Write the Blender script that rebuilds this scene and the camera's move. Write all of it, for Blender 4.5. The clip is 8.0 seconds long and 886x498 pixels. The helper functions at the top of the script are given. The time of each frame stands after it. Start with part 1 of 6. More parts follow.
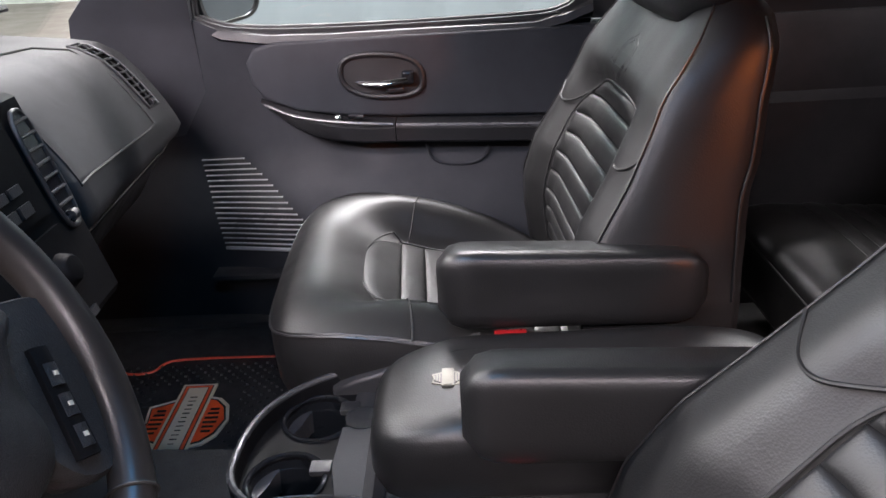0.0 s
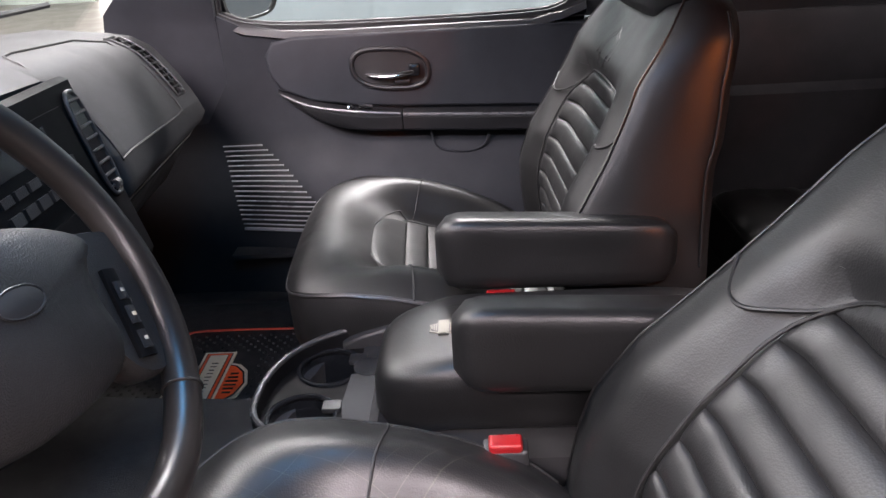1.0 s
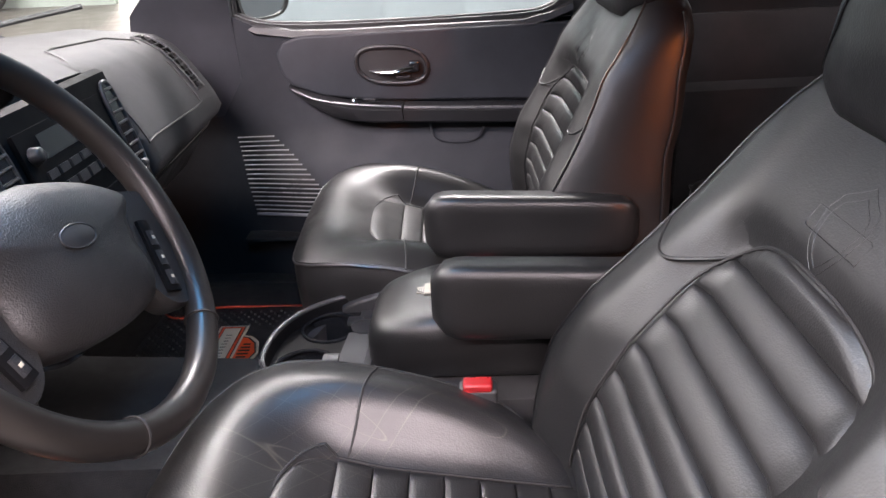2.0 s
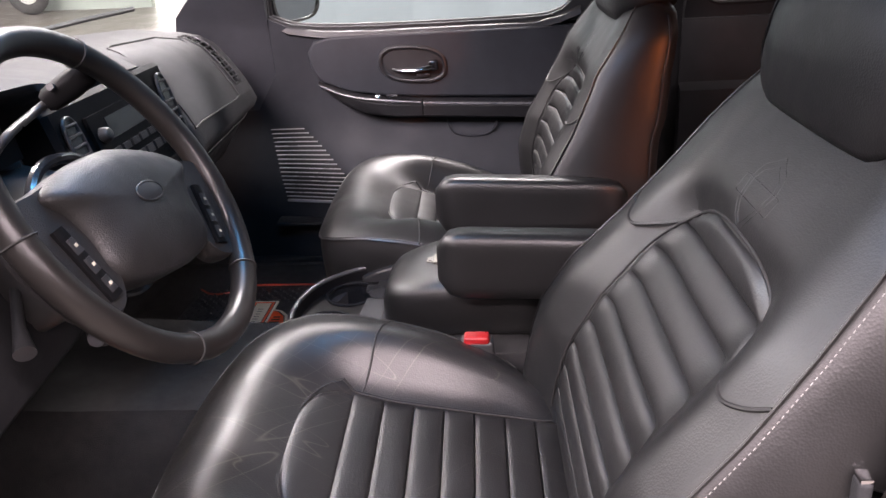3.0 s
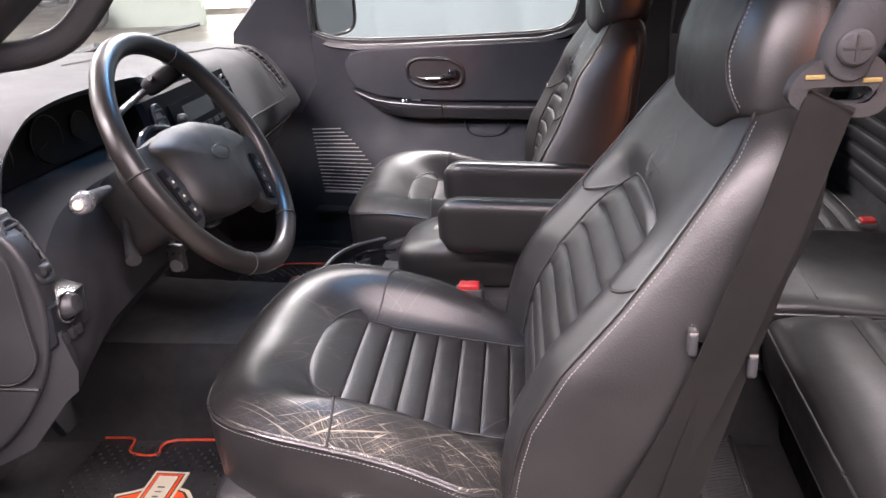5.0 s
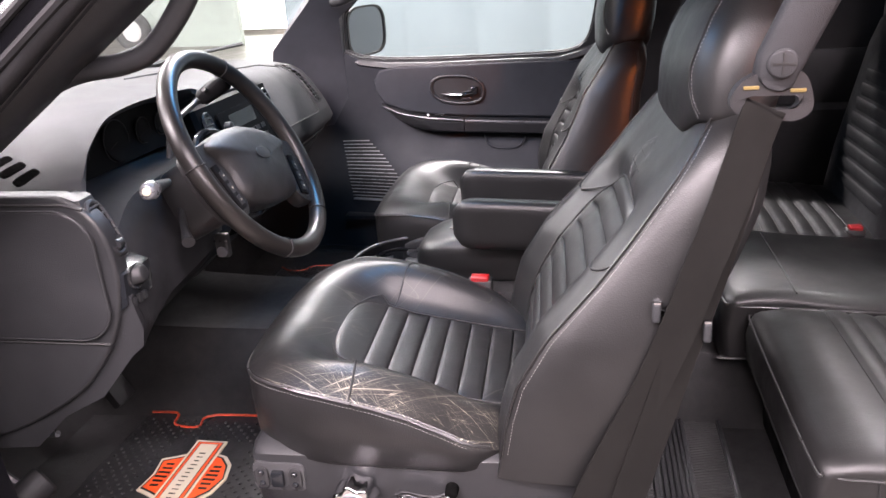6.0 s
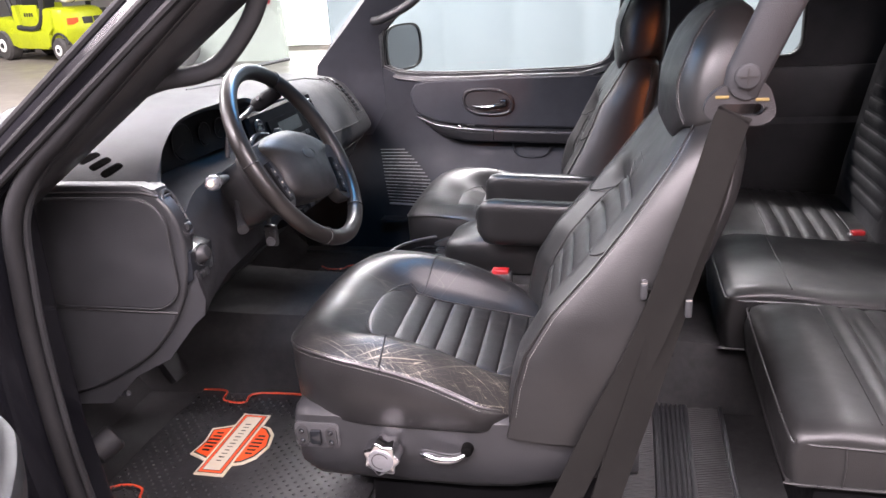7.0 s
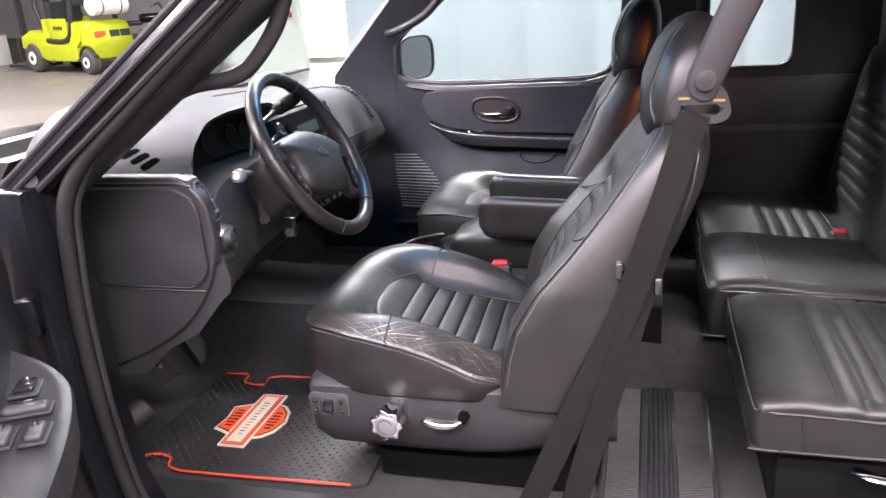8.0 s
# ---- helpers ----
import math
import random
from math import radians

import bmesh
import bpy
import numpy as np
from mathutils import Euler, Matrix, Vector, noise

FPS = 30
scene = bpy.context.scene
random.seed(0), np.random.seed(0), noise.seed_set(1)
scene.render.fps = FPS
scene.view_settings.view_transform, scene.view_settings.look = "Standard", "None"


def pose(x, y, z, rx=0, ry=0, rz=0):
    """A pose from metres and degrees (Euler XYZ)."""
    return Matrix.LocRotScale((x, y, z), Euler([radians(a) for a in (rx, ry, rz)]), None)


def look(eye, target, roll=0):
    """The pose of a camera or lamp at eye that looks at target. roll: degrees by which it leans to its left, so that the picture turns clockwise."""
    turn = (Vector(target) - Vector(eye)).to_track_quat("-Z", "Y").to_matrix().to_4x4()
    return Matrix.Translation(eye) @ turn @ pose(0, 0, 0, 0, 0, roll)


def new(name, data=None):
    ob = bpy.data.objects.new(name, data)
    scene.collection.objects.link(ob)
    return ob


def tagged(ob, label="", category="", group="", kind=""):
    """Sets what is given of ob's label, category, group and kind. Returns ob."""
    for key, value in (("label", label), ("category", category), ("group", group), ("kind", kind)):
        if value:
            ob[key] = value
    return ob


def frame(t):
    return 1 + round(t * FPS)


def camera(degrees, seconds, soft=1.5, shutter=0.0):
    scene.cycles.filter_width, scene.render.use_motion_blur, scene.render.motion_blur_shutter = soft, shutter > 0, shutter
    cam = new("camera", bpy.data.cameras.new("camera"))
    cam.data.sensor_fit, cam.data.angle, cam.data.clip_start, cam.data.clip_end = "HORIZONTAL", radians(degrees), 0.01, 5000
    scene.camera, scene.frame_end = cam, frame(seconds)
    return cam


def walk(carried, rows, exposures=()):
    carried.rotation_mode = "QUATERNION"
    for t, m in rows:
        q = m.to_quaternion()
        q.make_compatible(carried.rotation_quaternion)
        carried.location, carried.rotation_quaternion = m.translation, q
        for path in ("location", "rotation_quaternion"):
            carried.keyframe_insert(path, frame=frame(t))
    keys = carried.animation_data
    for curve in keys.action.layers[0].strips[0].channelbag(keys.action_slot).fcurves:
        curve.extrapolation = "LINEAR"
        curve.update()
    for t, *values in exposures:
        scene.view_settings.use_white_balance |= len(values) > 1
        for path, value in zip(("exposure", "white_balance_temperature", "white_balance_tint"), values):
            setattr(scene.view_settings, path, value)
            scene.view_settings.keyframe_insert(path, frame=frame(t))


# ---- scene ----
cam = camera(60.6, 8.0)
PATH = [
    (0, (0.045, -0.629, 1.428), (-0.012, 1.183, 0.585), -3.6),
    (0.5, (0.054, -0.694, 1.434), (-0.016, 1.119, 0.593), -3.6),
    (1, (0.063, -0.751, 1.435), (-0.022, 1.063, 0.597), -3.6),
    (1.5, (0.085, -0.815, 1.44), (-0.015, 1.0, 0.605), -3.7),
    (3, (0.144, -1.031, 1.463), (-0.048, 0.784, 0.645), -3.8),
    (3.5, (0.164, -1.109, 1.47), (-0.066, 0.706, 0.661), -3.8),
    (4, (0.186, -1.177, 1.476), (-0.065, 0.639, 0.677), -3.8),
    (4.5, (0.211, -1.238, 1.479), (-0.06, 0.58, 0.691), -3.9),
    (6, (0.289, -1.457, 1.496), (-0.082, 0.374, 0.78), -3.9),
    (6.5, (0.318, -1.536, 1.504), (-0.112, 0.291, 0.812), -4.0),
    (7, (0.346, -1.608, 1.51), (-0.122, 0.216, 0.837), -4.0),
    (7.5, (0.378, -1.676, 1.51), (-0.115, 0.148, 0.853), -4.0),
    (8, (0.411, -1.74, 1.513), (-0.105, 0.083, 0.873), -4.1),
]
walk(cam, [(t, look(eye, target, roll)) for t, eye, target, roll in PATH], [(0, 0.22, 6600, 11), (0.5, 0.24, 6600, 13), (1.0, 0.27, 6700, 12), (1.5, 0.56, 6750, 12), (3, 0.34, 6900, 17), (4.5, 0.50, 6850, 16), (6, 0.61, 6700, 14), (8, 0.69, 6500, 14)])

# ---- world and light ----
world = bpy.data.worlds.new("hall_sky")
scene.world = world
world.use_nodes = True
_wn = world.node_tree
_sky = _wn.nodes.new("ShaderNodeTexSky")
_sky.sky_type = "NISHITA"
_sky.sun_disc = False
_sky.sun_elevation = radians(40)
_sky.sun_rotation = radians(200)
_wn.links.new(_sky.outputs[0], _wn.nodes["Background"].inputs[0])
_wn.nodes["Background"].inputs[1].default_value = 0.12
scene.view_settings.exposure = 0.0

# the hall floor leans a little against the parked truck
HALL = Matrix.Rotation(0.028, 4, Vector((0.71, 0.70, 0)))


def area_lamp(name, loc, target, w, h, watts, colour=(1, 1, 1), spread=180):
    d = bpy.data.lights.new(name, "AREA")
    d.shape, d.size, d.size_y, d.energy, d.color = "RECTANGLE", w, h, watts, colour
    d.spread = radians(spread)
    ob = new(name, d)
    ob.matrix_world = HALL @ look(loc, target)
    return ob


# (x, y, watts) of the ceiling lamps: brightest before the truck, few behind it
LAMPS = [(-6.5, -2.9, 380), (-2.2, -2.9, 380), (2.1, -2.9, 290), (6.4, -2.9, 140), (-4.3, -4.7, 350), (-1.2, -4.7, 420), (1.6, -4.7, 300), (4.6, -4.7, 150),
         (3.4, 0.6, 120), (-5.2, 0.6, 540), (-9.5, 0.6, 300), (3.4, 4.1, 500), (-0.9, 4.1, 800), (-5.2, 4.1, 560), (-9.5, 7.5, 340), (-14.0, 9.5, 340)]
for lx, ly, watts in LAMPS:
    area_lamp("ceiling_lamp_light", (lx, ly, 4.70), (lx, ly, 0), 2.6, 0.42, watts, (1.0, 0.885, 0.955) if ly < 0 else (0.985, 0.955, 0.985))
# added light of unseen source, for the orange glow on the passenger seat
area_lamp("orange_glow_light", (1.75, -2.35, 2.15), (0.40, 0.20, 1.33), 0.16, 0.16, 0.55, (1.0, 0.24, 0.05), 22)
area_lamp("map_lamp_light", (-0.17, -0.13, 1.640), (-0.17, -0.13, 0.0), 0.15, 0.09, 1.6, (0.12, 0.48, 1.0))


# ---- materials ----
def nodes_of(name):
    m = bpy.data.materials.new(name)
    m.use_nodes = True
    return m, m.node_tree, m.node_tree.nodes["Principled BSDF"]


def noise_node(nt, scale, detail=4, rough=0.6, coord=None):
    n = nt.nodes.new("ShaderNodeTexNoise")
    n.inputs["Scale"].default_value = scale
    n.inputs["Detail"].default_value = detail
    n.inputs["Roughness"].default_value = rough
    if coord is not None:
        nt.links.new(coord, n.inputs["Vector"])
    return n


def ramp(nt, fac, stops):
    r = nt.nodes.new("ShaderNodeValToRGB")
    e = r.color_ramp.elements
    while len(e) < len(stops):
        e.new(0.5)
    for k, (p, c) in enumerate(stops):
        e[k].position = p
        e[k].color = (*c, 1) if len(c) == 3 else c
    nt.links.new(fac, r.inputs[0])
    return r


def surface(name, base, rough=0.5, metal=0.0, vary=0.25, scale=6.0, grain=400.0, bump=0.1, spec=0.5, rough_vary=0.12, cell=False, coat=0.0):
    """A plain material: two scales of colour change, grain relief and uneven gloss."""
    m, nt, p = nodes_of(name)
    co = nt.nodes.new("ShaderNodeTexCoord").outputs["Object"]
    big = noise_node(nt, scale, 5, 0.65, co)
    lo = tuple(c * (1 - vary) for c in base)
    hi = tuple(min(1, c * (1 + vary)) for c in base)
    col = ramp(nt, big.outputs[0], [(0.3, lo), (0.7, hi)])
    nt.links.new(col.outputs[0], p.inputs["Base Color"])
    rr = ramp(nt, noise_node(nt, scale * 3.1, 5, 0.6, co).outputs[0], [(0.3, (max(0.02, rough - rough_vary),) * 3), (0.7, (min(1, rough + rough_vary),) * 3)])
    nt.links.new(rr.outputs[0], p.inputs["Roughness"])
    p.inputs["Metallic"].default_value = metal
    p.inputs["Specular IOR Level"].default_value = spec
    p.inputs["Coat Weight"].default_value = coat
    p.inputs["Coat Roughness"].default_value = 0.15
    if bump > 0:
        b = nt.nodes.new("ShaderNodeBump")
        b.inputs["Strength"].default_value = bump
        b.inputs["Distance"].default_value = 0.002
        if cell:
            v = nt.nodes.new("ShaderNodeTexVoronoi")
            v.inputs["Scale"].default_value = grain
            nt.links.new(co, v.inputs["Vector"])
            nt.links.new(v.outputs["Distance"], b.inputs["Height"])
        else:
            nt.links.new(noise_node(nt, grain, 3, 0.6, co).outputs[0], b.inputs["Height"])
        nt.links.new(b.outputs[0], p.inputs["Normal"])
    return m


def glow(name, colour, strength):
    m, nt, p = nodes_of(name)
    p.inputs["Base Color"].default_value = (*colour, 1)
    p.inputs["Emission Color"].default_value = (*colour, 1)
    p.inputs["Emission Strength"].default_value = strength
    return m


def leather(name, base, rough, worn=0.0):
    m, nt, p = nodes_of(name)
    co = nt.nodes.new("ShaderNodeTexCoord").outputs["Object"]
    big = noise_node(nt, 7, 5, 0.6, co)
    col = ramp(nt, big.outputs[0], [(0.3, tuple(c * 0.75 for c in base)), (0.72, tuple(c * 1.3 for c in base))])
    out = col.outputs[0]
    # fine pale scratches crossing on the worn outer bolster, and a few long creases over the front
    if worn > 0:
        def math_node(op, x, y):
            m1 = nt.nodes.new("ShaderNodeMath")
            m1.operation = op
            for sock, v in zip(m1.inputs, (x, y)):
                if isinstance(v, (int, float)):
                    sock.default_value = v
                else:
                    nt.links.new(v, sock)
            return m1.outputs[0]

        def span(value, lo, hi):
            mr = nt.nodes.new("ShaderNodeMapRange")
            mr.inputs["From Min"].default_value = lo
            mr.inputs["From Max"].default_value = hi
            nt.links.new(value, mr.inputs["Value"])
            return mr.outputs[0]

        def lines(ang, along, across, width):
            tn = nt.nodes.new("ShaderNodeMapping")
            tn.inputs["Rotation"].default_value = (0, 0, ang)
            nt.links.new(co, tn.inputs["Vector"])
            mp = nt.nodes.new("ShaderNodeMapping")
            mp.inputs["Scale"].default_value = (along, across, 6)
            nt.links.new(tn.outputs[0], mp.inputs["Vector"])
            n1 = noise_node(nt, 1.0, 1, 0.4, mp.outputs[0])
            return ramp(nt, n1.outputs[0], [(0.5 - width, (0, 0, 0)), (0.5 - width / 3, (1, 1, 1)), (0.5 + width / 3, (1, 1, 1)), (0.5 + width, (0, 0, 0))]).outputs[0]

        sep = nt.nodes.new("ShaderNodeSeparateXYZ")
        nt.links.new(co, sep.inputs[0])
        geo = nt.nodes.new("ShaderNodeNewGeometry")
        up = nt.nodes.new("ShaderNodeSeparateXYZ")
        nt.links.new(geo.outputs["Normal"], up.inputs[0])
        flat = span(up.outputs["Z"], 0.25, 0.55)
        hatch = None
        for ang, al, ac, w in ((0.50, 3, 140, 0.0062), (-0.62, 3, 150, 0.0062), (0.95, 3, 110, 0.0045), (-0.25, 2, 150, 0.0045)):
            ln = lines(ang, al, ac, w)
            hatch = ln if hatch is None else math_node("MAXIMUM", hatch, ln)
        zone = math_node("MULTIPLY", span(sep.outputs["Y"], -0.150, -0.200), math_node("MULTIPLY", span(sep.outputs["X"], -0.16, -0.01), span(sep.outputs["X"], 0.23, 0.18)))
        patch = ramp(nt, noise_node(nt, 11, 3, 0.5, co).outputs[0], [(0.38, (0.25, 0.25, 0.25)), (0.60, (1, 1, 1))]).outputs[0]
        dense = math_node("MULTIPLY", math_node("MULTIPLY", hatch, zone), math_node("MULTIPLY", patch, worn))
        crease = math_node("MULTIPLY", math_node("MAXIMUM", lines(0.25, 0.9, 20, 0.0040), lines(-0.9, 0.8, 16, 0.0035)), 0.10)
        total = math_node("MULTIPLY", math_node("MAXIMUM", dense, crease), flat)
        rub = math_node("MULTIPLY", math_node("MULTIPLY", zone, patch), math_node("MULTIPLY", flat, 0.02))
        total = math_node("MAXIMUM", total, rub)
        fin = nt.nodes.new("ShaderNodeMixRGB")
        nt.links.new(total, fin.inputs[0])
        nt.links.new(out, fin.inputs[1])
        fin.inputs[2].default_value = (0.36, 0.33, 0.26, 1)
        out = fin.outputs[0]
    nt.links.new(out, p.inputs["Base Color"])
    rr = ramp(nt, noise_node(nt, 16, 5, 0.6, co).outputs[0], [(0.3, (rough - 0.07,) * 3), (0.7, (rough + 0.09,) * 3)])
    nt.links.new(rr.outputs[0], p.inputs["Roughness"])
    p.inputs["Specular IOR Level"].default_value = 0.45
    v = nt.nodes.new("ShaderNodeTexVoronoi")
    v.inputs["Scale"].default_value = 520
    nt.links.new(co, v.inputs["Vector"])
    wrinkle = noise_node(nt, 26, 4, 0.55, co)
    add = nt.nodes.new("ShaderNodeMath")
    add.operation = "MULTIPLY_ADD"
    nt.links.new(wrinkle.outputs[0], add.inputs[0])
    add.inputs[1].default_value = 2.2
    nt.links.new(v.outputs["Distance"], add.inputs[2])
    b = nt.nodes.new("ShaderNodeBump")
    b.inputs["Strength"].default_value = 0.09
    b.inputs["Distance"].default_value = 0.0022
    nt.links.new(add.outputs[0], b.inputs["Height"])
    nt.links.new(b.outputs[0], p.inputs["Normal"])
    return m


LEATHER = leather("black_leather", (0.0105, 0.0105, 0.0106), 0.41)
LEATHER_WORN = leather("worn_black_leather", (0.0125, 0.0122, 0.0124), 0.39, 1.0)
LEATHER_DARK = leather("dark_leather_side", (0.009, 0.009, 0.0092), 0.37)
PIPING = surface("leather_piping", (0.022, 0.022, 0.022), 0.36, bump=0.05)
SEAM = surface("seam_thread", (0.012, 0.012, 0.012), 0.6, bump=0.0)
STITCH = surface("pale_stitching", (0.20, 0.195, 0.19), 0.6, bump=0.0)
# matt near-black: the shade inside openings, put into the colour
HOLE_SHADE = surface("painted_hole_shade", (0.004, 0.004, 0.004), 0.9, bump=0.0, spec=0.0)
DASH = surface("grained_dash_vinyl", (0.030, 0.0312, 0.0335), 0.56, grain=900, bump=0.25, cell=True, vary=0.10, spec=0.22, rough_vary=0.04)
TRIM = surface("dark_trim_plastic", (0.0185, 0.019, 0.0205), 0.42, grain=800, bump=0.2, cell=True, vary=0.2)
QUARTER = surface("black_quarter_trim", (0.020, 0.020, 0.022), 0.6, grain=700, bump=0.15, spec=0.2)
PILLAR = surface("grey_pillar_plastic", (0.042, 0.045, 0.052), 0.45, grain=800, bump=0.2, cell=True, vary=0.2)
DOOR = surface("matt_door_plastic", (0.036, 0.039, 0.045), 0.46, grain=800, bump=0.2, cell=True, vary=0.2, spec=0.22)
# the door plastic again, darkened in colour for the shade under the ledge
DOORSHADE = surface("shaded_door_plastic", (0.026, 0.028, 0.033), 0.52, grain=800, bump=0.2, cell=True, vary=0.2, spec=0.2)
TRIM_DARK = surface("black_plastic", (0.025, 0.025, 0.026), 0.45, grain=600, bump=0.1)
GLOSS = surface("gloss_black_plastic", (0.010, 0.011, 0.013), 0.16, bump=0.0, rough_vary=0.06)
# grille slats: pale in colour for the light caught on their upper edges
SLATLIT = surface("lit_slat_plastic", (0.25, 0.255, 0.265), 0.32, bump=0.0)
BRIGHT = surface("highlight_and_key_grey", (0.10, 0.10, 0.105), 0.3, bump=0.0)
SILVER = surface("satin_silver_plastic", (0.22, 0.225, 0.24), 0.32, metal=0.6, bump=0.05)
CHROME = surface("chrome", (0.62, 0.62, 0.64), 0.12, metal=1.0, bump=0.02, vary=0.05, rough_vary=0.05)
DECK = surface("matt_black_plastic", (0.006, 0.006, 0.0065), 0.50, grain=600, bump=0.1, spec=0.06)
RUBBER = surface("black_rubber", (0.016, 0.016, 0.017), 0.55, grain=300, bump=0.15, spec=0.25)
CARPET = surface("black_carpet", (0.019, 0.019, 0.0195), 0.95, grain=700, bump=0.9, vary=0.35, scale=14)
ORANGE = surface("orange_rubber", (0.75, 0.085, 0.018), 0.5, bump=0.05, vary=0.12)
SWITCHGREY = surface("satin_grey_plastic", (0.06, 0.06, 0.063), 0.32, metal=0.3, bump=0.03)
RIMHIDE = surface("polished_rim_leather", (0.014, 0.0125, 0.0115), 0.34, grain=420, bump=0.02, vary=0.25, rough_vary=0.05)
HUB = surface("grained_hub_plastic", (0.018, 0.0175, 0.0175), 0.44, grain=700, bump=0.25, cell=True, vary=0.2, spec=0.4)
ORANGE_EDGE = surface("red_orange_edging", (0.50, 0.055, 0.022), 0.5, bump=0.05, vary=0.15)
CREAM = surface("cream_rubber", (0.52, 0.47, 0.37), 0.55, bump=0.05, vary=0.1)
RED = surface("red_button", (0.27, 0.010, 0.012), 0.3, bump=0.0)
WEBBING = surface("seat_belt_webbing", (0.008, 0.0076, 0.0070), 0.75, spec=0.12, grain=1500, bump=0.4)
BODY = surface("black_body_paint", (0.008, 0.008, 0.010), 0.14, bump=0.0, rough_vary=0.04)
PEWTER = surface("pewter_badge", (0.20, 0.19, 0.17), 0.55, metal=0.9, bump=0.05)
CONCRETE = surface("hall_concrete", (0.145, 0.128, 0.112), 0.45, vary=0.16, scale=1.1, grain=60, bump=0.15)
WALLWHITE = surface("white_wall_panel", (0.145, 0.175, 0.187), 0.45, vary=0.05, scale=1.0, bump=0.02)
WALLGREY = surface("grey_hall_wall", (0.62, 0.60, 0.58), 0.7, vary=0.1, scale=0.8, bump=0.05)
WALLDARK = surface("unseen_dark_wall", (0.09, 0.09, 0.095), 0.7, vary=0.1, scale=0.8, bump=0.05)
CEILING = surface("hall_ceiling", (0.50, 0.50, 0.51), 0.8, vary=0.08, bump=0.0)
LIME = surface("lime_paint", (0.40, 0.45, 0.015), 0.35, vary=0.08, bump=0.02)
TYRE = surface("dark_tyre", (0.05, 0.046, 0.044), 0.8, bump=0.2, grain=80)
CREAMWHITE = surface("off_white_paint", (0.75, 0.74, 0.70), 0.4, vary=0.08, bump=0.02)
GREENGREY = surface("pale_green_grey_board", (0.45, 0.50, 0.45), 0.55, vary=0.08, bump=0.02)
LAMPGLOW = glow("lamp_diffuser", (1.0, 0.97, 0.98), 6.0)
DAYLIGHT = glow("daylight_outside", (1.0, 0.99, 0.97), 6.5)


def glass(name, tint=(1, 1, 1)):
    m = bpy.data.materials.new(name)
    m.use_nodes = True
    nt = m.node_tree
    nt.nodes.clear()
    o = nt.nodes.new("ShaderNodeOutputMaterial")
    mix = nt.nodes.new("ShaderNodeMixShader")
    t = nt.nodes.new("ShaderNodeBsdfTransparent")
    t.inputs[0].default_value = (*tint, 1)
    g = nt.nodes.new("ShaderNodeBsdfGlossy")
    g.inputs["Roughness"].default_value = 0.02
    lw = nt.nodes.new("ShaderNodeLayerWeight")
    lw.inputs[0].default_value = 0.5
    pw = nt.nodes.new("ShaderNodeMath")
    pw.operation = "POWER"
    pw.inputs[1].default_value = 5.0
    nt.links.new(lw.outputs["Facing"], pw.inputs[0])
    f = nt.nodes.new("ShaderNodeMath")
    f.operation = "MULTIPLY_ADD"
    f.inputs[1].default_value = 0.6
    f.inputs[2].default_value = 0.03
    nt.links.new(pw.outputs[0], f.inputs[0])
    nt.links.new(f.outputs[0], mix.inputs[0])
    nt.links.new(t.outputs[0], mix.inputs[1])
    nt.links.new(g.outputs[0], mix.inputs[2])
    nt.links.new(mix.outputs[0], o.inputs[0])
    return m


GLASS = glass("window_glass", (0.93, 0.96, 0.95))


# ---- builders ----
def thing(name, loc, label, category, group="", kind=""):
    e = new(name)
    e.empty_display_size = 0.05
    e.location = loc
    e["base"] = tuple(loc)
    return tagged(e, label, category, group, kind)


def base_of(ob):
    while ob is not None:
        if "base" in ob:
            return Vector(ob["base"])
        ob = ob.parent
    return Vector((0, 0, 0))


def part(name, bm, material, parent=None, label="", smooth=40):
    """Links a bmesh, built in world coordinates, as one mesh under a thing or part."""
    me = bpy.data.meshes.new(name)
    if parent is not None:
        bmesh.ops.translate(bm, verts=bm.verts, vec=-base_of(parent))
    bmesh.ops.recalc_face_normals(bm, faces=bm.faces)
    bm.to_mesh(me)
    bm.free()
    me.materials.append(material)
    if smooth:
        me.polygons.foreach_set("use_smooth", [True] * len(me.polygons))
        me.set_sharp_from_angle(angle=radians(smooth))
    ob = new(name, me)
    if parent is not None:
        ob.parent = parent
    if label:
        ob["label"] = label
    return ob


def structure(name, bm, material, label, category="", smooth=40):
    return tagged(part(name, bm, material, None, "", smooth), label, category or name.split("_")[0], "", "structure")


def loft(rings, close=True, caps=True, bm=None):
    """Skin over rings of equal point counts."""
    bm = bm or bmesh.new()
    vs = [[bm.verts.new(p) for p in r] for r in rings]
    n = len(rings[0])
    for a, b in zip(vs, vs[1:]):
        for k in range(n if close else n - 1):
            bm.faces.new((a[k], a[(k + 1) % n], b[(k + 1) % n], b[k]))
    if caps and close:
        bm.faces.new(vs[0][::-1])
        bm.faces.new(vs[-1])
    return bm


def box(c, s, bevel=0.0, seg=2, bm=None, rot=None):
    bm = bm or bmesh.new()
    m = Matrix.Translation(c) @ (rot or Matrix()) @ Matrix.Diagonal((*s, 1))
    r = bmesh.ops.create_cube(bm, size=1, matrix=m)
    if bevel:
        es = list({e for v in r["verts"] for e in v.link_edges})
        bmesh.ops.bevel(bm, geom=es, offset=bevel, segments=seg, profile=0.6, affect="EDGES")
    return bm


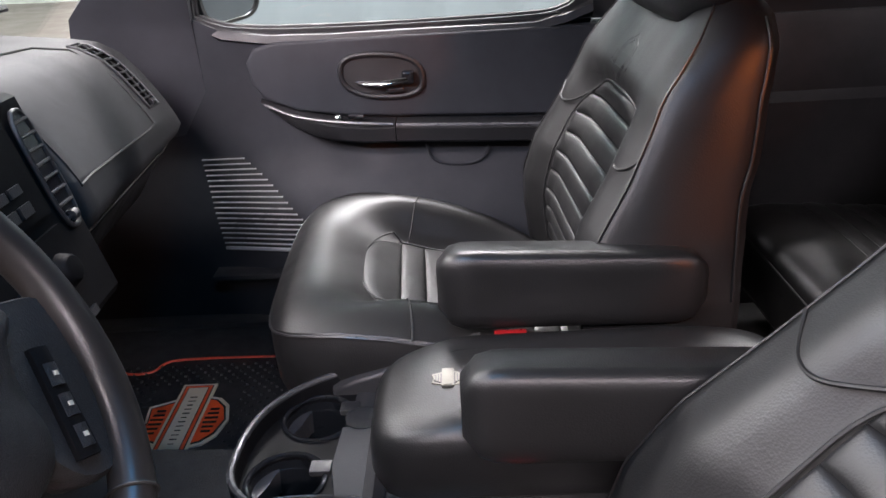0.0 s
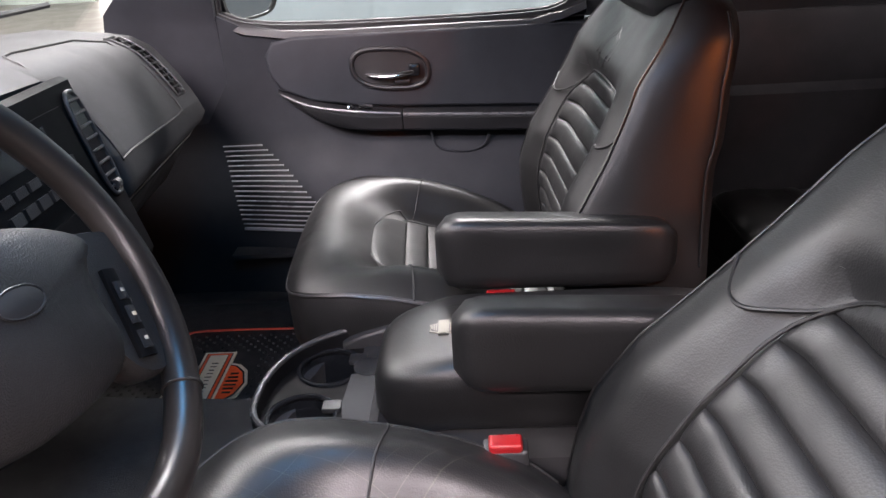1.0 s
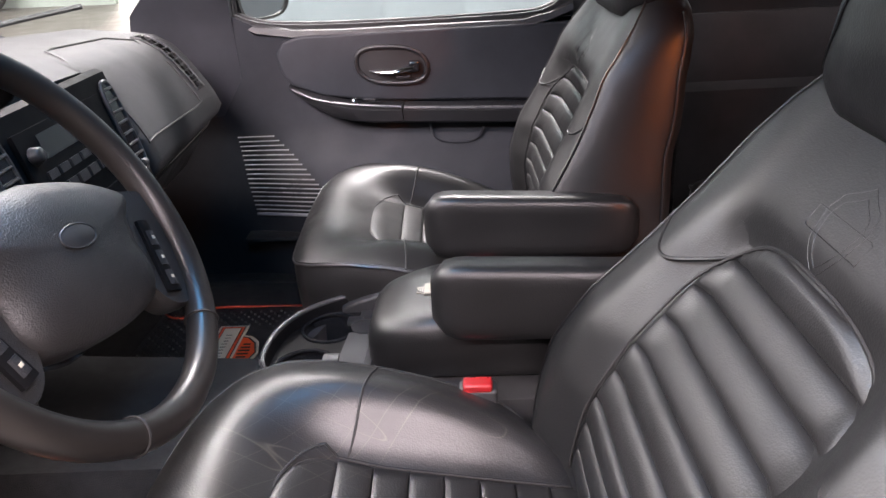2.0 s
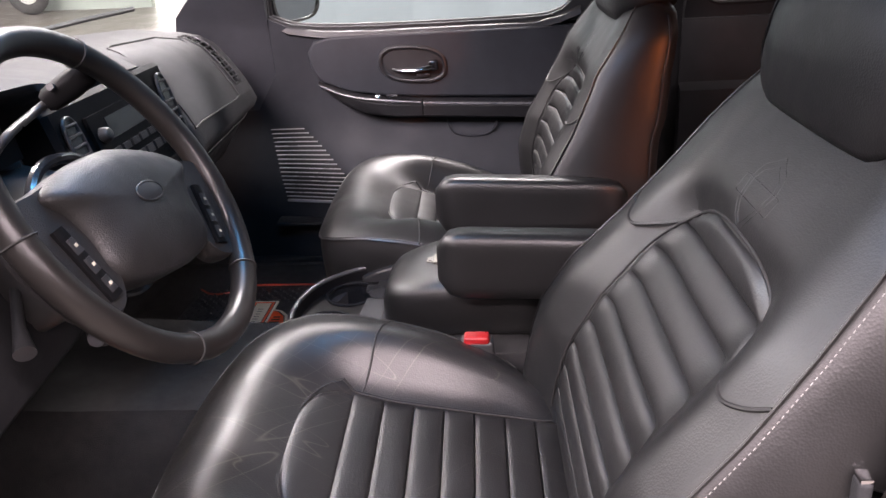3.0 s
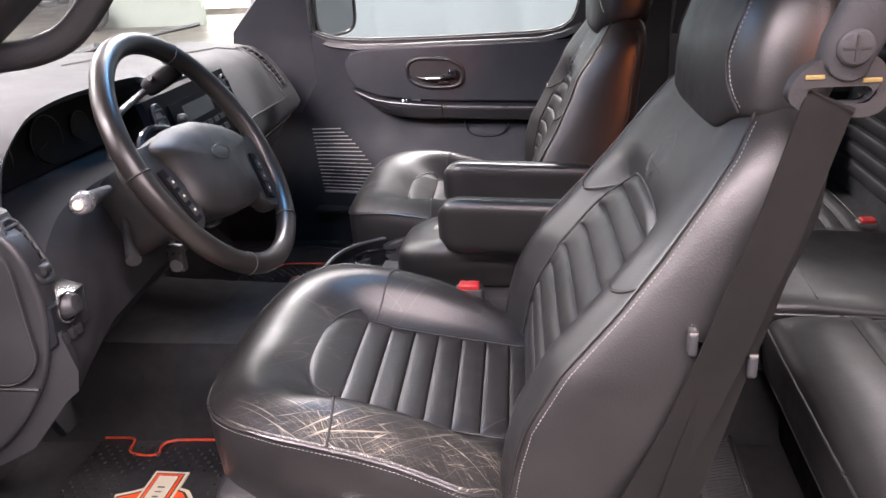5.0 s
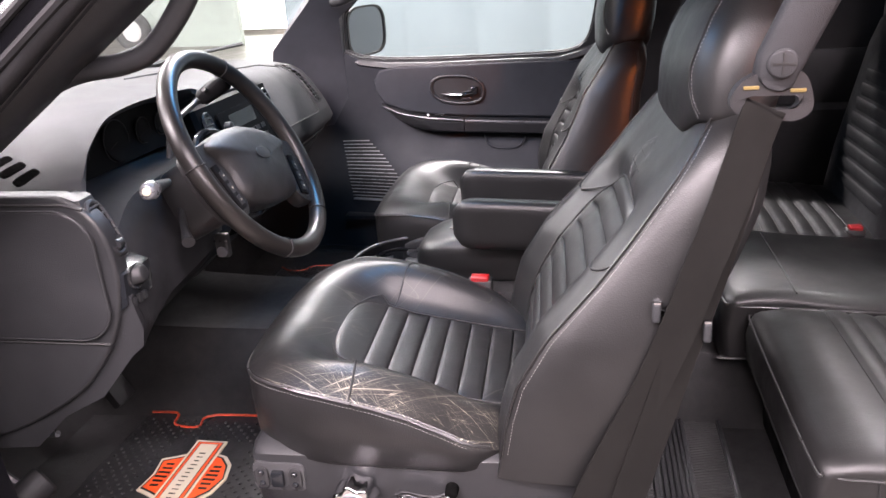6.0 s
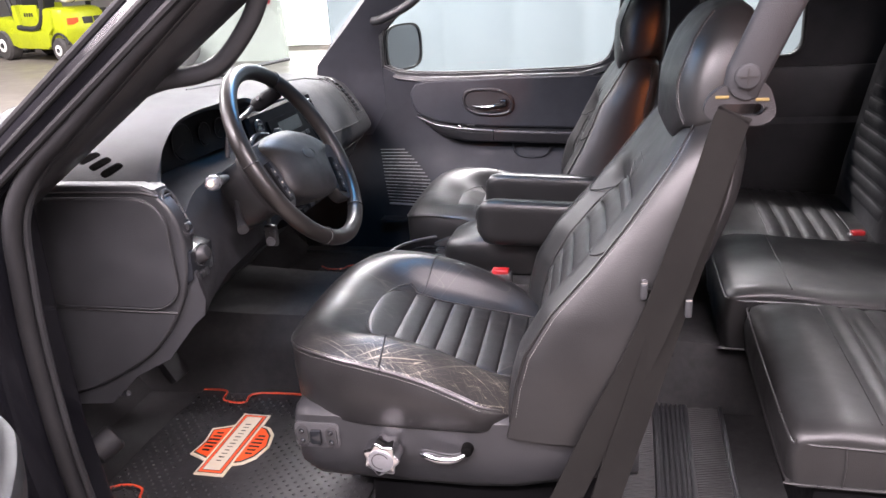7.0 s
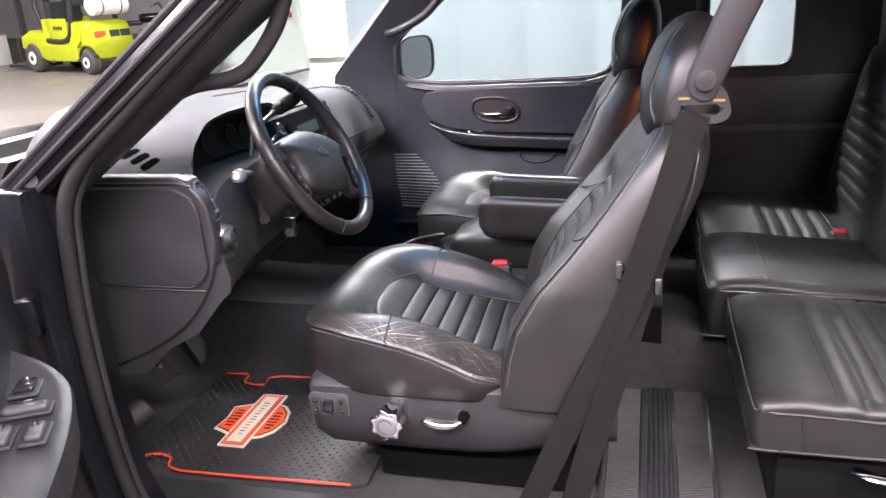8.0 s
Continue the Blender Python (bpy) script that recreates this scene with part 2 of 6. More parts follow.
def prism(poly, axis, a, b, bevel=0.0, bm=None, seg=2):
    """A 2-D outline pushed along an axis from a to b. axis y: (x, z); axis z: (x, y); axis x: (y, z)."""
    bm = bm or bmesh.new()
    put = {"y": lambda p, t: (p[0], t, p[1]), "z": lambda p, t: (p[0], p[1], t), "x": lambda p, t: (t, p[0], p[1])}[axis]
    lo = [bm.verts.new(put(p, a)) for p in poly]
    hi = [bm.verts.new(put(p, b)) for p in poly]
    fs = [bm.faces.new(lo), bm.faces.new(hi[::-1])]
    n = len(poly)
    for k in range(n):
        fs.append(bm.faces.new((lo[k], hi[k], hi[(k + 1) % n], lo[(k + 1) % n])))
    if bevel:
        bmesh.ops.recalc_face_normals(bm, faces=fs)
        es = list({e for f in fs[:2] for e in f.edges})
        bmesh.ops.bevel(bm, geom=es, offset=bevel, segments=seg, profile=0.6, affect="EDGES")
    return bm


def smooth_path(pts, n=8):
    """Catmull-Rom through the points."""
    pts = [Vector(p) for p in pts]
    if len(pts) < 3:
        return pts
    ext = [2 * pts[0] - pts[1]] + pts + [2 * pts[-1] - pts[-2]]
    out = []
    for i in range(1, len(ext) - 2):
        p0, p1, p2, p3 = ext[i - 1:i + 3]
        for k in range(n):
            t = k / n
            out.append(0.5 * ((2 * p1) + (p2 - p0) * t + (2 * p0 - 5 * p1 + 4 * p2 - p3) * t * t + (3 * p1 - p0 - 3 * p2 + p3) * t ** 3))
    out.append(pts[-1])
    return out


def tube(path, radius, sides=8, closed=False, bm=None, flat=1.0, up=None):
    """A round (or flattened) bar along a path; radius may be a list."""
    bm = bm or bmesh.new()
    path = [Vector(p) for p in path]
    n = len(path)
    rad = radius if isinstance(radius, (list, tuple)) else [radius] * n
    rings = []
    ref = Vector(up) if up else None
    for i, p in enumerate(path):
        a = path[(i - 1) % n] if (closed or i > 0) else p
        b = path[(i + 1) % n] if (closed or i < n - 1) else p
        d = (b - a).normalized()
        if ref is None:
            ref = Vector((0, 0, 1)) if abs(d.z) < 0.9 else Vector((0, 1, 0))
        s = d.cross(ref).normalized()
        u = s.cross(d).normalized()
        if not up:
            ref = u
        rings.append([p + rad[i] * (s * math.cos(2 * math.pi * k / sides) + u * flat * math.sin(2 * math.pi * k / sides)) for k in range(sides)])
    if closed:
        rings.append(rings[0])
    vs = [[bm.verts.new(q) for q in r] for r in rings[:n]]
    if closed:
        vs.append(vs[0])
    for a, b in zip(vs, vs[1:]):
        for k in range(sides):
            bm.faces.new((a[k], a[(k + 1) % sides], b[(k + 1) % sides], b[k]))
    if not closed:
        bm.faces.new(vs[0][::-1])
        bm.faces.new(vs[-1])
    return bm


def cyl(a, b, r0, r1=None, sides=24, bevel=0.0, bm=None):
    bm = bm or bmesh.new()
    a, b = Vector(a), Vector(b)
    r1 = r0 if r1 is None else r1
    if bevel:
        L = (b - a).length
        d = (b - a).normalized()
        return tube([a, a + d * 1e-4, a + d * bevel, b - d * bevel, b - d * 1e-4, b], [max(r0 - bevel, 1e-4) * 0.98, r0 - bevel, r0, r1, r1 - bevel, max(r1 - bevel, 1e-4) * 0.98], sides, bm=bm)
    return tube([a, b], [r0, r1], sides, bm=bm)


def lerp(table, t):
    """Smooth interpolation in a table of (t, value)."""
    if t <= table[0][0]:
        return table[0][1]
    for (a, va), (b, vb) in zip(table, table[1:]):
        if t <= b:
            return va + (vb - va) * (t - a) / (b - a)
    return table[-1][1]


def step01(a, b, t):
    t = max(0.0, min(1.0, (t - a) / (b - a)))
    return t * t * (3 - 2 * t)


def super_ring(cx, cy, hx, hy, z, n=40, e=4.0):
    out = []
    for k in range(n):
        a = 2 * math.pi * k / n
        c, s = math.cos(a), math.sin(a)
        out.append((cx + hx * math.copysign(abs(c) ** (2 / e), c), cy + hy * math.copysign(abs(s) ** (2 / e), s), z))
    return out


def stitches(path, parent, spacing=0.0052, size=0.0005):
    bm = bmesh.new()
    path = [Vector(p) for p in path]
    acc = 0.0
    for a, b in zip(path, path[1:]):
        L = (b - a).length
        d = (b - a) / max(L, 1e-6)
        while acc < L:
            p = a + d * acc
            tube([p, p + d * spacing * 0.5], size, 5, bm=bm)
            acc += spacing
        acc -= L
    return part("stitching", bm, STITCH, parent, "pale double stitching")

# ---- hall ----
def hall_part(name, bm, material, label, category="", smooth=40):
    bmesh.ops.transform(bm, matrix=HALL, verts=bm.verts)
    return structure(name, bm, material, label, category, smooth)


hall_part("ground", box((-8, 3, -0.1), (70, 60, 0.2)), CONCRETE, "pale beige concrete floor of a large hall", "floor")
hall_part("ceiling", box((-8, 3, 5.1), (70, 60, 0.2)), CEILING, "pale hall ceiling", "ceiling")
WY = 5.0
# corrugated wall beside the truck
bm = bmesh.new()
prof = []
x = -2.27
while x < 11:
    prof += [(x, WY), (x + 0.37, WY), (x + 0.41, WY + 0.018), (x + 0.48, WY + 0.018), (x + 0.52, WY)]
    x += 0.595
lo = [bm.verts.new((px, py, 0)) for px, py in prof]
hi = [bm.verts.new((px, py, 5)) for px, py in prof]
for k in range(len(prof) - 1):
    bm.faces.new((lo[k], lo[k + 1], hi[k + 1], hi[k]))
box((4.6, WY + 0.14, 2.5), (13.7, 0.2, 5), bm=bm)
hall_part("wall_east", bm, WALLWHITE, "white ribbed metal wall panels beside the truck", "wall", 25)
hall_part("wall_far", box((-18, 24.1, 2.5), (44, 0.2, 5)), WALLGREY, "grey far hall wall", "wall")
hall_part("wall_front", box((-34, 3, 2.5), (0.2, 60, 5)), WALLGREY, "grey hall wall", "wall")
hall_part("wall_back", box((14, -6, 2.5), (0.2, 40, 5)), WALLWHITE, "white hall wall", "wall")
# out of view; its dark colour only limits the light bounced into the cab
hall_part("wall_west", box((-8, -10.5, 2.5), (60, 0.2, 5)), WALLDARK, "unseen hall wall, coloured dark to cut bounce light", "wall")
# open doorway with daylight behind, between boards
hall_part("wall_board", box((-6.35, 11.06, 2.5), (1.78, 0.12, 5)), GREENGREY, "pale green grey partition board", "wall")
hall_part("backdrop", box((-4.9, 12.6, 2.6), (2.7, 0.05, 5.0)), DAYLIGHT, "bright daylight seen through an open doorway", "daylight")

# ---- cab shell ----
structure("floor", box((0.0, 0.02, 0.57), (2.1, 1.60, 0.06)), CARPET, "black carpet on the cab floor", "floor")
bm = loft([[(-1.02, y, 1.05), (-1.0, y, 0.95), (-0.84, y, 0.66), (-0.78, y, 0.602), (-0.84, y, 0.55), (-1.1, y, 0.55)] for y in (-0.74, 0.84)])
structure("toe_board", bm, CARPET, "black carpeted toe board", "floor")
structure("firewall", box((-1.06, 0.02, 1.0), (0.06, 1.6, 0.5)), TRIM_DARK, "black firewall behind the dashboard", "wall")
bm = loft([[(x, y0, 0.60), (x, y0 + 0.02, 0.70 + dz), (x, y0 + 0.06, 0.765 + dz), (x, y1 - 0.06, 0.765 + dz), (x, y1 - 0.02, 0.70 + dz), (x, y1, 0.60)] for x, y0, y1, dz in ((-1.0, -0.20, 0.24, 0.05), (-0.55, -0.17, 0.24, 0.02), (0.1, -0.13, 0.22, 0.0), (0.9, -0.12, 0.20, -0.06))])
structure("floor_tunnel", bm, CARPET, "black carpeted floor tunnel", "floor")
bm = prism([(-0.24, 1.655), (0.2, 1.70), (0.8, 1.69), (1.06, 1.64), (1.12, 1.67), (0.8, 1.76), (0.2, 1.77), (-0.27, 1.69)], "y", -0.70, 0.76)
structure("ceiling_cab", bm, TRIM, "dark cab headliner", "ceiling")
bm = box((1.11, 0.02, 0.90), (0.06, 1.66, 0.62))
for yy in (-0.68, 0.72):
    box((1.10, yy, 1.44), (0.06, 0.24, 0.46), bm=bm)
structure("wall_cab_rear", bm, TRIM_DARK, "dark rear wall of the cab with a window opening", "wall")


def pane(name, quad, label, parent=None):
    bm = bmesh.new()
    f = bm.faces.new([bm.verts.new(p) for p in quad])
    nrm = (Vector(quad[1]) - Vector(quad[0])).cross(Vector(quad[2]) - Vector(quad[0])).normalized()
    r = bmesh.ops.extrude_face_region(bm, geom=[f])
    bmesh.ops.translate(bm, verts=[v for v in r["geom"] if isinstance(v, bmesh.types.BMVert)], vec=nrm * 0.004)
    ob = part(name, bm, GLASS, parent) if parent else structure(name, bm, GLASS, label, "window")
    ob.visible_shadow = False
    return ob


def resample(loop, n):
    loop = [Vector(p) for p in loop]
    loop.append(loop[0])
    L = [0.0]
    for p, q in zip(loop, loop[1:]):
        L.append(L[-1] + (q - p).length)
    out, k = [], 0
    for i in range(n):
        t = L[-1] * i / n
        while L[k + 1] < t:
            k += 1
        f = (t - L[k]) / max(1e-9, L[k + 1] - L[k])
        out.append(loop[k].lerp(loop[k + 1], f))
    return out


def rounded(x0, z0, x1, z1, r, n=6):
    """A rounded rectangle, counted from its lower left corner."""
    out = []
    for cx, cz, a0 in ((x0 + r, z0 + r, 180), (x1 - r, z0 + r, 270), (x1 - r, z1 - r, 0), (x0 + r, z1 - r, 90)):
        for k in range(n + 1):
            a = radians(a0 + 90 * k / n)
            out.append((cx + r * math.cos(a), cz + r * math.sin(a)))
    return out


def plate_with_hole(outer, inner, y0, y1, n=72):
    """A sheet in the x-z plane with a hole, from depth y0 to y1; the two loops start at like corners."""
    o, i = resample([(x, 0, z) for x, z in outer], n), resample([(x, 0, z) for x, z in inner], n)
    bm = bmesh.new()
    v = [[bm.verts.new((p.x, y, p.z)) for p in l] for l, y in ((o, y0), (i, y0), (i, y1), (o, y1))]
    for a, b in ((0, 1), (1, 2), (2, 3), (3, 0)):
        for k in range(n):
            bm.faces.new((v[a][k], v[a][(k + 1) % n], v[b][(k + 1) % n], v[b][k]))
    return bm


def glass_x(y, f):
    """The bowed windshield's place along the truck at y; f from 0 at its foot to 1 at the roof."""
    lo = -0.655 - 0.07 * y - 0.24 * (1 - ((y - 0.03) / 0.78) ** 2)
    hi = -0.135 - 0.10 * y - 0.10 * (1 - ((y - 0.02) / 0.68) ** 2)
    return lo + (hi - lo) * f


bm = bmesh.new()
for d in (0.0, 0.005):
    loft([[(glass_x(y * (1 - 0.12 * f) + 0.03 - 0.01 * f, f) - d, y * (1 - 0.12 * f) + 0.03 - 0.01 * f, 1.24 + 0.43 * f + d) for f in (0, 0.25, 0.5, 0.75, 1)] for y in [-0.77 + 0.077 * k for k in range(21)]], close=False, bm=bm)
structure("windshield", bm, GLASS, "clear bowed sloping windshield", "window").visible_shadow = False
pane("window_rear", [(1.10, -0.56, 1.2), (1.10, 0.60, 1.2), (1.08, 0.56, 1.64), (1.08, -0.52, 1.64)], "cab rear window")

# ---- passenger side of the cab ----
PY = 0.865
bm = loft([
    [(-0.70, 0.868, 0.98), (-0.72, 0.90, 0.98), (-0.47, 0.93, 0.98), (-0.455, 0.872, 0.98)],
    [(-0.70, 0.852, 1.14), (-0.72, 0.88, 1.14), (-0.47, 0.93, 1.18), (-0.455, 0.866, 1.20)],
    [(-0.655, 0.795, 1.262), (-0.67, 0.86, 1.27), (-0.455, 0.93, 1.24), (-0.455, 0.862, 1.238)],
    [(-0.54, 0.775, 1.375), (-0.56, 0.83, 1.39), (-0.445, 0.90, 1.36), (-0.45, 0.845, 1.345)],
    [(-0.41, 0.745, 1.505), (-0.43, 0.80, 1.52), (-0.295, 0.87, 1.48), (-0.30, 0.815, 1.465)],
    [(-0.22, 0.69, 1.68), (-0.24, 0.74, 1.71), (-0.10, 0.80, 1.64), (-0.10, 0.76, 1.62)]])
structure("pillar_a_passenger", bm, PILLAR, "dark grey plastic windshield pillar trim", "pillar", 50)
# door upper frame, B pillar and rear quarter panel
inner = smooth_path([(-0.452, 0, 1.245), (-0.40, 0, 1.224), (-0.30, 0, 1.214), (-0.10, 0, 1.210), (0.18, 0, 1.212), (0.255, 0, 1.222), (0.292, 0, 1.25), (0.312, 0, 1.32), (0.33, 0, 1.46), (0.335, 0, 1.585)], 4)
inner = [(p.x, p.z) for p in inner] + [(0.32, 1.60), (-0.14, 1.60), (-0.29, 1.475), (-0.40, 1.40), (-0.448, 1.355)]
outer = [(-0.47, 1.205), (0.37, 1.205), (0.40, 1.66), (-0.14, 1.66)]
door = thing("passenger_door", (0, PY, 0.62), "closed dark grey passenger door with chrome handle and speaker grille", "car door")
part("window_frame", plate_with_hole([(-0.51, 1.20), (0.36, 1.20), (0.365, 1.66), (-0.17, 1.66), (-0.33, 1.52), (-0.51, 1.40)], inner, 0.875, 0.925), TRIM_DARK, door)
part("window_seal", tube([(x, 0.892, z) for x, z in inner], 0.006, 8, closed=True), RUBBER, door, "black rubber window seal")
pane("window_glass", [(-0.50, 0.905, 1.19), (0.35, 0.905, 1.19), (0.35, 0.84, 1.63), (-0.30, 0.84, 1.63)], "", door)
# sill top, pale where light falls on it
bm = loft([[(x, min(0.90, 0.858 + 40 * max(0, -0.42 - x) ** 2), 1.186 + d), (x, min(0.902, 0.864 + 40 * max(0, -0.42 - x) ** 2), 1.200 + d), (x, 0.903 if x < -0.45 else 0.880, 1.2075 + d), (x, 0.905, 1.206 + d), (x, 0.905, 1.18)] for x, d in ((-0.455, 0.038), (-0.44, 0.030), (-0.40, 0.016), (-0.32, 0.004), (-0.2, 0.0), (0.2, 0.0), (0.26, 0.012), (0.31, 0.03))], close=True)
part("sill", bm, TRIM, door, "grained sill along the window")
rings = []
for i in range(31):
    x = -0.80 + i * 0.0385
    bul = 0.040 * step01(-0.52, -0.22, x)
    rings.append([(x, PY + 0.08, 0.55), (x, PY - 0.015 - bul, 0.55), (x, PY - 0.03 - bul, 0.70), (x, PY - 0.04 - bul, 0.78), (x, PY - 0.030 - bul, 0.86), (x, PY - 0.008 - bul * 0.45, 0.93), (x, PY + 0.002, 0.985), (x, PY + 0.004, 1.12), (x, PY + 0.002, 1.188 + 0.062 * step01(-0.32, -0.50, x) - 0.12 * step01(-0.61, -0.68, x)), (x, PY + 0.06, 1.192 + 0.062 * step01(-0.32, -0.50, x) - 0.12 * step01(-0.61, -0.68, x))])
part("door_panel", loft(rings), DOORSHADE, door, "dark grey grained door panel", 50)
# upper pad
pad = [(-0.30, 1.192), (-0.345, 1.182), (-0.362, 1.155), (-0.357, 1.115), (-0.336, 1.082), (-0.27, 1.055), (-0.18, 1.042), (-0.08, 1.035), (0.34, 1.018), (0.34, 1.192)]
part("upper_pad", prism(pad, "y", PY - 0.010, PY + 0.02, 0.008, seg=3), DOOR, door, "smooth padded upper door trim", 60)
# switch ledge and pull
rings = []
for i in range(15):
    v = i / 14
    x = -0.345 + v * 0.266
    zt = 1.082 - 0.052 * (1 - (1 - v) ** 2.2)
    d = 0.008 + 0.050 * math.sin(min(1, v * 1.5) * math.pi / 2)
    h = 0.012 + 0.026 * math.sin(min(1, v * 2) * math.pi / 2)
    rings.append([(x, PY + 0.01, zt), (x, PY - d + 0.010, zt + 0.001), (x, PY - d, zt - 0.006), (x, PY - d + 0.004, zt - h + 0.006), (x, PY - d + 0.014, zt - h), (x, PY + 0.01, zt - h)])
part("switch_ledge", loft(rings), TRIM, door, "", 50)
bm = loft([[(x, PY + 0.01, zt), (x, PY - 0.048, zt + 0.001), (x, PY - 0.058, zt - 0.006), (x, PY - 0.054, zt - 0.032), (x, PY - 0.044, zt - 0.038), (x, PY + 0.01, zt - 0.038)] for x, zt in ((-0.077, 1.030), (0.10, 1.021), (0.34, 1.012))])
arm = part("pull_ledge", bm, TRIM, door, "", 50)
# pale tubes stand in for the highlight along both ledges
part("highlight_strip", tube([(-0.076, PY - 0.052, 1.0285), (0.10, PY - 0.052, 1.020), (0.34, PY - 0.052, 1.011)], 0.0042, 6), BRIGHT, arm, "pale strip for the highlight along the door pull")
part("highlight_strip", tube(smooth_path([(-0.335, PY - 0.016, 1.073), (-0.27, PY - 0.040, 1.052), (-0.18, PY - 0.054, 1.040), (-0.082, PY - 0.054, 1.031)], 5), 0.003, 6), BRIGHT, door, "pale strip for the highlight along the switch ledge")
part("lock_button", cyl((-0.19, PY - 0.036, 1.038), (-0.19, PY - 0.036, 1.0515), 0.009, 0.008, 16, 0.003), CHROME, door, "small chrome lock button")
part("window_switch", box((-0.155, PY - 0.036, 1.045), (0.030, 0.012, 0.010), 0.003), CHROME, door)
# inner handle
bz = [(-0.10 + 0.080 * math.copysign(abs(math.cos(a)) ** 0.75, math.cos(a)), 1.118 + 0.041 * math.copysign(abs(math.sin(a)) ** 0.8, math.sin(a)) - 0.10 * 0.080 * math.cos(a)) for a in [2 * math.pi * k / 48 for k in range(48)]]
bez = part("handle_bezel", tube([(x, PY - 0.013, z) for x, z in bz], 0.0055, 8, closed=True), TRIM, door, "raised oval handle surround")
part("handle_cup", prism([(-0.10 + (x + 0.10) * 0.95, 1.118 + (z - 1.118) * 0.94) for x, z in bz], "y", PY - 0.0125, PY + 0.03), TRIM_DARK, bez, "dark recessed cup")
lever = smooth_path([(-0.150, PY - 0.016, 1.108), (-0.125, PY - 0.027, 1.106), (-0.090, PY - 0.030, 1.106), (-0.062, PY - 0.027, 1.110), (-0.042, PY - 0.019, 1.110)], 5)
part("handle", tube(lever, [0.0035 + 0.0045 * math.sin(math.pi * 0.85 * k / (len(lever) - 1)) ** 0.8 for k in range(len(lever))], 10, flat=0.8), CHROME, bez, "polished chrome inner door handle")
part("handle_pivot", box((-0.048, PY - 0.020, 1.114), (0.024, 0.018, 0.026), 0.006, 3), GLOSS, bez, "dark pivot of the handle")
part("lock_lever", box((-0.075, PY - 0.018, 1.090), (0.034, 0.010, 0.010), 0.004, 3), TRIM, bez, "small lock lever under the handle")
# grab recess below the pull
rim = smooth_path([(-0.022, 0, 0.985), (-0.012, 0, 0.952), (0.012, 0, 0.937), (0.06, 0, 0.934), (0.09, 0, 0.945), (0.104, 0, 0.970)], 5)
part("grab_recess", tube([(p.x, PY - 0.026, p.z) for p in rim], 0.0028, 8), DOORSHADE, door, "rim of the pull recess")
part("lock_hole", tube([(0.235 + 0.011 * math.cos(a), 0.874 + 0.005 * math.sin(a), 1.214) for a in [2 * math.pi * k / 20 for k in range(20)]], 0.0018, 6, closed=True), TRIM_DARK, door)
# speaker grille
gr = thing("speaker_grille", (-0.40, PY - 0.02, 0.77), "dark louvred speaker grille in the door, slats coloured as if lit", "speaker grille")
gp = [(-0.490, 0.970), (-0.400, 0.966), (-0.345, 0.915), (-0.262, 0.826), (-0.262, 0.765), (-0.482, 0.772)]


def door_y(x, z):
    """The passenger door panel's skin at x and z."""
    bul = 0.040 * step01(-0.52, -0.22, x)
    return lerp([(0.70, PY - 0.03 - bul), (0.78, PY - 0.04 - bul), (0.86, PY - 0.03 - bul), (0.93, PY - 0.008 - bul * 0.45), (0.985, PY + 0.002)], z)


def grille_row(z):
    xr = lerp([(0.77, -0.262), (0.826, -0.262), (0.915, -0.345), (0.968, -0.402)], z)
    xl = -0.456 - 0.030 * (z - 0.79) / 0.18
    return [xl + (xr - xl) * k / 6 for k in range(7)]


part("backing", loft([[(x, door_y(x, z) - 0.0015, z) for x in grille_row(z)] for z in [0.786 + 0.0114 * k for k in range(17)]], close=False), SEAM, gr, "black grille backing")
for k in range(17):
    z = 0.794 + k * 0.0106
    part("slat", loft([[(x, door_y(x, z) - d, z + h) for d, h in ((0.0, 0.0012), (0.0065, 0.0012), (0.007, -0.0004), (0.0, -0.0022))] for x in grille_row(z)]), SLATLIT, gr)
part("frame", tube([(x, door_y(x, 0.783) - 0.004, 0.783) for x in grille_row(0.783)], 0.004, 6), SLATLIT, gr, "lower edge, coloured pale as if lit")
part("lower_ledge", box((-0.355, PY - 0.060, 0.728), (0.26, 0.05, 0.012), 0.004), DASH, door, "step along the lower door")
# B pillar and rear quarter
bm = loft([[(x, 0.80 + dy, z) for x, dy in ((0.365, 0.06), (0.375, 0.03), (0.54, 0.03), (0.555, 0.06), (0.545, 0.12), (0.37, 0.12))] for z in (0.60, 0.9, 1.21)] + [[(x + sh, 0.80 + dy - 0.02, z) for x, dy in ((0.365, 0.06), (0.375, 0.035), (0.54, 0.035), (0.555, 0.06), (0.545, 0.12), (0.37, 0.12))] for z, sh in ((1.30, 0.0), (1.66, 0.02))])
structure("pillar_b_passenger", bm, QUARTER, "dark trimmed door pillar", "pillar")
rq = rounded(0.585, 1.226, 0.842, 1.50, 0.045)
bm = plate_with_hole(rounded(0.54, 1.19, 1.12, 1.66, 0.01), rq, 0.845, 0.90)
structure("wall_quarter", bm, QUARTER, "dark trim round the rear quarter window", "wall")
structure("window_quarter_seal", tube([(x, 0.850, z) for x, z in rq], 0.007, 8, closed=True), RUBBER, "black seal of the rear quarter window", "seal")
pane("window_quarter", [(0.57, 0.885, 1.21), (0.86, 0.885, 1.21), (0.86, 0.87, 1.52), (0.57, 0.87, 1.52)], "rear quarter window")
bm = loft([[(x, 0.90, 0.6), (x, 0.80, 0.6), (x, 0.795, 0.95), (x, 0.80, 1.035), (x, 0.825, 1.05), (x, 0.825, 1.175), (x, 0.835, 1.195), (x, 0.90, 1.20)] for x in (0.54, 0.86, 1.12)])
structure("panel_quarter", bm, QUARTER, "dark grey rear side trim with a ledge", "panel")

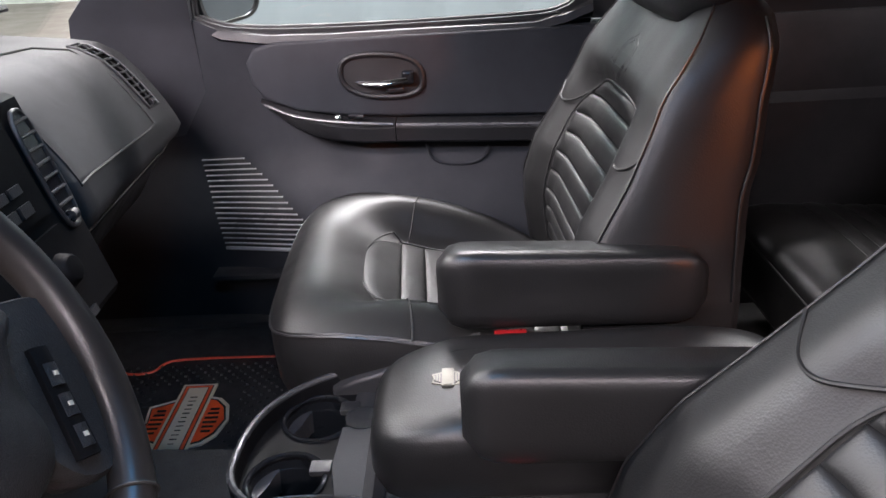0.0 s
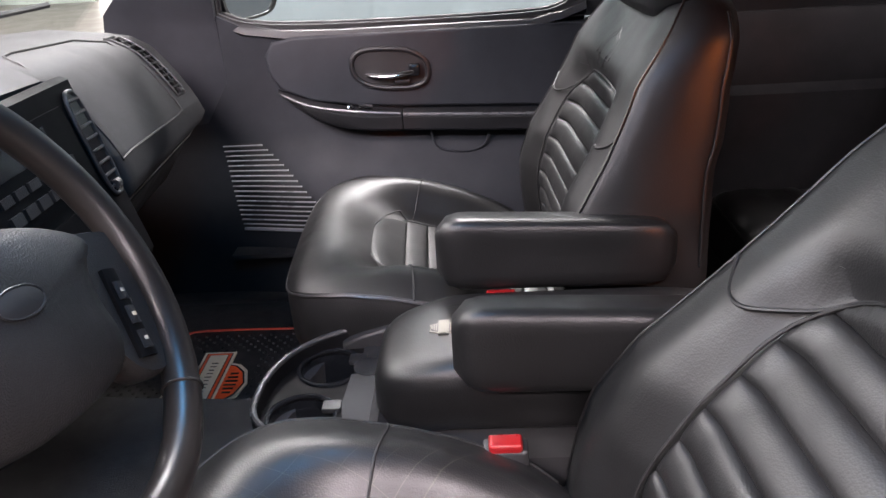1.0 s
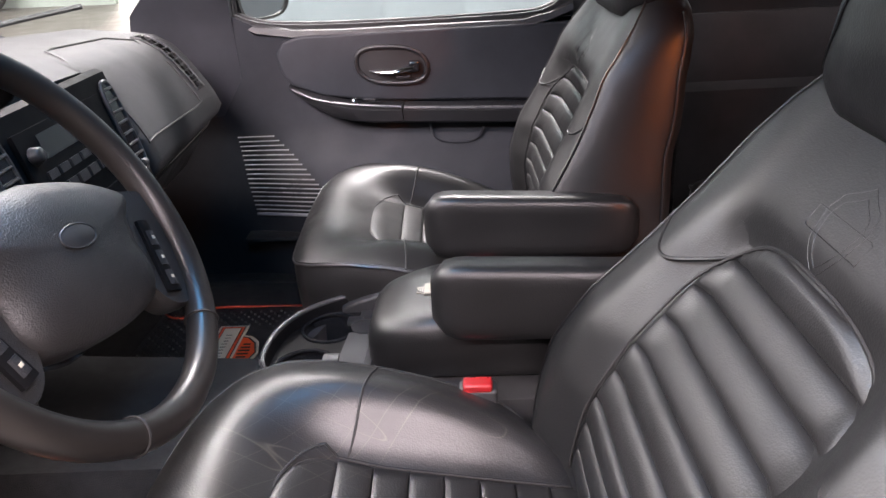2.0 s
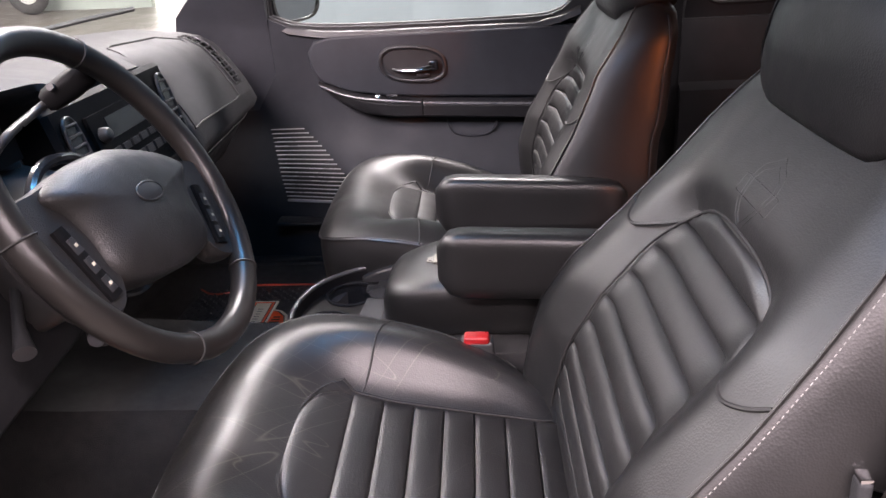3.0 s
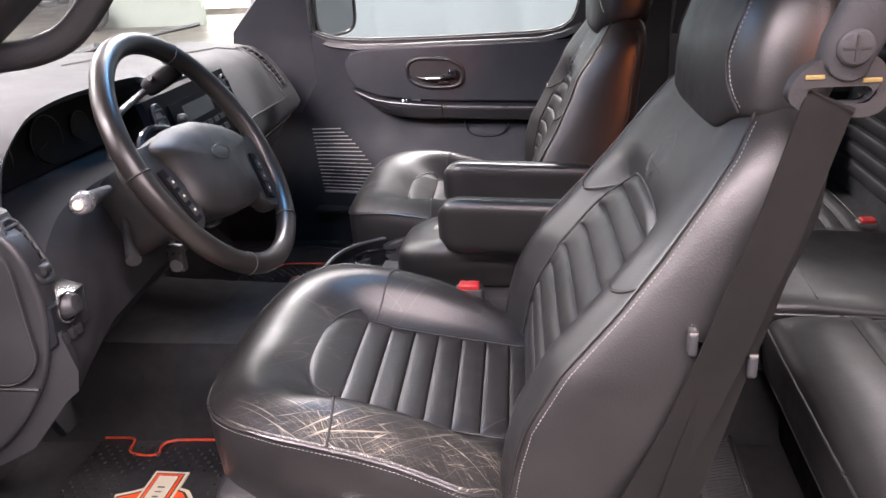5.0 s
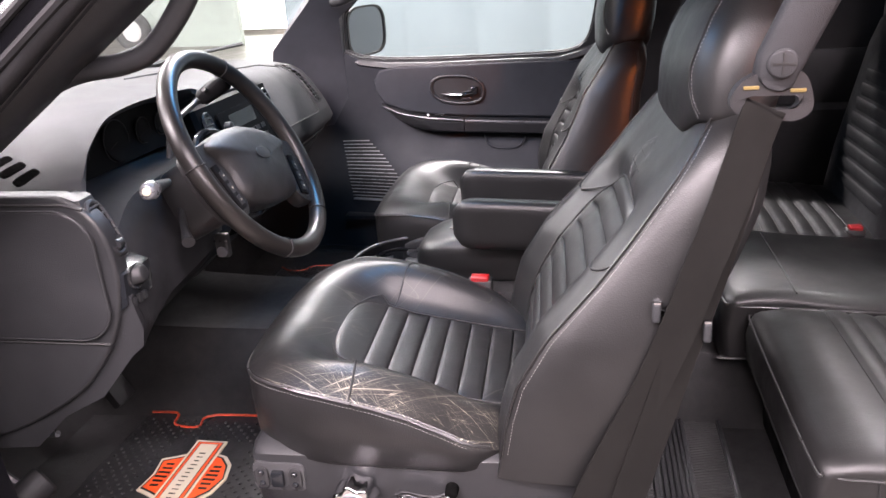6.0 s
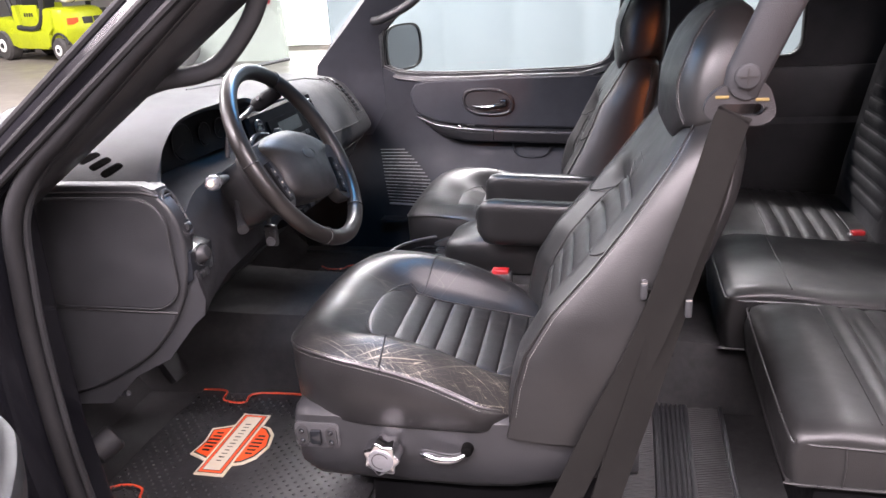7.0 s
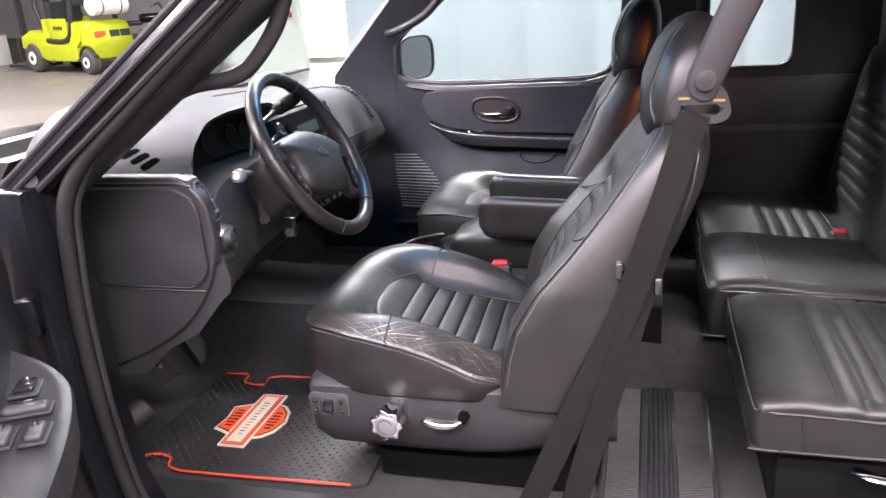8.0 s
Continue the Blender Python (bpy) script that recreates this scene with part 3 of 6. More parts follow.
# ---- driver side of the cab ----
DY = -0.74
structure("sill_passenger", box((0.16, 0.86, 0.56), (1.94, 0.12, 0.10), 0.01), TRIM_DARK, "dark door sill on the passenger side", "sill")
bm = loft([[(x, -0.83, z0), (x, -0.66, z0), (x, -0.635, 0.605), (x, -0.645, 0.635), (x, -0.80, 0.630), (x, -0.83, 0.60)] for x, z0 in ((-0.52, 0.5), (1.1, 0.5))])
structure("sill_plate", bm, TRIM, "grey plastic door sill", "sill")
# windshield pillar, outer black paint and inner trim
def pillar_line(t):
    return Vector((-0.61 + 0.56 * t, DY + 0.045 * t, 1.250 + 0.412 * t))
rings = []
for k in range(9):
    t = k / 8
    p = pillar_line(t)
    d = Vector((0.593, 0, -0.805))
    rings.append([p + d * 0.0 + Vector((0, -0.05, 0)), p + d * 0.035 + Vector((0, -0.065, 0)), p + d * 0.062 + Vector((0, -0.05, 0)), p + d * 0.066 + Vector((0, 0.0, 0)), p + d * 0.01 + Vector((-0.01, 0.05, 0))])
structure("pillar_a_outer", loft(rings), BODY, "gloss black painted windshield pillar", "pillar", 35)
for gap, out, r in ((0.006, -0.052, 0.006), (0.030, -0.067, 0.005), (0.052, -0.060, 0.006)):
    structure("pillar_moulding", tube([pillar_line(k / 8) + Vector((0.593, 0, -0.805)) * gap + Vector((0, out, 0)) for k in range(9)], r, 8), RUBBER, "black rubber moulding along the windshield pillar", "moulding")
rings = []
for k in range(9):
    t = k / 8
    p = pillar_line(t)
    d = Vector((0.593, 0, -0.805))
    rings.append([p + d * 0.060 + Vector((0, -0.035, 0)), p + d * 0.080 + Vector((0, -0.02, 0)), p + d * (0.080 + 0.012 * t) + Vector((0, 0.020, 0)), p + d * (0.066 + 0.012 * t) + Vector((-0.01, 0.052, 0)), p + d * 0.02 + Vector((-0.02, 0.055, 0))])
structure("pillar_a_driver", loft(rings), TRIM, "dark grey trim of the driver's windshield pillar", "pillar", 50)
# door opening: jamb and rubber seal
seal = smooth_path([(-0.06, -0.735, 1.60), (-0.175, -0.755, 1.504), (-0.353, -0.77, 1.362), (-0.430, -0.775, 1.300), (-0.472, -0.78, 1.235), (-0.487, -0.78, 1.15), (-0.496, -0.78, 1.046), (-0.496, -0.78, 0.875), (-0.480, -0.78, 0.72), (-0.455, -0.78, 0.66), (-0.40, -0.78, 0.640), (0.4, -0.78, 0.638)], 6)
structure("door_seal", tube(seal, 0.013, 10), RUBBER, "soft black rubber door seal", "seal")
structure("door_seal_lip", tube([p + Vector((0.013, 0.012, 0.0)) for p in seal], 0.006, 8), TRIM, "fabric lip of the door seal", "seal")
jamb = [(-0.50, 1.27), (-0.508, 1.05), (-0.508, 0.87), (-0.49, 0.70), (-0.46, 0.62), (-0.46, 0.50), (-0.75, 0.50), (-0.75, 1.20), (-0.62, 1.27)]
structure("door_jamb", prism(jamb, "y", -0.835, -0.70, 0.01), BODY, "gloss black door jamb", "jamb")
structure("kick_panel_passenger", box((-0.97, 0.865, 0.80), (0.34, 0.05, 0.60), 0.01), TRIM_DARK, "dark kick panel on the passenger side", "panel")
structure("kick_panel_driver", box((-0.825, -0.70, 0.87), (0.53, 0.04, 0.68), 0.01), TRIM_DARK, "dark kick panel beside the pedals", "panel")
bm = loft([[(x0, -0.83, z), (x0 + 0.0, -0.70, z), (x1, -0.70, z), (x1, -0.83, z)] for x0, x1, z in ((0.98, 1.12, 0.6), (0.98, 1.12, 1.2), (1.0, 1.12, 1.66))])
structure("pillar_c_driver", bm, TRIM_DARK, "dark rear pillar on the driver's side", "pillar")
structure("roof_rail", tube([(-0.12, -0.70, 1.66), (0.2, -0.70, 1.70), (0.9, -0.70, 1.69), (1.08, -0.70, 1.62)], 0.03, 8), BODY, "black roof rail over the door opening", "rail")
# grab handle on the pillar
gh = thing("grab_handle", (-0.20, -0.70, 1.44), "dark grey plastic grab handle on the windshield pillar", "grab handle")
gp = smooth_path([(-0.36, -0.695, 1.372), (-0.31, -0.69, 1.392), (-0.267, -0.688, 1.404), (-0.211, -0.685, 1.410), (-0.169, -0.683, 1.427), (-0.123, -0.683, 1.475), (-0.098, -0.685, 1.521), (-0.075, -0.688, 1.575), (-0.06, -0.69, 1.64)], 6)
part("grip", tube(gp, [0.0125 + 0.006 * max(0.0, 1 - 3.2 * k / (len(gp) - 1)) for k in range(len(gp))], 12), TRIM, gh)

# ---- seats ----
ZP = [(-0.24, 0.918), (-0.225, 0.930), (-0.20, 0.944), (-0.165, 0.953), (-0.124, 0.956), (-0.064, 0.949), (0.0, 0.935), (0.05, 0.920), (0.107, 0.896), (0.163, 0.868), (0.23, 0.832)]
INSERT_Z = [(-0.15, 0.947), (-0.12, 0.941), (-0.09, 0.930), (-0.06, 0.915), (0.0, 0.897), (0.10, 0.880), (0.22, 0.862)]
YAW = 0.045


def zp(x):
    """Height of the cushion's piped edge."""
    return lerp(ZP, x)


def cushion_z(x, u, hw):
    """Height of the cushion's top at x and lateral offset u: raised bolsters round a sunken centre."""
    t = abs(u) / hw
    edge = zp(x) + 0.014 * (1 - t ** 4) * step01(-0.26, -0.15, x) ** 0.7
    edge += 0.012 * step01(0.46, 0.74, t) * (1 - step01(0.78, 1.0, t)) * step01(-0.16, -0.02, x)
    fore = 1 - step01(-0.12, -0.03, x)
    sunk = (1 - step01(0.47 - 0.14 * fore, 0.73 + 0.11 * fore, t)) * step01(-0.215, -0.085, x)
    return edge + (lerp(INSERT_Z, x) - 0.007 - edge) * sunk


def cushion_hw(x, e=2.9):
    """Half width of the cushion at x; e squares its front corners."""
    t = min(0.9985, max(0.0, -0.02 - x) / 0.213)
    return 0.252 * (1 - t ** e) ** (1 / e) * (1 - 0.12 * step01(0.12, 0.19, x))


# the backrest by height: stitched front edge (x, half width), rear edge and width of the side
BE = [(0.80, 0.155), (0.86, 0.166), (0.92, 0.176), (0.97, 0.190), (1.035, 0.229), (1.105, 0.290), (1.163, 0.335), (1.228, 0.381), (1.262, 0.405), (1.295, 0.427), (1.32, 0.442)]
BU = [(0.80, 0.255), (0.92, 0.256), (0.97, 0.253), (1.035, 0.244), (1.105, 0.231), (1.163, 0.218), (1.228, 0.203), (1.262, 0.188), (1.295, 0.163), (1.32, 0.14)]
BR = [(0.80, 0.33), (0.86, 0.36), (1.0, 0.400), (1.06, 0.420), (1.095, 0.434), (1.126, 0.453), (1.17, 0.472), (1.21, 0.487), (1.258, 0.495), (1.32, 0.493)]
BS = [(0.80, 0.255), (0.95, 0.263), (1.035, 0.258), (1.09, 0.248), (1.16, 0.236), (1.20, 0.229), (1.258, 0.214), (1.29, 0.190), (1.32, 0.16)]


def back_x(z, u):
    """Front surface of the backrest: bolsters forward of the sunken pleated centre."""
    hw = lerp(BU, z)
    t = min(1.0, abs(u) / hw)
    low = 1 - step01(1.13, 1.20, z)
    nose = -0.007 * math.sin(math.pi * min(1.0, max(0.0, (t - 0.55) / 0.45))) ** 2 * (0.35 + 0.65 * low)
    sunk = 0.033 * low * (1 - step01(0.42, 0.78, t)) + 0.003 * (1 - low) * (1 - t * t)
    return lerp(BE, z) + nose + sunk - 0.004 * (1 - t ** 6)


def head_ring(z, xf, xr, hw, n=64, e=3.2):
    """Outline of the headrest at height z."""
    return super_ring((xf + xr) / 2, 0.0, (xr - xf) / 2, hw, z, n, e)


HEAD = [(1.264, 0.410, 0.495, 0.162), (1.2665, 0.4025, 0.508, 0.171), (1.275, 0.3985, 0.515, 0.175), (1.29, 0.398, 0.519, 0.175), (1.32, 0.3985, 0.524, 0.174), (1.35, 0.402, 0.527, 0.170), (1.38, 0.412, 0.527, 0.162), (1.405, 0.424, 0.525, 0.151), (1.427, 0.440, 0.521, 0.134), (1.442, 0.456, 0.514, 0.110), (1.451, 0.472, 0.504, 0.072), (1.4535, 0.484, 0.495, 0.03)]


def head_x(z, u):
    """Front of the headrest at height z and lateral offset u."""
    xf, xr, hw = (lerp([(r[0], r[k]) for r in HEAD], z) for k in (1, 2, 3))
    return (xf + xr) / 2 - (xr - xf) / 2 * max(0.0, 1 - (abs(u) / hw) ** 3.2) ** 0.3125


def seat(name, cx, bx, cy, dz, label, driver, tilt=0.0, back_y=0.0, head_z=0.0, mid=0.0):
    """A bucket seat; cx and bx shift cushion and back along the truck, cy is its middle, dz the cushion's height; tilt sets the back more upright, back_y shifts it sideways, head_z lifts the headrest."""
    s = thing(name, (cx, cy, 0.62), label, "car seat", "front seats")
    sq = 2.9 if driver else 4.4

    def P(x, u, z):
        return (x + cx - YAW * u, u + cy, z + dz)

    # cushion
    xs = [-0.02 - 0.213 * math.sin(math.pi / 2 * (1 - k / 20)) ** 0.8 for k in range(20)] + [-0.02 + 0.24 * k / 20 for k in range(21)]
    xs[0] = -0.2328
    rings = []
    for x in xs:
        hw = cushion_hw(x, sq)
        low = 0.014 if driver else 0.0
        ring = [P(x, -hw * 0.955, 0.842 - low), P(x, -hw * 0.985, 0.850 - low), P(x, -hw - 0.003, 0.85 + (zp(x) - 0.85) * 0.45), P(x, -hw - 0.003, 0.85 + (zp(x) - 0.85) * 0.75), P(x, -hw + 0.002, zp(x) - 0.004)]
        ring += [P(x, u, cushion_z(x, u, hw)) for u in [hw * 0.985 * math.sin(math.pi / 2 * (k / 20 - 1)) for k in range(41)]]
        ring += [P(x, hw - 0.002, zp(x) - 0.004), P(x, hw + 0.003, 0.85 + (zp(x) - 0.85) * 0.75), P(x, hw + 0.003, 0.85 + (zp(x) - 0.85) * 0.45), P(x, hw * 0.985, 0.850 - low), P(x, hw * 0.955, 0.842 - low)]
        rings.append(ring)
    hide = LEATHER_WORN if driver else LEATHER
    cush = part("cushion", loft(rings), hide, s, "creased black leather seat cushion", 70)
    # pleats across the sunken centre, the first one rounded towards the front
    lines = [-0.108, -0.050, -0.012, 0.026, 0.064, 0.102, 0.140, 0.178, 0.214]
    half = 0.122
    for k, (x0, x1) in enumerate(zip(lines, lines[1:])):
        rr = []
        for j in range(25):
            w = math.sin(math.pi / 2 * (j / 12 - 1))
            u = half * w
            lo = x0 if k else x1 - (x1 - x0) * max(0.04, 1 - abs(w) ** 2.6) ** 0.5
            puff = (0.0075 if k else 0.0045) * max(0.0, 1 - abs(w) ** 8) ** 0.5
            ring = []
            for q in range(11):
                f = 0.5 - 0.5 * math.cos(math.pi * q / 10)
                xx = lo + (x1 - lo) * f
                crease = 0.0006 * math.sin(u * 210 + k * 2.1) * math.sin(u * 77 + k)
                ring.append(P(xx, u, lerp(INSERT_Z, xx) - 0.0065 + (puff + crease) * max(0.0, math.sin(math.pi * q / 10)) ** (0.45 if k else 0.9)))
            ring += [P(x1, u, lerp(INSERT_Z, x1) - 0.03), P(lo, u, lerp(INSERT_Z, lo) - 0.03)]
            rr.append(ring)
        part("pleat", loft(rr), hide, cush, "", 50)
    # seam round the sunken centre
    us = [P(x, sg * (half + 0.001), lerp(INSERT_Z, x) - 0.0035) for sg, x in [(-1, 0.20 - 0.05 * k) for k in range(6)]]
    arc = [P(-0.050 - 0.058 * max(0.0, 1 - abs(w) ** 2.6) ** 0.5 - 0.001, half * w, lerp(INSERT_Z, -0.1) - 0.004) for w in [math.sin(math.pi / 2 * (j / 10 - 1)) for j in range(1, 20)]]
    part("seam", tube(us + arc + [P(x, half + 0.001, lerp(INSERT_Z, x) - 0.0035) for x in [-0.05 + 0.05 * k for k in range(6)]], 0.0016, 6), SEAM, cush)
    # piping round the cushion's upper edge
    xe = [x for x in xs if x < 0.165]
    edge = [P(x, -cushion_hw(x, sq) - 0.001, zp(x) - 0.002) for x in xe[::-1]] + [P(x, cushion_hw(x, sq) + 0.001, zp(x) - 0.002) for x in xe]
    part("piping", tube(edge, 0.0021, 6), PIPING, cush)
    if driver:
        stitches([Vector(p) + Vector((0, -0.0015, -0.0065)) for p in edge[:len(xe)]], cush, 0.0052, 0.00036)
    # cross seam over the bolsters
    for sg in (-1, 1):
        pts = []
        for j in range(13):
            u = sg * (0.250 - 0.126 * j / 12)
            x = -0.030 - 0.022 * j / 12 + 0.008 * math.sin(j / 12 * 3) + (0.016 * (1 - 0.4 * j / 12) if sg > 0 else 0.0)
            pts.append(P(x, u, cushion_z(x, u, cushion_hw(x, sq)) + 0.0003))
        part("seam", tube(pts, 0.0017, 6), SEAM, cush)

    # backrest
    def P(x, u, z):
        return (x + bx - tilt * (min(z, 1.2) - 1.05) - YAW * u, u + cy + back_y, z)

    rings = []
    zs = [0.83 + 0.455 * i / 40 for i in range(41)] + [1.293, 1.299, 1.302]
    for z in zs:
        hw, r, w = lerp(BU, z), lerp(BR, z), lerp(BS, z)
        over = max(0.0, z - 1.29)
        hw, w, r = hw - over * 0.9, w - over * 1.2, r - over * 0.8
        fx = over * 0.9
        xe_, n = lerp(BE, z) + fx, 44
        side = []
        for q in (0.06, 0.2, 0.4, 0.6, 0.8, 1.0):
            side.append((xe_ + (r - 0.022 - xe_) * q, hw + (w - hw) * q ** 0.5 + 0.007 * math.sin(math.pi * q)))
        ring = [P(back_x(z, u) + fx, u, z) for u in [hw * (2 * k / n - 1) for k in range(n + 1)]]
        ring += [P(x, u, z) for x, u in side] + [P(r - 0.006, w - 0.010, z)]
        ring += [P(r + 0.006 * (1 - q * q), w * q, z) for q in (0.8, 0.5, 0.0, -0.5, -0.8)]
        ring += [P(r - 0.006, -w + 0.010, z)] + [P(x, -u, z) for x, u in side[::-1]]
        rings.append(ring)
    back = part("backrest", loft(rings), LEATHER, s, "black leather backrest with raised side bolsters", 65)

    # pleats of the back, under an arch
    rim = 0.137 if driver else 0.147

    def arch_top(u):
        return 1.088 + 0.084 * max(0.0, 1 - (abs(u) / rim) ** 2.8) ** 0.5

    z, half = 0.880, rim - 0.003
    while z < 1.17:
        rr = []
        for j in range(25):
            u = half * math.sin(math.pi / 2 * (j / 12 - 1))
            lim = arch_top(u)
            ring = []
            for q in range(11):
                a = math.pi * q / 10
                zz = z + 0.0158 - 0.0157 * math.cos(a)
                rise = max(0.0, min(1.0, (lim - zz) / 0.008)) * max(0.0, 1 - (abs(u) / half) ** 9) ** 0.5
                ring.append(P(back_x(zz, u) - 0.0125 * max(0.0, math.sin(a)) ** 0.5 * rise + 0.003, u + mid, zz))
            ring += [P(back_x(z, u) + 0.03, u + mid, z + 0.0315), P(back_x(z, u) + 0.03, u + mid, z)]
            rr.append(ring)
        part("pleat", loft(rr), LEATHER, back, "", 55)
        z += 0.0318
    # seams of the backrest
    us = [rim * math.sin(math.pi / 2 * (q / 14 - 1)) for q in range(29)]
    arch = [P(back_x(zz, uu) - 0.001, uu + mid, zz) for uu, zz in [(-rim, 0.88 + 0.026 * q) for q in range(8)] + [(uu, arch_top(uu)) for uu in us] + [(rim, 1.062 - 0.026 * q) for q in range(8)]]
    part("seam", tube(arch, 0.0020, 6), SEAM, back)
    for sg in (-1, 1):
        pts = [P(back_x(zz, sg * uu) - 0.0008, sg * uu + mid * max(0.0, min(1.0, 1 - (uu - 0.14) / 0.085)), zz) for uu, zz in [(rim * 0.80, arch_top(rim * 0.80)), (rim * 0.92, 1.132), (0.150, 1.120), (0.167, 1.114), (0.187, 1.114), (0.207, 1.120), (0.225, 1.131)]]
        part("seam", tube(smooth_path(pts, 4), 0.0019, 6), SEAM, back)
        pipe = []
        for i in range(40):
            zz = 0.86 + 0.437 * i / 39
            pipe.append(P(lerp(BE, zz) - 0.0005, sg * (lerp(BU, zz) + 0.0005), zz))
        part("piping", tube(pipe, 0.0016, 6), LEATHER_DARK, back)
        low = [P(lerp(BR, zz) - 0.020, sg * (lerp(BS, zz) + 0.0015), zz) for zz in [0.96 + 0.325 * i / 20 for i in range(21)]]
        part("piping", tube(low, 0.0020, 6), PIPING if driver else LEATHER_DARK, back)
        run = []
        for i in range(60):
            zz = 0.87 + 0.42 * i / 59
            q = 0.045
            x0, r, hw, w = lerp(BE, zz), lerp(BR, zz), lerp(BU, zz), lerp(BS, zz)
            run.append(P(x0 + (r - 0.022 - x0) * q, sg * (hw + (w - hw) * q ** 0.5 + 0.007 * math.sin(math.pi * q) + 0.0008), zz))
        if driver:
            stitches(run, back, 0.0050, 0.00042)
    # headrest, one with the back
    rings = []
    for z, xf, xr, hw in HEAD:
        ring = []
        for x, u, _ in head_ring(z, xf, xr, hw):
            # its lower rim rises from the front to the sides
            lift = (0.026 * step01(0.100, 0.160, abs(u)) + 0.20 * max(0.0, x - 0.43)) * max(0.0, 1 - (z - 1.262) / 0.05)
            ring.append(P(x, u + 0.008, z + lift + head_z * min(1.0, (z - 1.262) / 0.03)))
        rings.append(ring)
    hr = part("headrest", loft(rings), LEATHER, s, "smooth black leather headrest", 70)
    for sg in (-1, 1):
        sp = [P(head_x(z, u) - 0.0004, sg * u + 0.008, z + head_z * min(1.0, (z - 1.262) / 0.03)) for u, z in [(0.155, 1.294), (0.140, 1.312), (0.128, 1.330), (0.122, 1.35), (0.119, 1.37), (0.116, 1.39), (0.109, 1.407), (0.098, 1.425), (0.082, 1.441)]]
        sp = smooth_path(sp, 5)
        part("piping", tube(sp, 0.0016, 6), LEATHER_DARK, hr)
        if driver:
            dots = [P(head_x(z, u + 0.006) - 0.0006, sg * (u + 0.006) + 0.008, z + head_z * min(1.0, (z - 1.262) / 0.03)) for u, z in [(0.150, 1.300), (0.138, 1.314), (0.128, 1.330), (0.122, 1.35), (0.119, 1.37), (0.116, 1.39), (0.109, 1.407), (0.098, 1.425), (0.082, 1.441)]]
            stitches(smooth_path(dots, 5), hr, 0.0050, 0.00045)
    return s, P


dseat, DP = seat("driver_seat", -0.010, 0.0, -0.360, 0.0, "worn black leather bucket seat with pleated centre and pale stitching", True, 0.0, 0.005, 0.0, -0.009)
pseat, PP = seat("passenger_seat", -0.006, -0.041, 0.425, -0.012, "black leather bucket seat with pleated centre on the passenger side", False, 0.31, 0.022, 0.022, -0.018)


def side_base(s, P, driver):
    """Moulded plastic base under the cushion."""
    rings = []
    for x, zl, zh, w in [(-0.06, 0.735, 0.83, 0.20), (-0.05, 0.72, 0.838, 0.22), (0.0, 0.705, 0.842, 0.226), (0.20, 0.69, 0.845, 0.226), (0.34, 0.68, 0.84, 0.22)] if not driver else [(-0.206, 0.765, 0.836, 0.215), (-0.203, 0.745, 0.846, 0.238), (-0.195, 0.730, 0.850, 0.246), (-0.17, 0.716, 0.852, 0.249), (-0.08, 0.712, 0.852, 0.246), (0.0, 0.710, 0.852, 0.244), (0.10, 0.712, 0.854, 0.245), (0.17, 0.720, 0.858, 0.247), (0.26, 0.742, 0.862, 0.247), (0.36, 0.76, 0.87, 0.243)]:
        rings.append([P(x, -w + 0.02, zl), P(x, -w + 0.002, zl + 0.02), P(x, -w - 0.002, (zl + zh) / 2), P(x, -w, zh - 0.01), P(x, -w + 0.015, zh), P(x, w - 0.015, zh), P(x, w, zh - 0.01), P(x, w + 0.002, (zl + zh) / 2), P(x, w - 0.002, zl + 0.02), P(x, w - 0.02, zl)])
    b = part("seat_base", loft(rings), TRIM if driver else TRIM_DARK, s, "moulded dark grey plastic seat base", 50)
    for u in (-0.15, 0.15):
        part("seat_rail", box(P(0.10, u, 0.668), (0.40, 0.045, 0.125), 0.008), DECK, s)
    return b


side_base(dseat, DP, True)
side_base(pseat, PP, False)


def armrest(s, P, x0, x1, y0, y1, z0, z1, label):
    rings = []
    n = 22
    for i in range(n + 1):
        v = i / n
        x = x0 + (x1 - x0) * v
        e = min(1.0, min(v, 1 - v) / 0.13)
        f = math.sqrt(max(0.0, 1 - (1 - e) ** 2))
        zc = (z0 + z1) / 2
        h = (z1 - z0) / 2 * (0.52 + 0.48 * f) * (1 - 0.10 * v)
        w = (y1 - y0) / 2 * (0.62 + 0.38 * f)
        yc = (y0 + y1) / 2
        zc2 = zc - 0.010 * v
        ring = []
        for k in range(28):
            a = 2 * math.pi * k / 28
            c, q = math.cos(a), math.sin(a)
            ring.append((x, yc + w * math.copysign(abs(c) ** 0.45, c), zc2 + h * math.copysign(abs(q) ** 0.5, q) - (0.22 * (w * (1 + math.copysign(abs(c) ** 0.45, c))) if q > 0 else 0.0) * q))
        rings.append(ring)
    a = part("armrest", loft(rings), LEATHER_DARK, s, label, 60)
    pts = []
    for i in range(1, n):
        v = i / n
        r = rings[i]
        top = max(r, key=lambda p: p[2])[2]
        e = min(1.0, min(v, 1 - v) / 0.16)
        pts.append((r[0][0], y0 + 0.004 + (y1 - y0) / 2 * 0.45 * (1 - math.sqrt(max(0, 1 - (1 - e) ** 2))), top - 0.016))
    part("piping", tube(pts, 0.0022, 6), PIPING, a)
    return a


armrest(dseat, DP, 0.035, 0.36, -0.104, -0.028, 0.960, 1.068, "padded black leather folding armrest")
armrest(pseat, PP, 0.010, 0.330, 0.150, 0.235, 0.948, 1.060, "padded black leather folding armrest")

# ---- steering wheel ----
WC = Vector((-0.237, -0.353, 1.226))
WT, WYAW = radians(28.9), 0.05
WN = Vector((math.cos(WT) * math.cos(WYAW), math.cos(WT) * math.sin(WYAW), math.sin(WT)))
WS = Vector((0, 0, 1)).cross(WN).normalized()
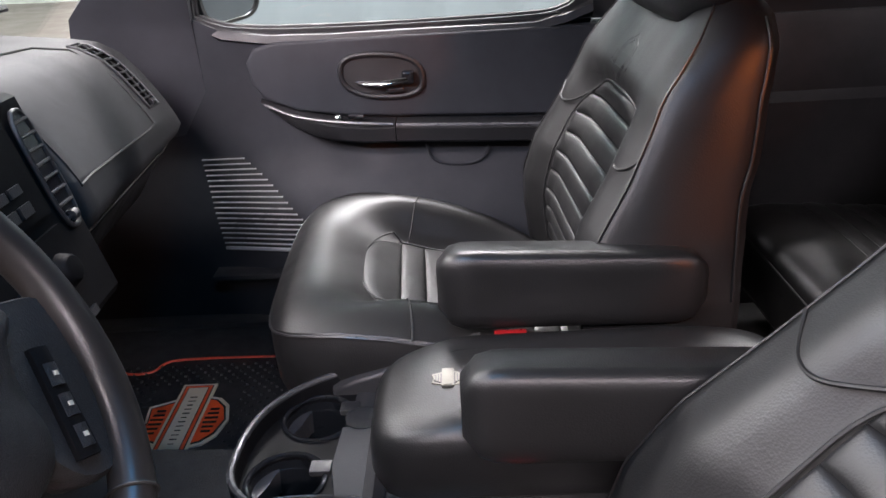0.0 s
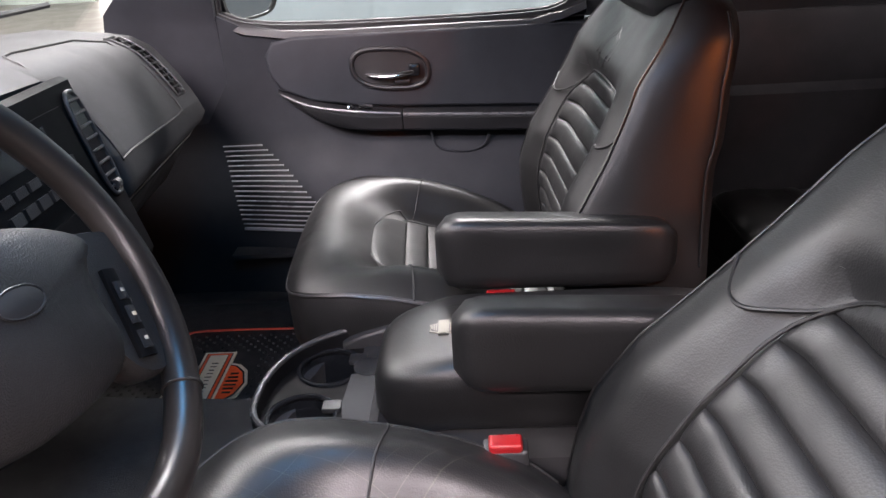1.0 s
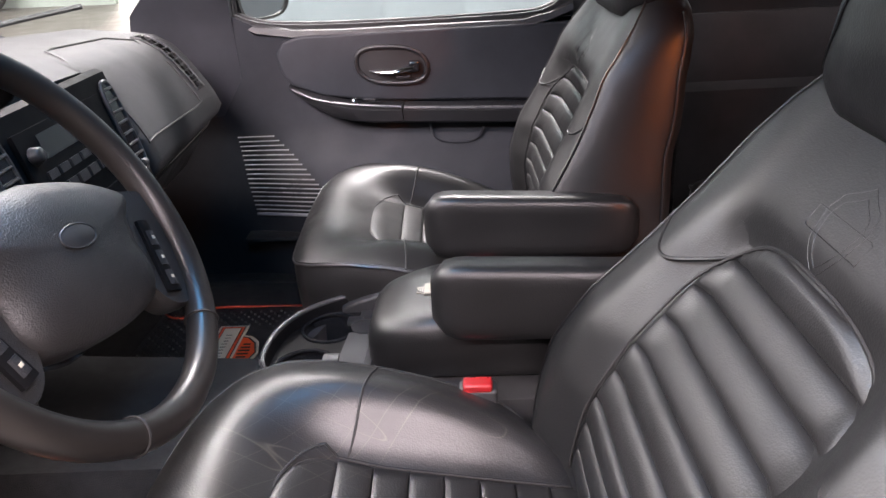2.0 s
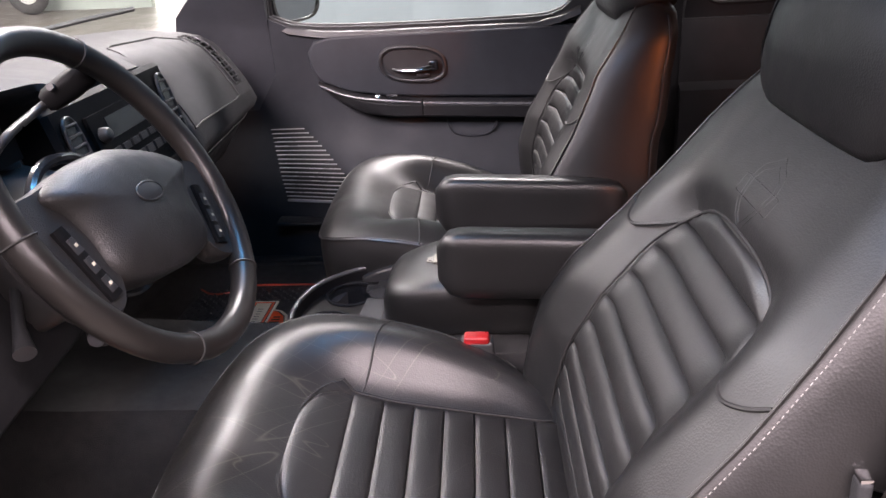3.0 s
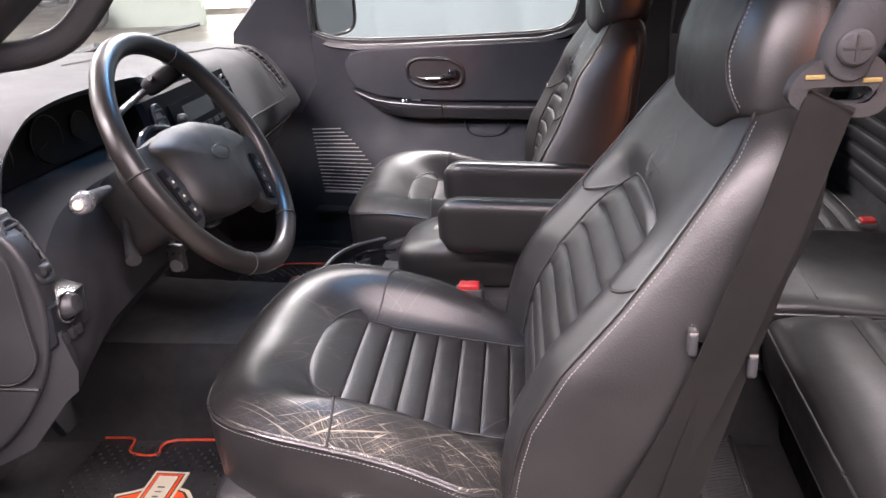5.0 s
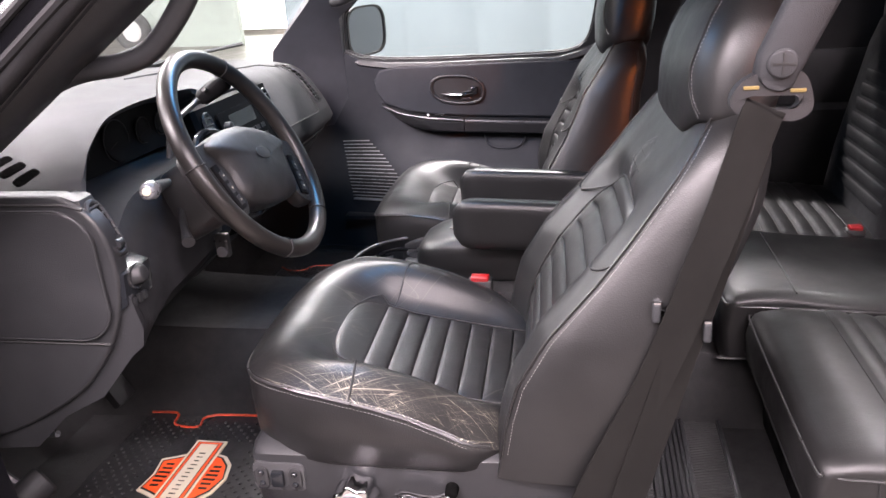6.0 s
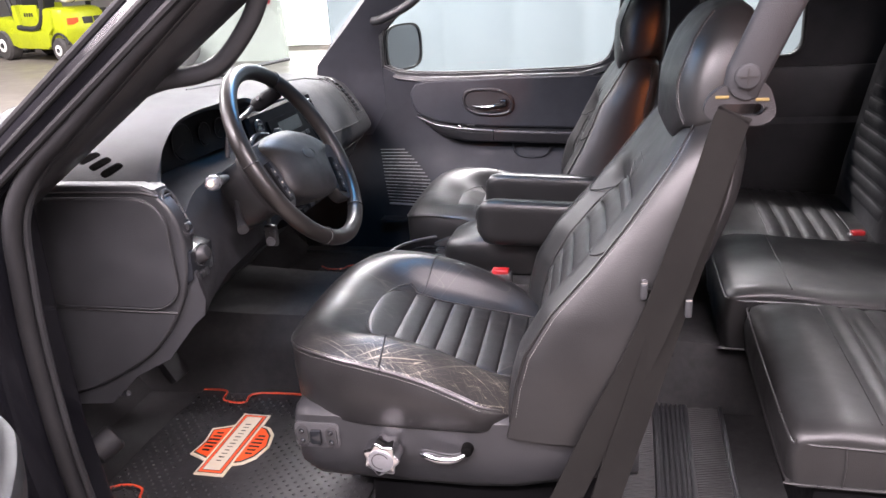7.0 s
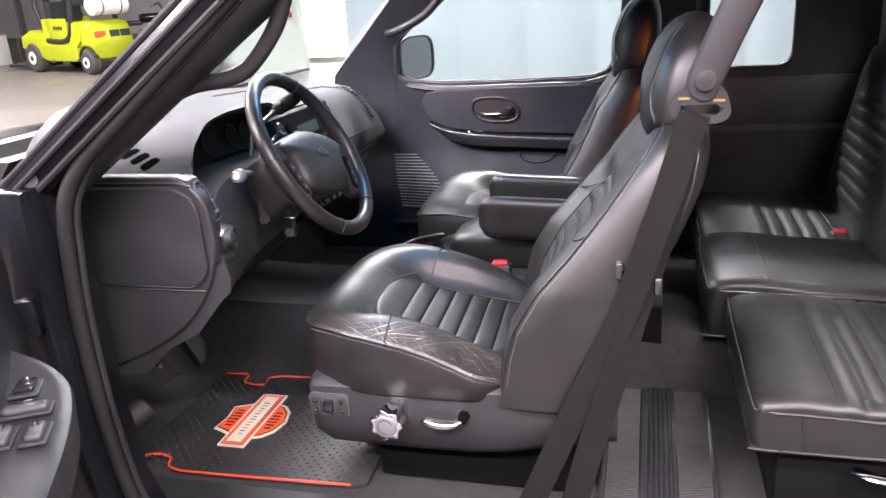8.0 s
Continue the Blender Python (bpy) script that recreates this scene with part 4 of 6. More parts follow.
WU = WN.cross(WS)


def W(s, u, n=0.0):
    """A point in the steering wheel's plane: s to the right, u up, n towards the seat."""
    return WC + WS * s + WU * u + WN * n


wheel = thing("steering_wheel", WC, "worn black leather steering wheel with airbag hub", "steering wheel")
rim = [W(0.170 * math.sin(a), 0.170 * math.cos(a)) for a in [2 * math.pi * k / 72 for k in range(72)]]
part("rim", tube(rim, 0.0145, 14, closed=True), RIMHIDE, wheel, "polished worn leather rim")
TURN = radians(-13)


def H(s, u, n=0.0):
    """A point of the hub, which stands turned a little with the wheel."""
    return W(s * math.cos(TURN) - u * math.sin(TURN), s * math.sin(TURN) + u * math.cos(TURN), n)


half = [(0.0, 0.048), (0.045, 0.043), (0.085, 0.034), (0.116, 0.020), (0.120, 0.010), (0.103, -0.006), (0.092, -0.033), (0.090, -0.060), (0.075, -0.078), (0.04, -0.087), (0.0, -0.089)]
out = smooth_path([(x, y, 0) for x, y in half] + [(-x, y, 0) for x, y in half[-2:0:-1]] + [(0.0, 0.048, 0)], 5)[:-1]
pad = []
for d, sc in [(-0.050, 0.90), (-0.022, 0.985), (-0.002, 1.0), (0.004, 0.985), (0.009, 0.93), (0.016, 0.75), (0.0205, 0.48), (0.022, 0.18)]:
    pad.append([H(p.x * sc, -0.018 + (p.y + 0.018) * sc, d) for p in out])
part("airbag_cover", loft(pad), HUB, wheel, "grained dark airbag cover", 60)

# spokes, buttons and emblem of the wheel
def bar_between(a, b, w0, w1, th):
    """A flat tapering bar in the wheel's plane between two (s, u, n) points."""
    rings = []
    for k in range(7):
        f = k / 6
        s, u, n = [a[i] + (b[i] - a[i]) * f for i in range(3)]
        w = w0 + (w1 - w0) * f
        dx, du = b[0] - a[0], b[1] - a[1]
        L = math.hypot(dx, du)
        px, pu = -du / L, dx / L
        ring = []
        for q in range(12):
            ang = 2 * math.pi * q / 12
            c, z = math.cos(ang), math.sin(ang)
            c2, z2 = math.copysign(abs(c) ** 0.7, c), math.copysign(abs(z) ** 0.7, z)
            ring.append(W(s + px * w * c2, u + pu * w * c2, n + th * z2))
        rings.append(ring)
    return loft(rings)


def rotated(f):
    return (f[0] * math.cos(TURN) - f[1] * math.sin(TURN), f[0] * math.sin(TURN) + f[1] * math.cos(TURN), f[2])


for sg in (-1, 1):
    plate = smooth_path([(sg * x, y, 0) for x, y in ((0.080, 0.036), (0.120, 0.024), (0.160, 0.014), (0.166, -0.020), (0.158, -0.058), (0.138, -0.092), (0.115, -0.103), (0.088, -0.088), (0.075, -0.04), (0.080, 0.036))], 4)[:-1]
    rr = []
    for n, k in ((-0.026, 0.96), (-0.012, 1.0), (-0.004, 0.99), (0.0, 0.955)):
        rr.append([H(sg * 0.123 + (p.x - sg * 0.123) * k, -0.035 + (p.y + 0.035) * k, n) for p in plate])
    part("spoke", loft(rr), HUB, wheel, "broad grained side spoke", 50)
    p = part("button_panel", bar_between(rotated((sg * 0.125, -0.014, 0.0)), rotated((sg * 0.106, -0.086, 0.0)), 0.0085, 0.0105, 0.005), DECK, wheel, "dark panel of cruise buttons")
    for k in range(3):
        a0, a1 = 0.16 + 0.28 * k, 0.36 + 0.28 * k
        part("button", bar_between(rotated((sg * (0.125 - 0.019 * a0), -0.014 - 0.072 * a0, 0.003)), rotated((sg * (0.125 - 0.019 * a1), -0.014 - 0.072 * a1, 0.003)), 0.0055, 0.006, 0.0035), TRIM, p)
        part("button_mark", bar_between(rotated((sg * (0.125 - 0.019 * (a0 + 0.08)), -0.014 - 0.072 * (a0 + 0.08), 0.0062)), rotated((sg * (0.125 - 0.019 * (a0 + 0.12)), -0.014 - 0.072 * (a0 + 0.12), 0.0062)), 0.0022, 0.0022, 0.0008), CREAM, p)
part("emblem", loft([[H(0.022 * r * math.cos(a), -0.010 + 0.010 * r * math.sin(a), n) for a in [2 * math.pi * k / 28 for k in range(28)]] for r, n in ((1.0, 0.016), (1.0, 0.0225), (0.88, 0.0232))]), TRIM_DARK, wheel, "plain oval emblem")
part("emblem_rim", tube([H(0.022 * math.cos(a), -0.010 + 0.010 * math.sin(a), 0.0226) for a in [2 * math.pi * k / 32 for k in range(32)]], 0.0010, 6, closed=True), TRIM, wheel)
for a in (0.0, 2.0, 3.1, 4.25):
    ring = [W((0.170 + 0.0152 * math.cos(q)) * math.sin(a + 0.6), (0.170 + 0.0152 * math.cos(q)) * math.cos(a + 0.6), 0.0152 * math.sin(q)) for q in [2 * math.pi * k / 20 for k in range(20)]]
    part("rim_joint", tube(ring, 0.0012, 6, closed=True), SEAM, wheel)
# column behind the wheel
col = thing("steering_column", (-0.34, -0.381, 1.15), "black plastic steering column shroud with stalks and key", "steering column")
rings = []
for n, hw, hu in ((-0.045, 0.040, 0.036), (-0.055, 0.060, 0.052), (-0.10, 0.066, 0.060), (-0.16, 0.062, 0.058), (-0.26, 0.055, 0.050)):
    rings.append([W(hw * math.copysign(abs(math.cos(a)) ** 0.6, math.cos(a)), -0.012 + hu * math.copysign(abs(math.sin(a)) ** 0.6, math.sin(a)), n) for a in [2 * math.pi * k / 28 for k in range(28)]])
part("shroud", loft(rings), TRIM_DARK, col, "", 50)
bez = [W(0.083 * math.cos(a), -0.01 + 0.075 * math.sin(a), -0.046) for a in [2 * math.pi * k / 40 for k in range(40)]]
part("wheel_collar", tube(bez, 0.006, 8, closed=True), GLOSS, col)
# gear lever
gl = part("gear_lever", tube(smooth_path([(-0.366, -0.372, 1.225), (-0.363, -0.360, 1.264), (-0.355, -0.340, 1.283), (-0.362, -0.285, 1.290), (-0.358, -0.247, 1.299)], 5), 0.0048, 10), SWITCHGREY, col, "satin grey bent gear lever")
rr = []
for f, r in ((0.0, 0.010), (0.1, 0.0145), (0.5, 0.0165), (0.85, 0.0155), (1.0, 0.010)):
    c = Vector((-0.362, -0.252, 1.296)).lerp(Vector((-0.316, -0.220, 1.326)), f)
    ax = Vector((0.046, 0.032, 0.030)).normalized()
    s1 = ax.cross(Vector((0, 0, 1))).normalized()
    s2 = s1.cross(ax)
    rr.append([c + s1 * r * math.copysign(abs(math.cos(a)) ** 0.7, math.cos(a)) + s2 * r * 0.9 * math.copysign(abs(math.sin(a)) ** 0.7, math.sin(a)) for a in [2 * math.pi * k / 20 for k in range(20)]])
part("knob", loft(rr), DECK, gl, "black gear knob", 50)
part("knob_button", cyl((-0.347, -0.252, 1.312), (-0.345, -0.262, 1.316), 0.005, 0.004, 12), TRIM, gl)
# indicator stalk with bright end, tilt lever, key and fob
st = part("indicator_stalk", tube([(-0.335, -0.44, 1.205), (-0.31, -0.50, 1.218), (-0.288, -0.560, 1.229)], [0.006, 0.008, 0.011], 12), TRIM_DARK, col)
part("stalk_end", cyl((-0.290, -0.556, 1.2285), (-0.282, -0.580, 1.232), 0.0135, 0.0115, 20, 0.003), SILVER, st, "silver end of the indicator stalk")
part("end_mark", cyl((-0.2825, -0.5795, 1.2325), (-0.2815, -0.5825, 1.2330), 0.006, 0.0055, 16), CREAM, st)
part("tilt_lever", tube([(-0.335, -0.42, 1.155), (-0.308, -0.465, 1.138), (-0.291, -0.489, 1.126)], [0.005, 0.006, 0.010], 12), TRIM, col)
key = part("key", box((-0.322, -0.335, 1.098), (0.005, 0.012, 0.020), 0.002), BRIGHT, col)
part("key_fob", box((-0.320, -0.335, 1.063), (0.024, 0.014, 0.042), 0.005, 3), TRIM_DARK, col, "dark key fob")
part("fob_disc", cyl((-0.320, -0.342, 1.053), (-0.320, -0.3445, 1.053), 0.0095, 0.009, 20), SILVER, key, "round silver disc on the fob")
for dx in (-0.010, 0.0, 0.010):
    part("fob_button", cyl((-0.320 + dx, -0.342, 1.073), (-0.320 + dx, -0.344, 1.073), 0.0022, 0.002, 10), CHROME, key)

# ---- dashboard ----
dash = thing("dashboard", (-0.6, 0.0, 0.85), "grained dark grey dashboard with hooded instruments", "dashboard")
T_XE = [(-0.66, -0.286), (-0.60, -0.306), (-0.5, -0.335), (-0.15, -0.365), (0.0, -0.395), (0.2, -0.405), (0.6, -0.455), (0.66, -0.459), (0.70, -0.464), (0.73, -0.474), (0.755, -0.493), (0.775, -0.523), (0.79, -0.57), (0.80, -0.63)]
T_ZT = [(-0.66, 1.246), (-0.645, 1.259), (-0.63, 1.271), (-0.61, 1.285), (-0.585, 1.298), (-0.55, 1.311), (-0.52, 1.319), (-0.48, 1.326), (-0.44, 1.3285), (-0.40, 1.329), (-0.30, 1.325), (-0.2, 1.318), (0.0, 1.295), (0.2, 1.285), (0.6, 1.250), (0.72, 1.242), (0.775, 1.225), (0.80, 1.20)]
T_ZL = [(-0.66, 1.03), (-0.2, 1.04), (0.0, 1.05), (0.2, 1.078), (0.6, 1.058), (0.72, 1.055), (0.80, 1.075)]


def dash_ring(y):
    xe, zt, zl = lerp(T_XE, y), lerp(T_ZT, y), lerp(T_ZL, y)
    q = min(1.0, abs((y + 0.393) / 0.256))
    k = (1 - q ** 7) ** 0.45
    xf = -0.665 - 0.07 * y - 0.22 * (1 - ((y - 0.03) / 0.78) ** 2)
    d = 1 - step01(-0.20, -0.05, y)
    e = 1 - step01(-0.625, -0.575, y)
    p = step01(0.05, 0.25, y)
    e *= 0.12
    b = 0.035 * step01(-0.168, -0.148, y) * (1 - step01(0.186, 0.206, y))
    return [(xf, y, zt - 0.012), (max(-0.84, xf + 0.03), y, zt + 0.010), (xe - 0.20, y, zt + 0.003), (xe - 0.15 + 0.03 * k, y, zt - 0.002), (xe - 0.105 + 0.045 * k + 0.05 * e, y, zt - 0.010 + 0.006 * k + 0.004 * e), (xe - 0.07 + 0.030 * k + 0.045 * e, y, zt - 0.030 + 0.022 * k + 0.006 * e),
            (xe - 0.045 + 0.04 * e - b, y, zt - 0.060 + 0.045 * k), (xe - 0.025 - 0.115 * k + 0.03 * e - b, y, zt - 0.09 + 0.055 * k), (xe - 0.010 - 0.125 * k + 0.022 * e - b, y, zt - 0.115 + 0.0 * k), (xe - 0.03 * k + 0.014 * e - b, y, zt - 0.135 + 0.01 * k),
            (xe + 0.010 - b, y, (zt - 0.135 + zl) / 2), (xe + 0.004 - b, y, zl + 0.015), (xe - 0.015 - b, y, zl), (xe - 0.045 - 0.028 * d, y, zl - 0.035 - 0.03 * (1 - p)), (xe - 0.09 - 0.05 * d, y, zl - 0.10), (xe - 0.15 - 0.05 * max(p, d), y, zl - 0.155), (max(-0.80, xf + 0.02), y, 0.86), (xf, y, 0.86)]


def dash_at(y, i, out=0.0):
    """Place on the dash's skin at y and ring index i (with fraction), lifted by out."""
    r = dash_ring(y)
    k = int(i)
    a, b = Vector(r[k]), Vector(r[min(k + 1, len(r) - 1)])
    t = (b - a).normalized()
    return a.lerp(b, i - k) + Vector((-t.z, 0, t.x)) * out


ys = sorted([-0.66, -0.656, -0.6525] + [-0.393 - 0.256 * math.cos(math.pi * k / 40) for k in range(41)] + [-0.12 + 0.06 * k for k in range(14)] + [0.186, 0.192, 0.199, 0.206] + [0.69, 0.715, 0.735, 0.75, 0.762, 0.774, 0.784, 0.792, 0.80])
YD = [y for y in ys if y < -0.13] + [-0.13]
YP = [-0.13] + [y for y in ys if y > -0.13]
part("dash_top", loft([dash_ring(y)[:10] for y in ys], close=False), DASH, dash, "pale grained dash top and hood", 62)
part("dash_lower", loft([dash_ring(y)[9:] for y in YD], close=False), QUARTER, dash, "dark lower dash on the driver's side", 42)
part("dash_front", loft([dash_ring(y)[9:14] for y in YP], close=False), DASH, dash, "grained front edge below the airbag", 80)
part("dash_under", loft([dash_ring(y)[13:] for y in YP], close=False), TRIM_DARK, dash, "dark underside of the dash", 42)
for y in (ys[0], ys[-1]):
    bm = bmesh.new()
    bm.faces.new([bm.verts.new(p) for p in dash_ring(y)])
    part("dash_end", bm, TRIM, dash)
# seams of the airbag cover
seam = [dash_at(0.215, 9.2, 0.001), dash_at(0.215, 8, 0.001), dash_at(0.215, 6, 0.001), dash_at(0.22, 4, 0.001), dash_at(0.26, 3.2, 0.001)] + [dash_at(0.26 + 0.04 * k, 3.0, 0.001) for k in range(1, 8)] + [dash_at(0.572, 4, 0.001), dash_at(0.578, 6, 0.001), dash_at(0.578, 8, 0.001), dash_at(0.578, 9.0, 0.001)] + [dash_at(0.578 - 0.04 * k, 9.1, 0.001) for k in range(1, 9)]
part("airbag_seam", tube(seam, 0.0021, 6, closed=True), SEAM, dash, "fine seam round the passenger airbag cover")
part("tray_edge", tube(smooth_path([dash_at(0.02, 1.7, 0.0), dash_at(0.2, 1.75, 0.0), dash_at(0.40, 1.6, 0.0), dash_at(0.44, 1.2, 0.0), dash_at(0.40, 1.0, 0.0)], 6), 0.003, 6), DASH, dash)
part("lower_seam", tube([dash_at(0.22 + 0.05 * k, 12.3, 0.001) for k in range(11)], 0.002, 6), SEAM, dash)


def oblong_vent(name, a, b, across, depth_dir, w, n, parent, label=""):
    """A louvred outlet from a to b with width w; across is its short direction."""
    a, b, ac, dn = Vector(a), Vector(b), Vector(across).normalized(), Vector(depth_dir).normalized()
    d = (b - a).normalized()
    loop = []
    for k in range(24):
        g = 2 * math.pi * k / 24
        c, q = math.cos(g), math.sin(g)
        loop.append((a + b) / 2 + d * ((b - a).length / 2) * math.copysign(abs(c) ** 0.6, c) + ac * w / 2 * math.copysign(abs(q) ** 0.7, q))
    v = part(name, tube(loop, 0.0032, 8, closed=True), TRIM, parent, label)
    part("vent_back", loft([[p + dn * 0.0005 for p in loop], [p - dn * 0.006 for p in loop]]), GLOSS, v)
    for k in range(n):
        c = a.lerp(b, (k + 0.7) / (n + 0.4))
        part("louvre", tube([c - ac * w * 0.42 + dn * 0.0015, c + ac * w * 0.42 + dn * 0.0015], 0.0021, 6), TRIM, v)
    part("thumb_wheel", cyl(b - d * 0.012 - ac * 0.005 + dn * 0.003, b - d * 0.012 + ac * 0.005 + dn * 0.003, 0.006, 0.006, 14), TRIM, v)
    return v




def dash_vent(y0, lean, w, i0, i1, n, label):
    """A louvred outlet that follows the dash's skin from ring index i0 to i1; lean shifts it sideways on the way."""
    def at(f, g, out):
        return dash_at(y0 + lean * f + g * w / 2, i0 + (i1 - i0) * f, out)
    loop = [at(k / 12, -1, 0.002) for k in range(13)] + [at(1, -0.4 + 0.4 * k, 0.002) for k in range(3)] + [at(1 - k / 12, 1, 0.002) for k in range(13)] + [at(0, 0.4 - 0.4 * k, 0.002) for k in range(3)]
    v = part("air_vent", tube(loop, 0.0026, 8, closed=True), TRIM, dash, label)
    # sheet on the skin, coloured black for the shade between the louvres
    part("vent_back", loft([[at(k / 12, g, 0.0012) for g in (-1, -0.5, 0, 0.5, 1)] for k in range(13)], close=False), HOLE_SHADE, v)
    for k in range(n):
        f = (k + 0.6) / (n + 1.2)
        part("louvre", tube([at(f, -0.85, 0.002), at(f + 0.02, 0, 0.005), at(f, 0.85, 0.002)], 0.0019, 6), DASH, v)
    part("thumb_wheel", cyl(at(0.95, -0.25, 0.002), at(0.95, 0.25, 0.004), 0.006, 0.006, 14), DASH, v)
    part("vent_centre", tube([at(0.08, 0, 0.004), at(0.5, 0, 0.005), at(0.9, 0, 0.004)], 0.0018, 6), DASH, v)


dash_vent(0.625, 0.006, 0.044, 3.7, 7.9, 10, "louvred dark outer air vent")
vh = part("vent_housing", loft([[(-0.40, y, 1.225), (-0.345, y, 1.252), (-0.325 - o, y, 1.246), (-0.2905 - o, y, 1.168), (-0.302 - o, y, 1.155), (-0.40, y, 1.15)] for y, o in ((-0.664, 0.004), (-0.661, 0.0), (-0.634, 0.0), (-0.628, 0.006), (-0.624, 0.02))]), TRIM, dash, "dark housing of the outer air vent", 40)
oblong_vent("outer_vent", (-0.321, -0.6465, 1.240), (-0.2905, -0.6465, 1.173), (0, 1, 0), (0.9, 0, 0.42), 0.027, 6, vh)
# demister slots on the dash top: flat patches, their inner shade in the colour
def top_z(x, y):
    """Height of the dash's skin above a place of the plan."""
    return lerp([(p[0], p[2]) for p in dash_ring(y)[:6]], x)


for k in range(3):
    x0, y0 = -0.482 + 0.0245 * k, -0.620 - 0.0085 * k
    sl = []
    for j in range(16):
        a = 2 * math.pi * j / 16
        f, g = 0.5 + 0.5 * math.copysign(abs(math.cos(a)) ** 0.5, math.cos(a)), 0.5 + 0.5 * math.copysign(abs(math.sin(a)) ** 0.5, math.sin(a))
        x, y = x0 + 0.023 * f + 0.0145 * g, y0 + 0.020 * f - 0.0065 * g
        sl.append(Vector((x, y, top_z(x, y) + 0.0008)))
    part("demister_slot", loft([sl, [p + Vector((0, 0, -0.006)) for p in sl]]), HOLE_SHADE, dash, "demister slot as a flat patch, its darkness in the colour")
# end panel facing the open door
side = smooth_path([(-0.352, 0, 1.254), (-0.328, 0, 1.243), (-0.302, 0, 1.214), (-0.291, 0, 1.17), (-0.294, 0, 1.12), (-0.318, 0, 1.056), (-0.372, 0, 0.987), (-0.441, 0, 0.939), (-0.51, 0, 0.905), (-0.56, 0, 0.888)], 4)
part("end_cheek", prism([(-0.56, 1.258)] + [(p.x, p.z) for p in side], "y", -0.668, -0.640, 0.006, seg=3), TRIM, dash, "curved dark grey end of the dash", 60)
ep = rounded(-0.56, 1.058, -0.318, 1.236, 0.040)
ep = [(x + (0.012 * math.sin(math.pi * (z - 1.058) / 0.178) if x > -0.40 else 0.0), z) for x, z in ep]
e = part("end_panel", prism(ep, "y", -0.673, -0.660, 0.004, seg=3), TRIM, dash, "dark grey fuse cover at the end of the dash", 50)
part("end_bead", tube([(x, -0.6725, z) for x, z in ep][6:22], 0.0012, 6), TRIM, e)
part("end_groove", tube([(-0.55, -0.6685, 1.051), (-0.322, -0.6685, 1.051)], 0.002, 6), SEAM, dash)
part("end_groove", tube([(-0.55, -0.6685, 1.243), (-0.345, -0.6685, 1.243), (-0.318, -0.667, 1.236)], 0.002, 6), SEAM, dash)
# headlamp switch plate
hs = part("switch_plate", prism([(-0.310, 1.158), (-0.284, 1.148), (-0.288, 1.105), (-0.318, 1.080), (-0.362, 1.110), (-0.355, 1.155)], "y", -0.664, -0.600, 0.006), GLOSS, dash, "black headlamp switch plate")
part("switch_knob", cyl((-0.293, -0.638, 1.136), (-0.272, -0.638, 1.142), 0.014, 0.012, 20, 0.003), TRIM, hs, "dark headlamp switch")
part("knob_ring", tube([(-0.284, -0.638 + 0.0165 * math.cos(a), 1.137 + 0.0165 * math.sin(a)) for a in [2 * math.pi * k / 24 for k in range(24)]], 0.0013, 6, closed=True), CHROME, hs)
for k in range(3):
    part("switch", box((-0.288, -0.652 + 0.012 * k, 1.106), (0.01, 0.008, 0.012), 0.002), TRIM, hs)
# instruments deep under the hood
cl = thing("instrument_cluster", (-0.47, -0.38, 1.20), "dark instrument cluster with round dials under the dash hood", "instruments")
part("face", loft([[(-0.466, y, 1.292), (-0.455, y, 1.215), (-0.462, y, 1.215), (-0.474, y, 1.292)] for y in (-0.585, -0.38, -0.18)]), DECK, cl)
for y, r in ((-0.545, 0.022), (-0.475, 0.034), (-0.365, 0.034), (-0.285, 0.022), (-0.225, 0.02)):
    d = part("dial", cyl((-0.463, y, 1.253), (-0.457, y, 1.254), r, r * 0.96, 28), DECK, cl, "dark round dial")
    part("needle", tube([(-0.4555, y, 1.252), (-0.4555, y - r * 0.6, 1.245)], 0.0004, 5), TRIM_DARK, d)
    part("dial_ring", tube([(-0.457, y + r * math.cos(a), 1.254 + r * math.sin(a)) for a in [2 * math.pi * k / 28 for k in range(28)]], 0.0011, 6, closed=True), TRIM_DARK, d)
# centre stack
cs = thing("centre_stack", (-0.42, 0.03, 1.06), "black centre stack with radio, buttons and air vents", "control panel")


def stack_at(y, f, out=0.0):
    """Place on the stack's sloping face: f from 0 below to 1 above."""
    return Vector((-0.375 - 0.062 * f + out * 0.93, y, 1.02 + 0.245 * f + out * 0.3))


bm = loft([[stack_at(y, 0, -0.05), stack_at(y, 0, o - 0.006), stack_at(y, 0.03, o), stack_at(y, 0.97, o), stack_at(y, 1.0, o - 0.008), stack_at(y, 1.0, -0.06)] for y, o in ((-0.150, -0.008), (-0.142, 0.0), (0.03, 0.006), (0.182, 0.002), (0.192, -0.008))])
part("bezel", bm, DECK, cs, "", 35)
v = oblong_vent("air_vent", stack_at(0.160, 0.92, 0.006), stack_at(0.160, 0.38, 0.006), (0, 1, 0), (0.93, 0, 0.3), 0.034, 8, cs, "louvred dark centre air vent")
oblong_vent("air_vent", stack_at(-0.120, 0.92, 0.006), stack_at(-0.120, 0.45, 0.006), (0, 1, 0), (0.93, 0, 0.3), 0.034, 8, cs, "louvred dark centre air vent")


def stack_plate(name, y0, y1, f0, f1, mat, parent, out=0.006, th=0.006, label=""):
    return part(name, loft([[stack_at(y0, f0, out), stack_at(y0, f1, out), stack_at(y0, f1, out + th), stack_at(y0, f0, out + th)], [stack_at(y1, f0, out), stack_at(y1, f1, out), stack_at(y1, f1, out + th), stack_at(y1, f0, out + th)]]), mat, parent, label)


radio = stack_plate("radio", -0.085, 0.125, 0.50, 0.88, DECK, cs, 0.004, 0.006, "matt black radio face")
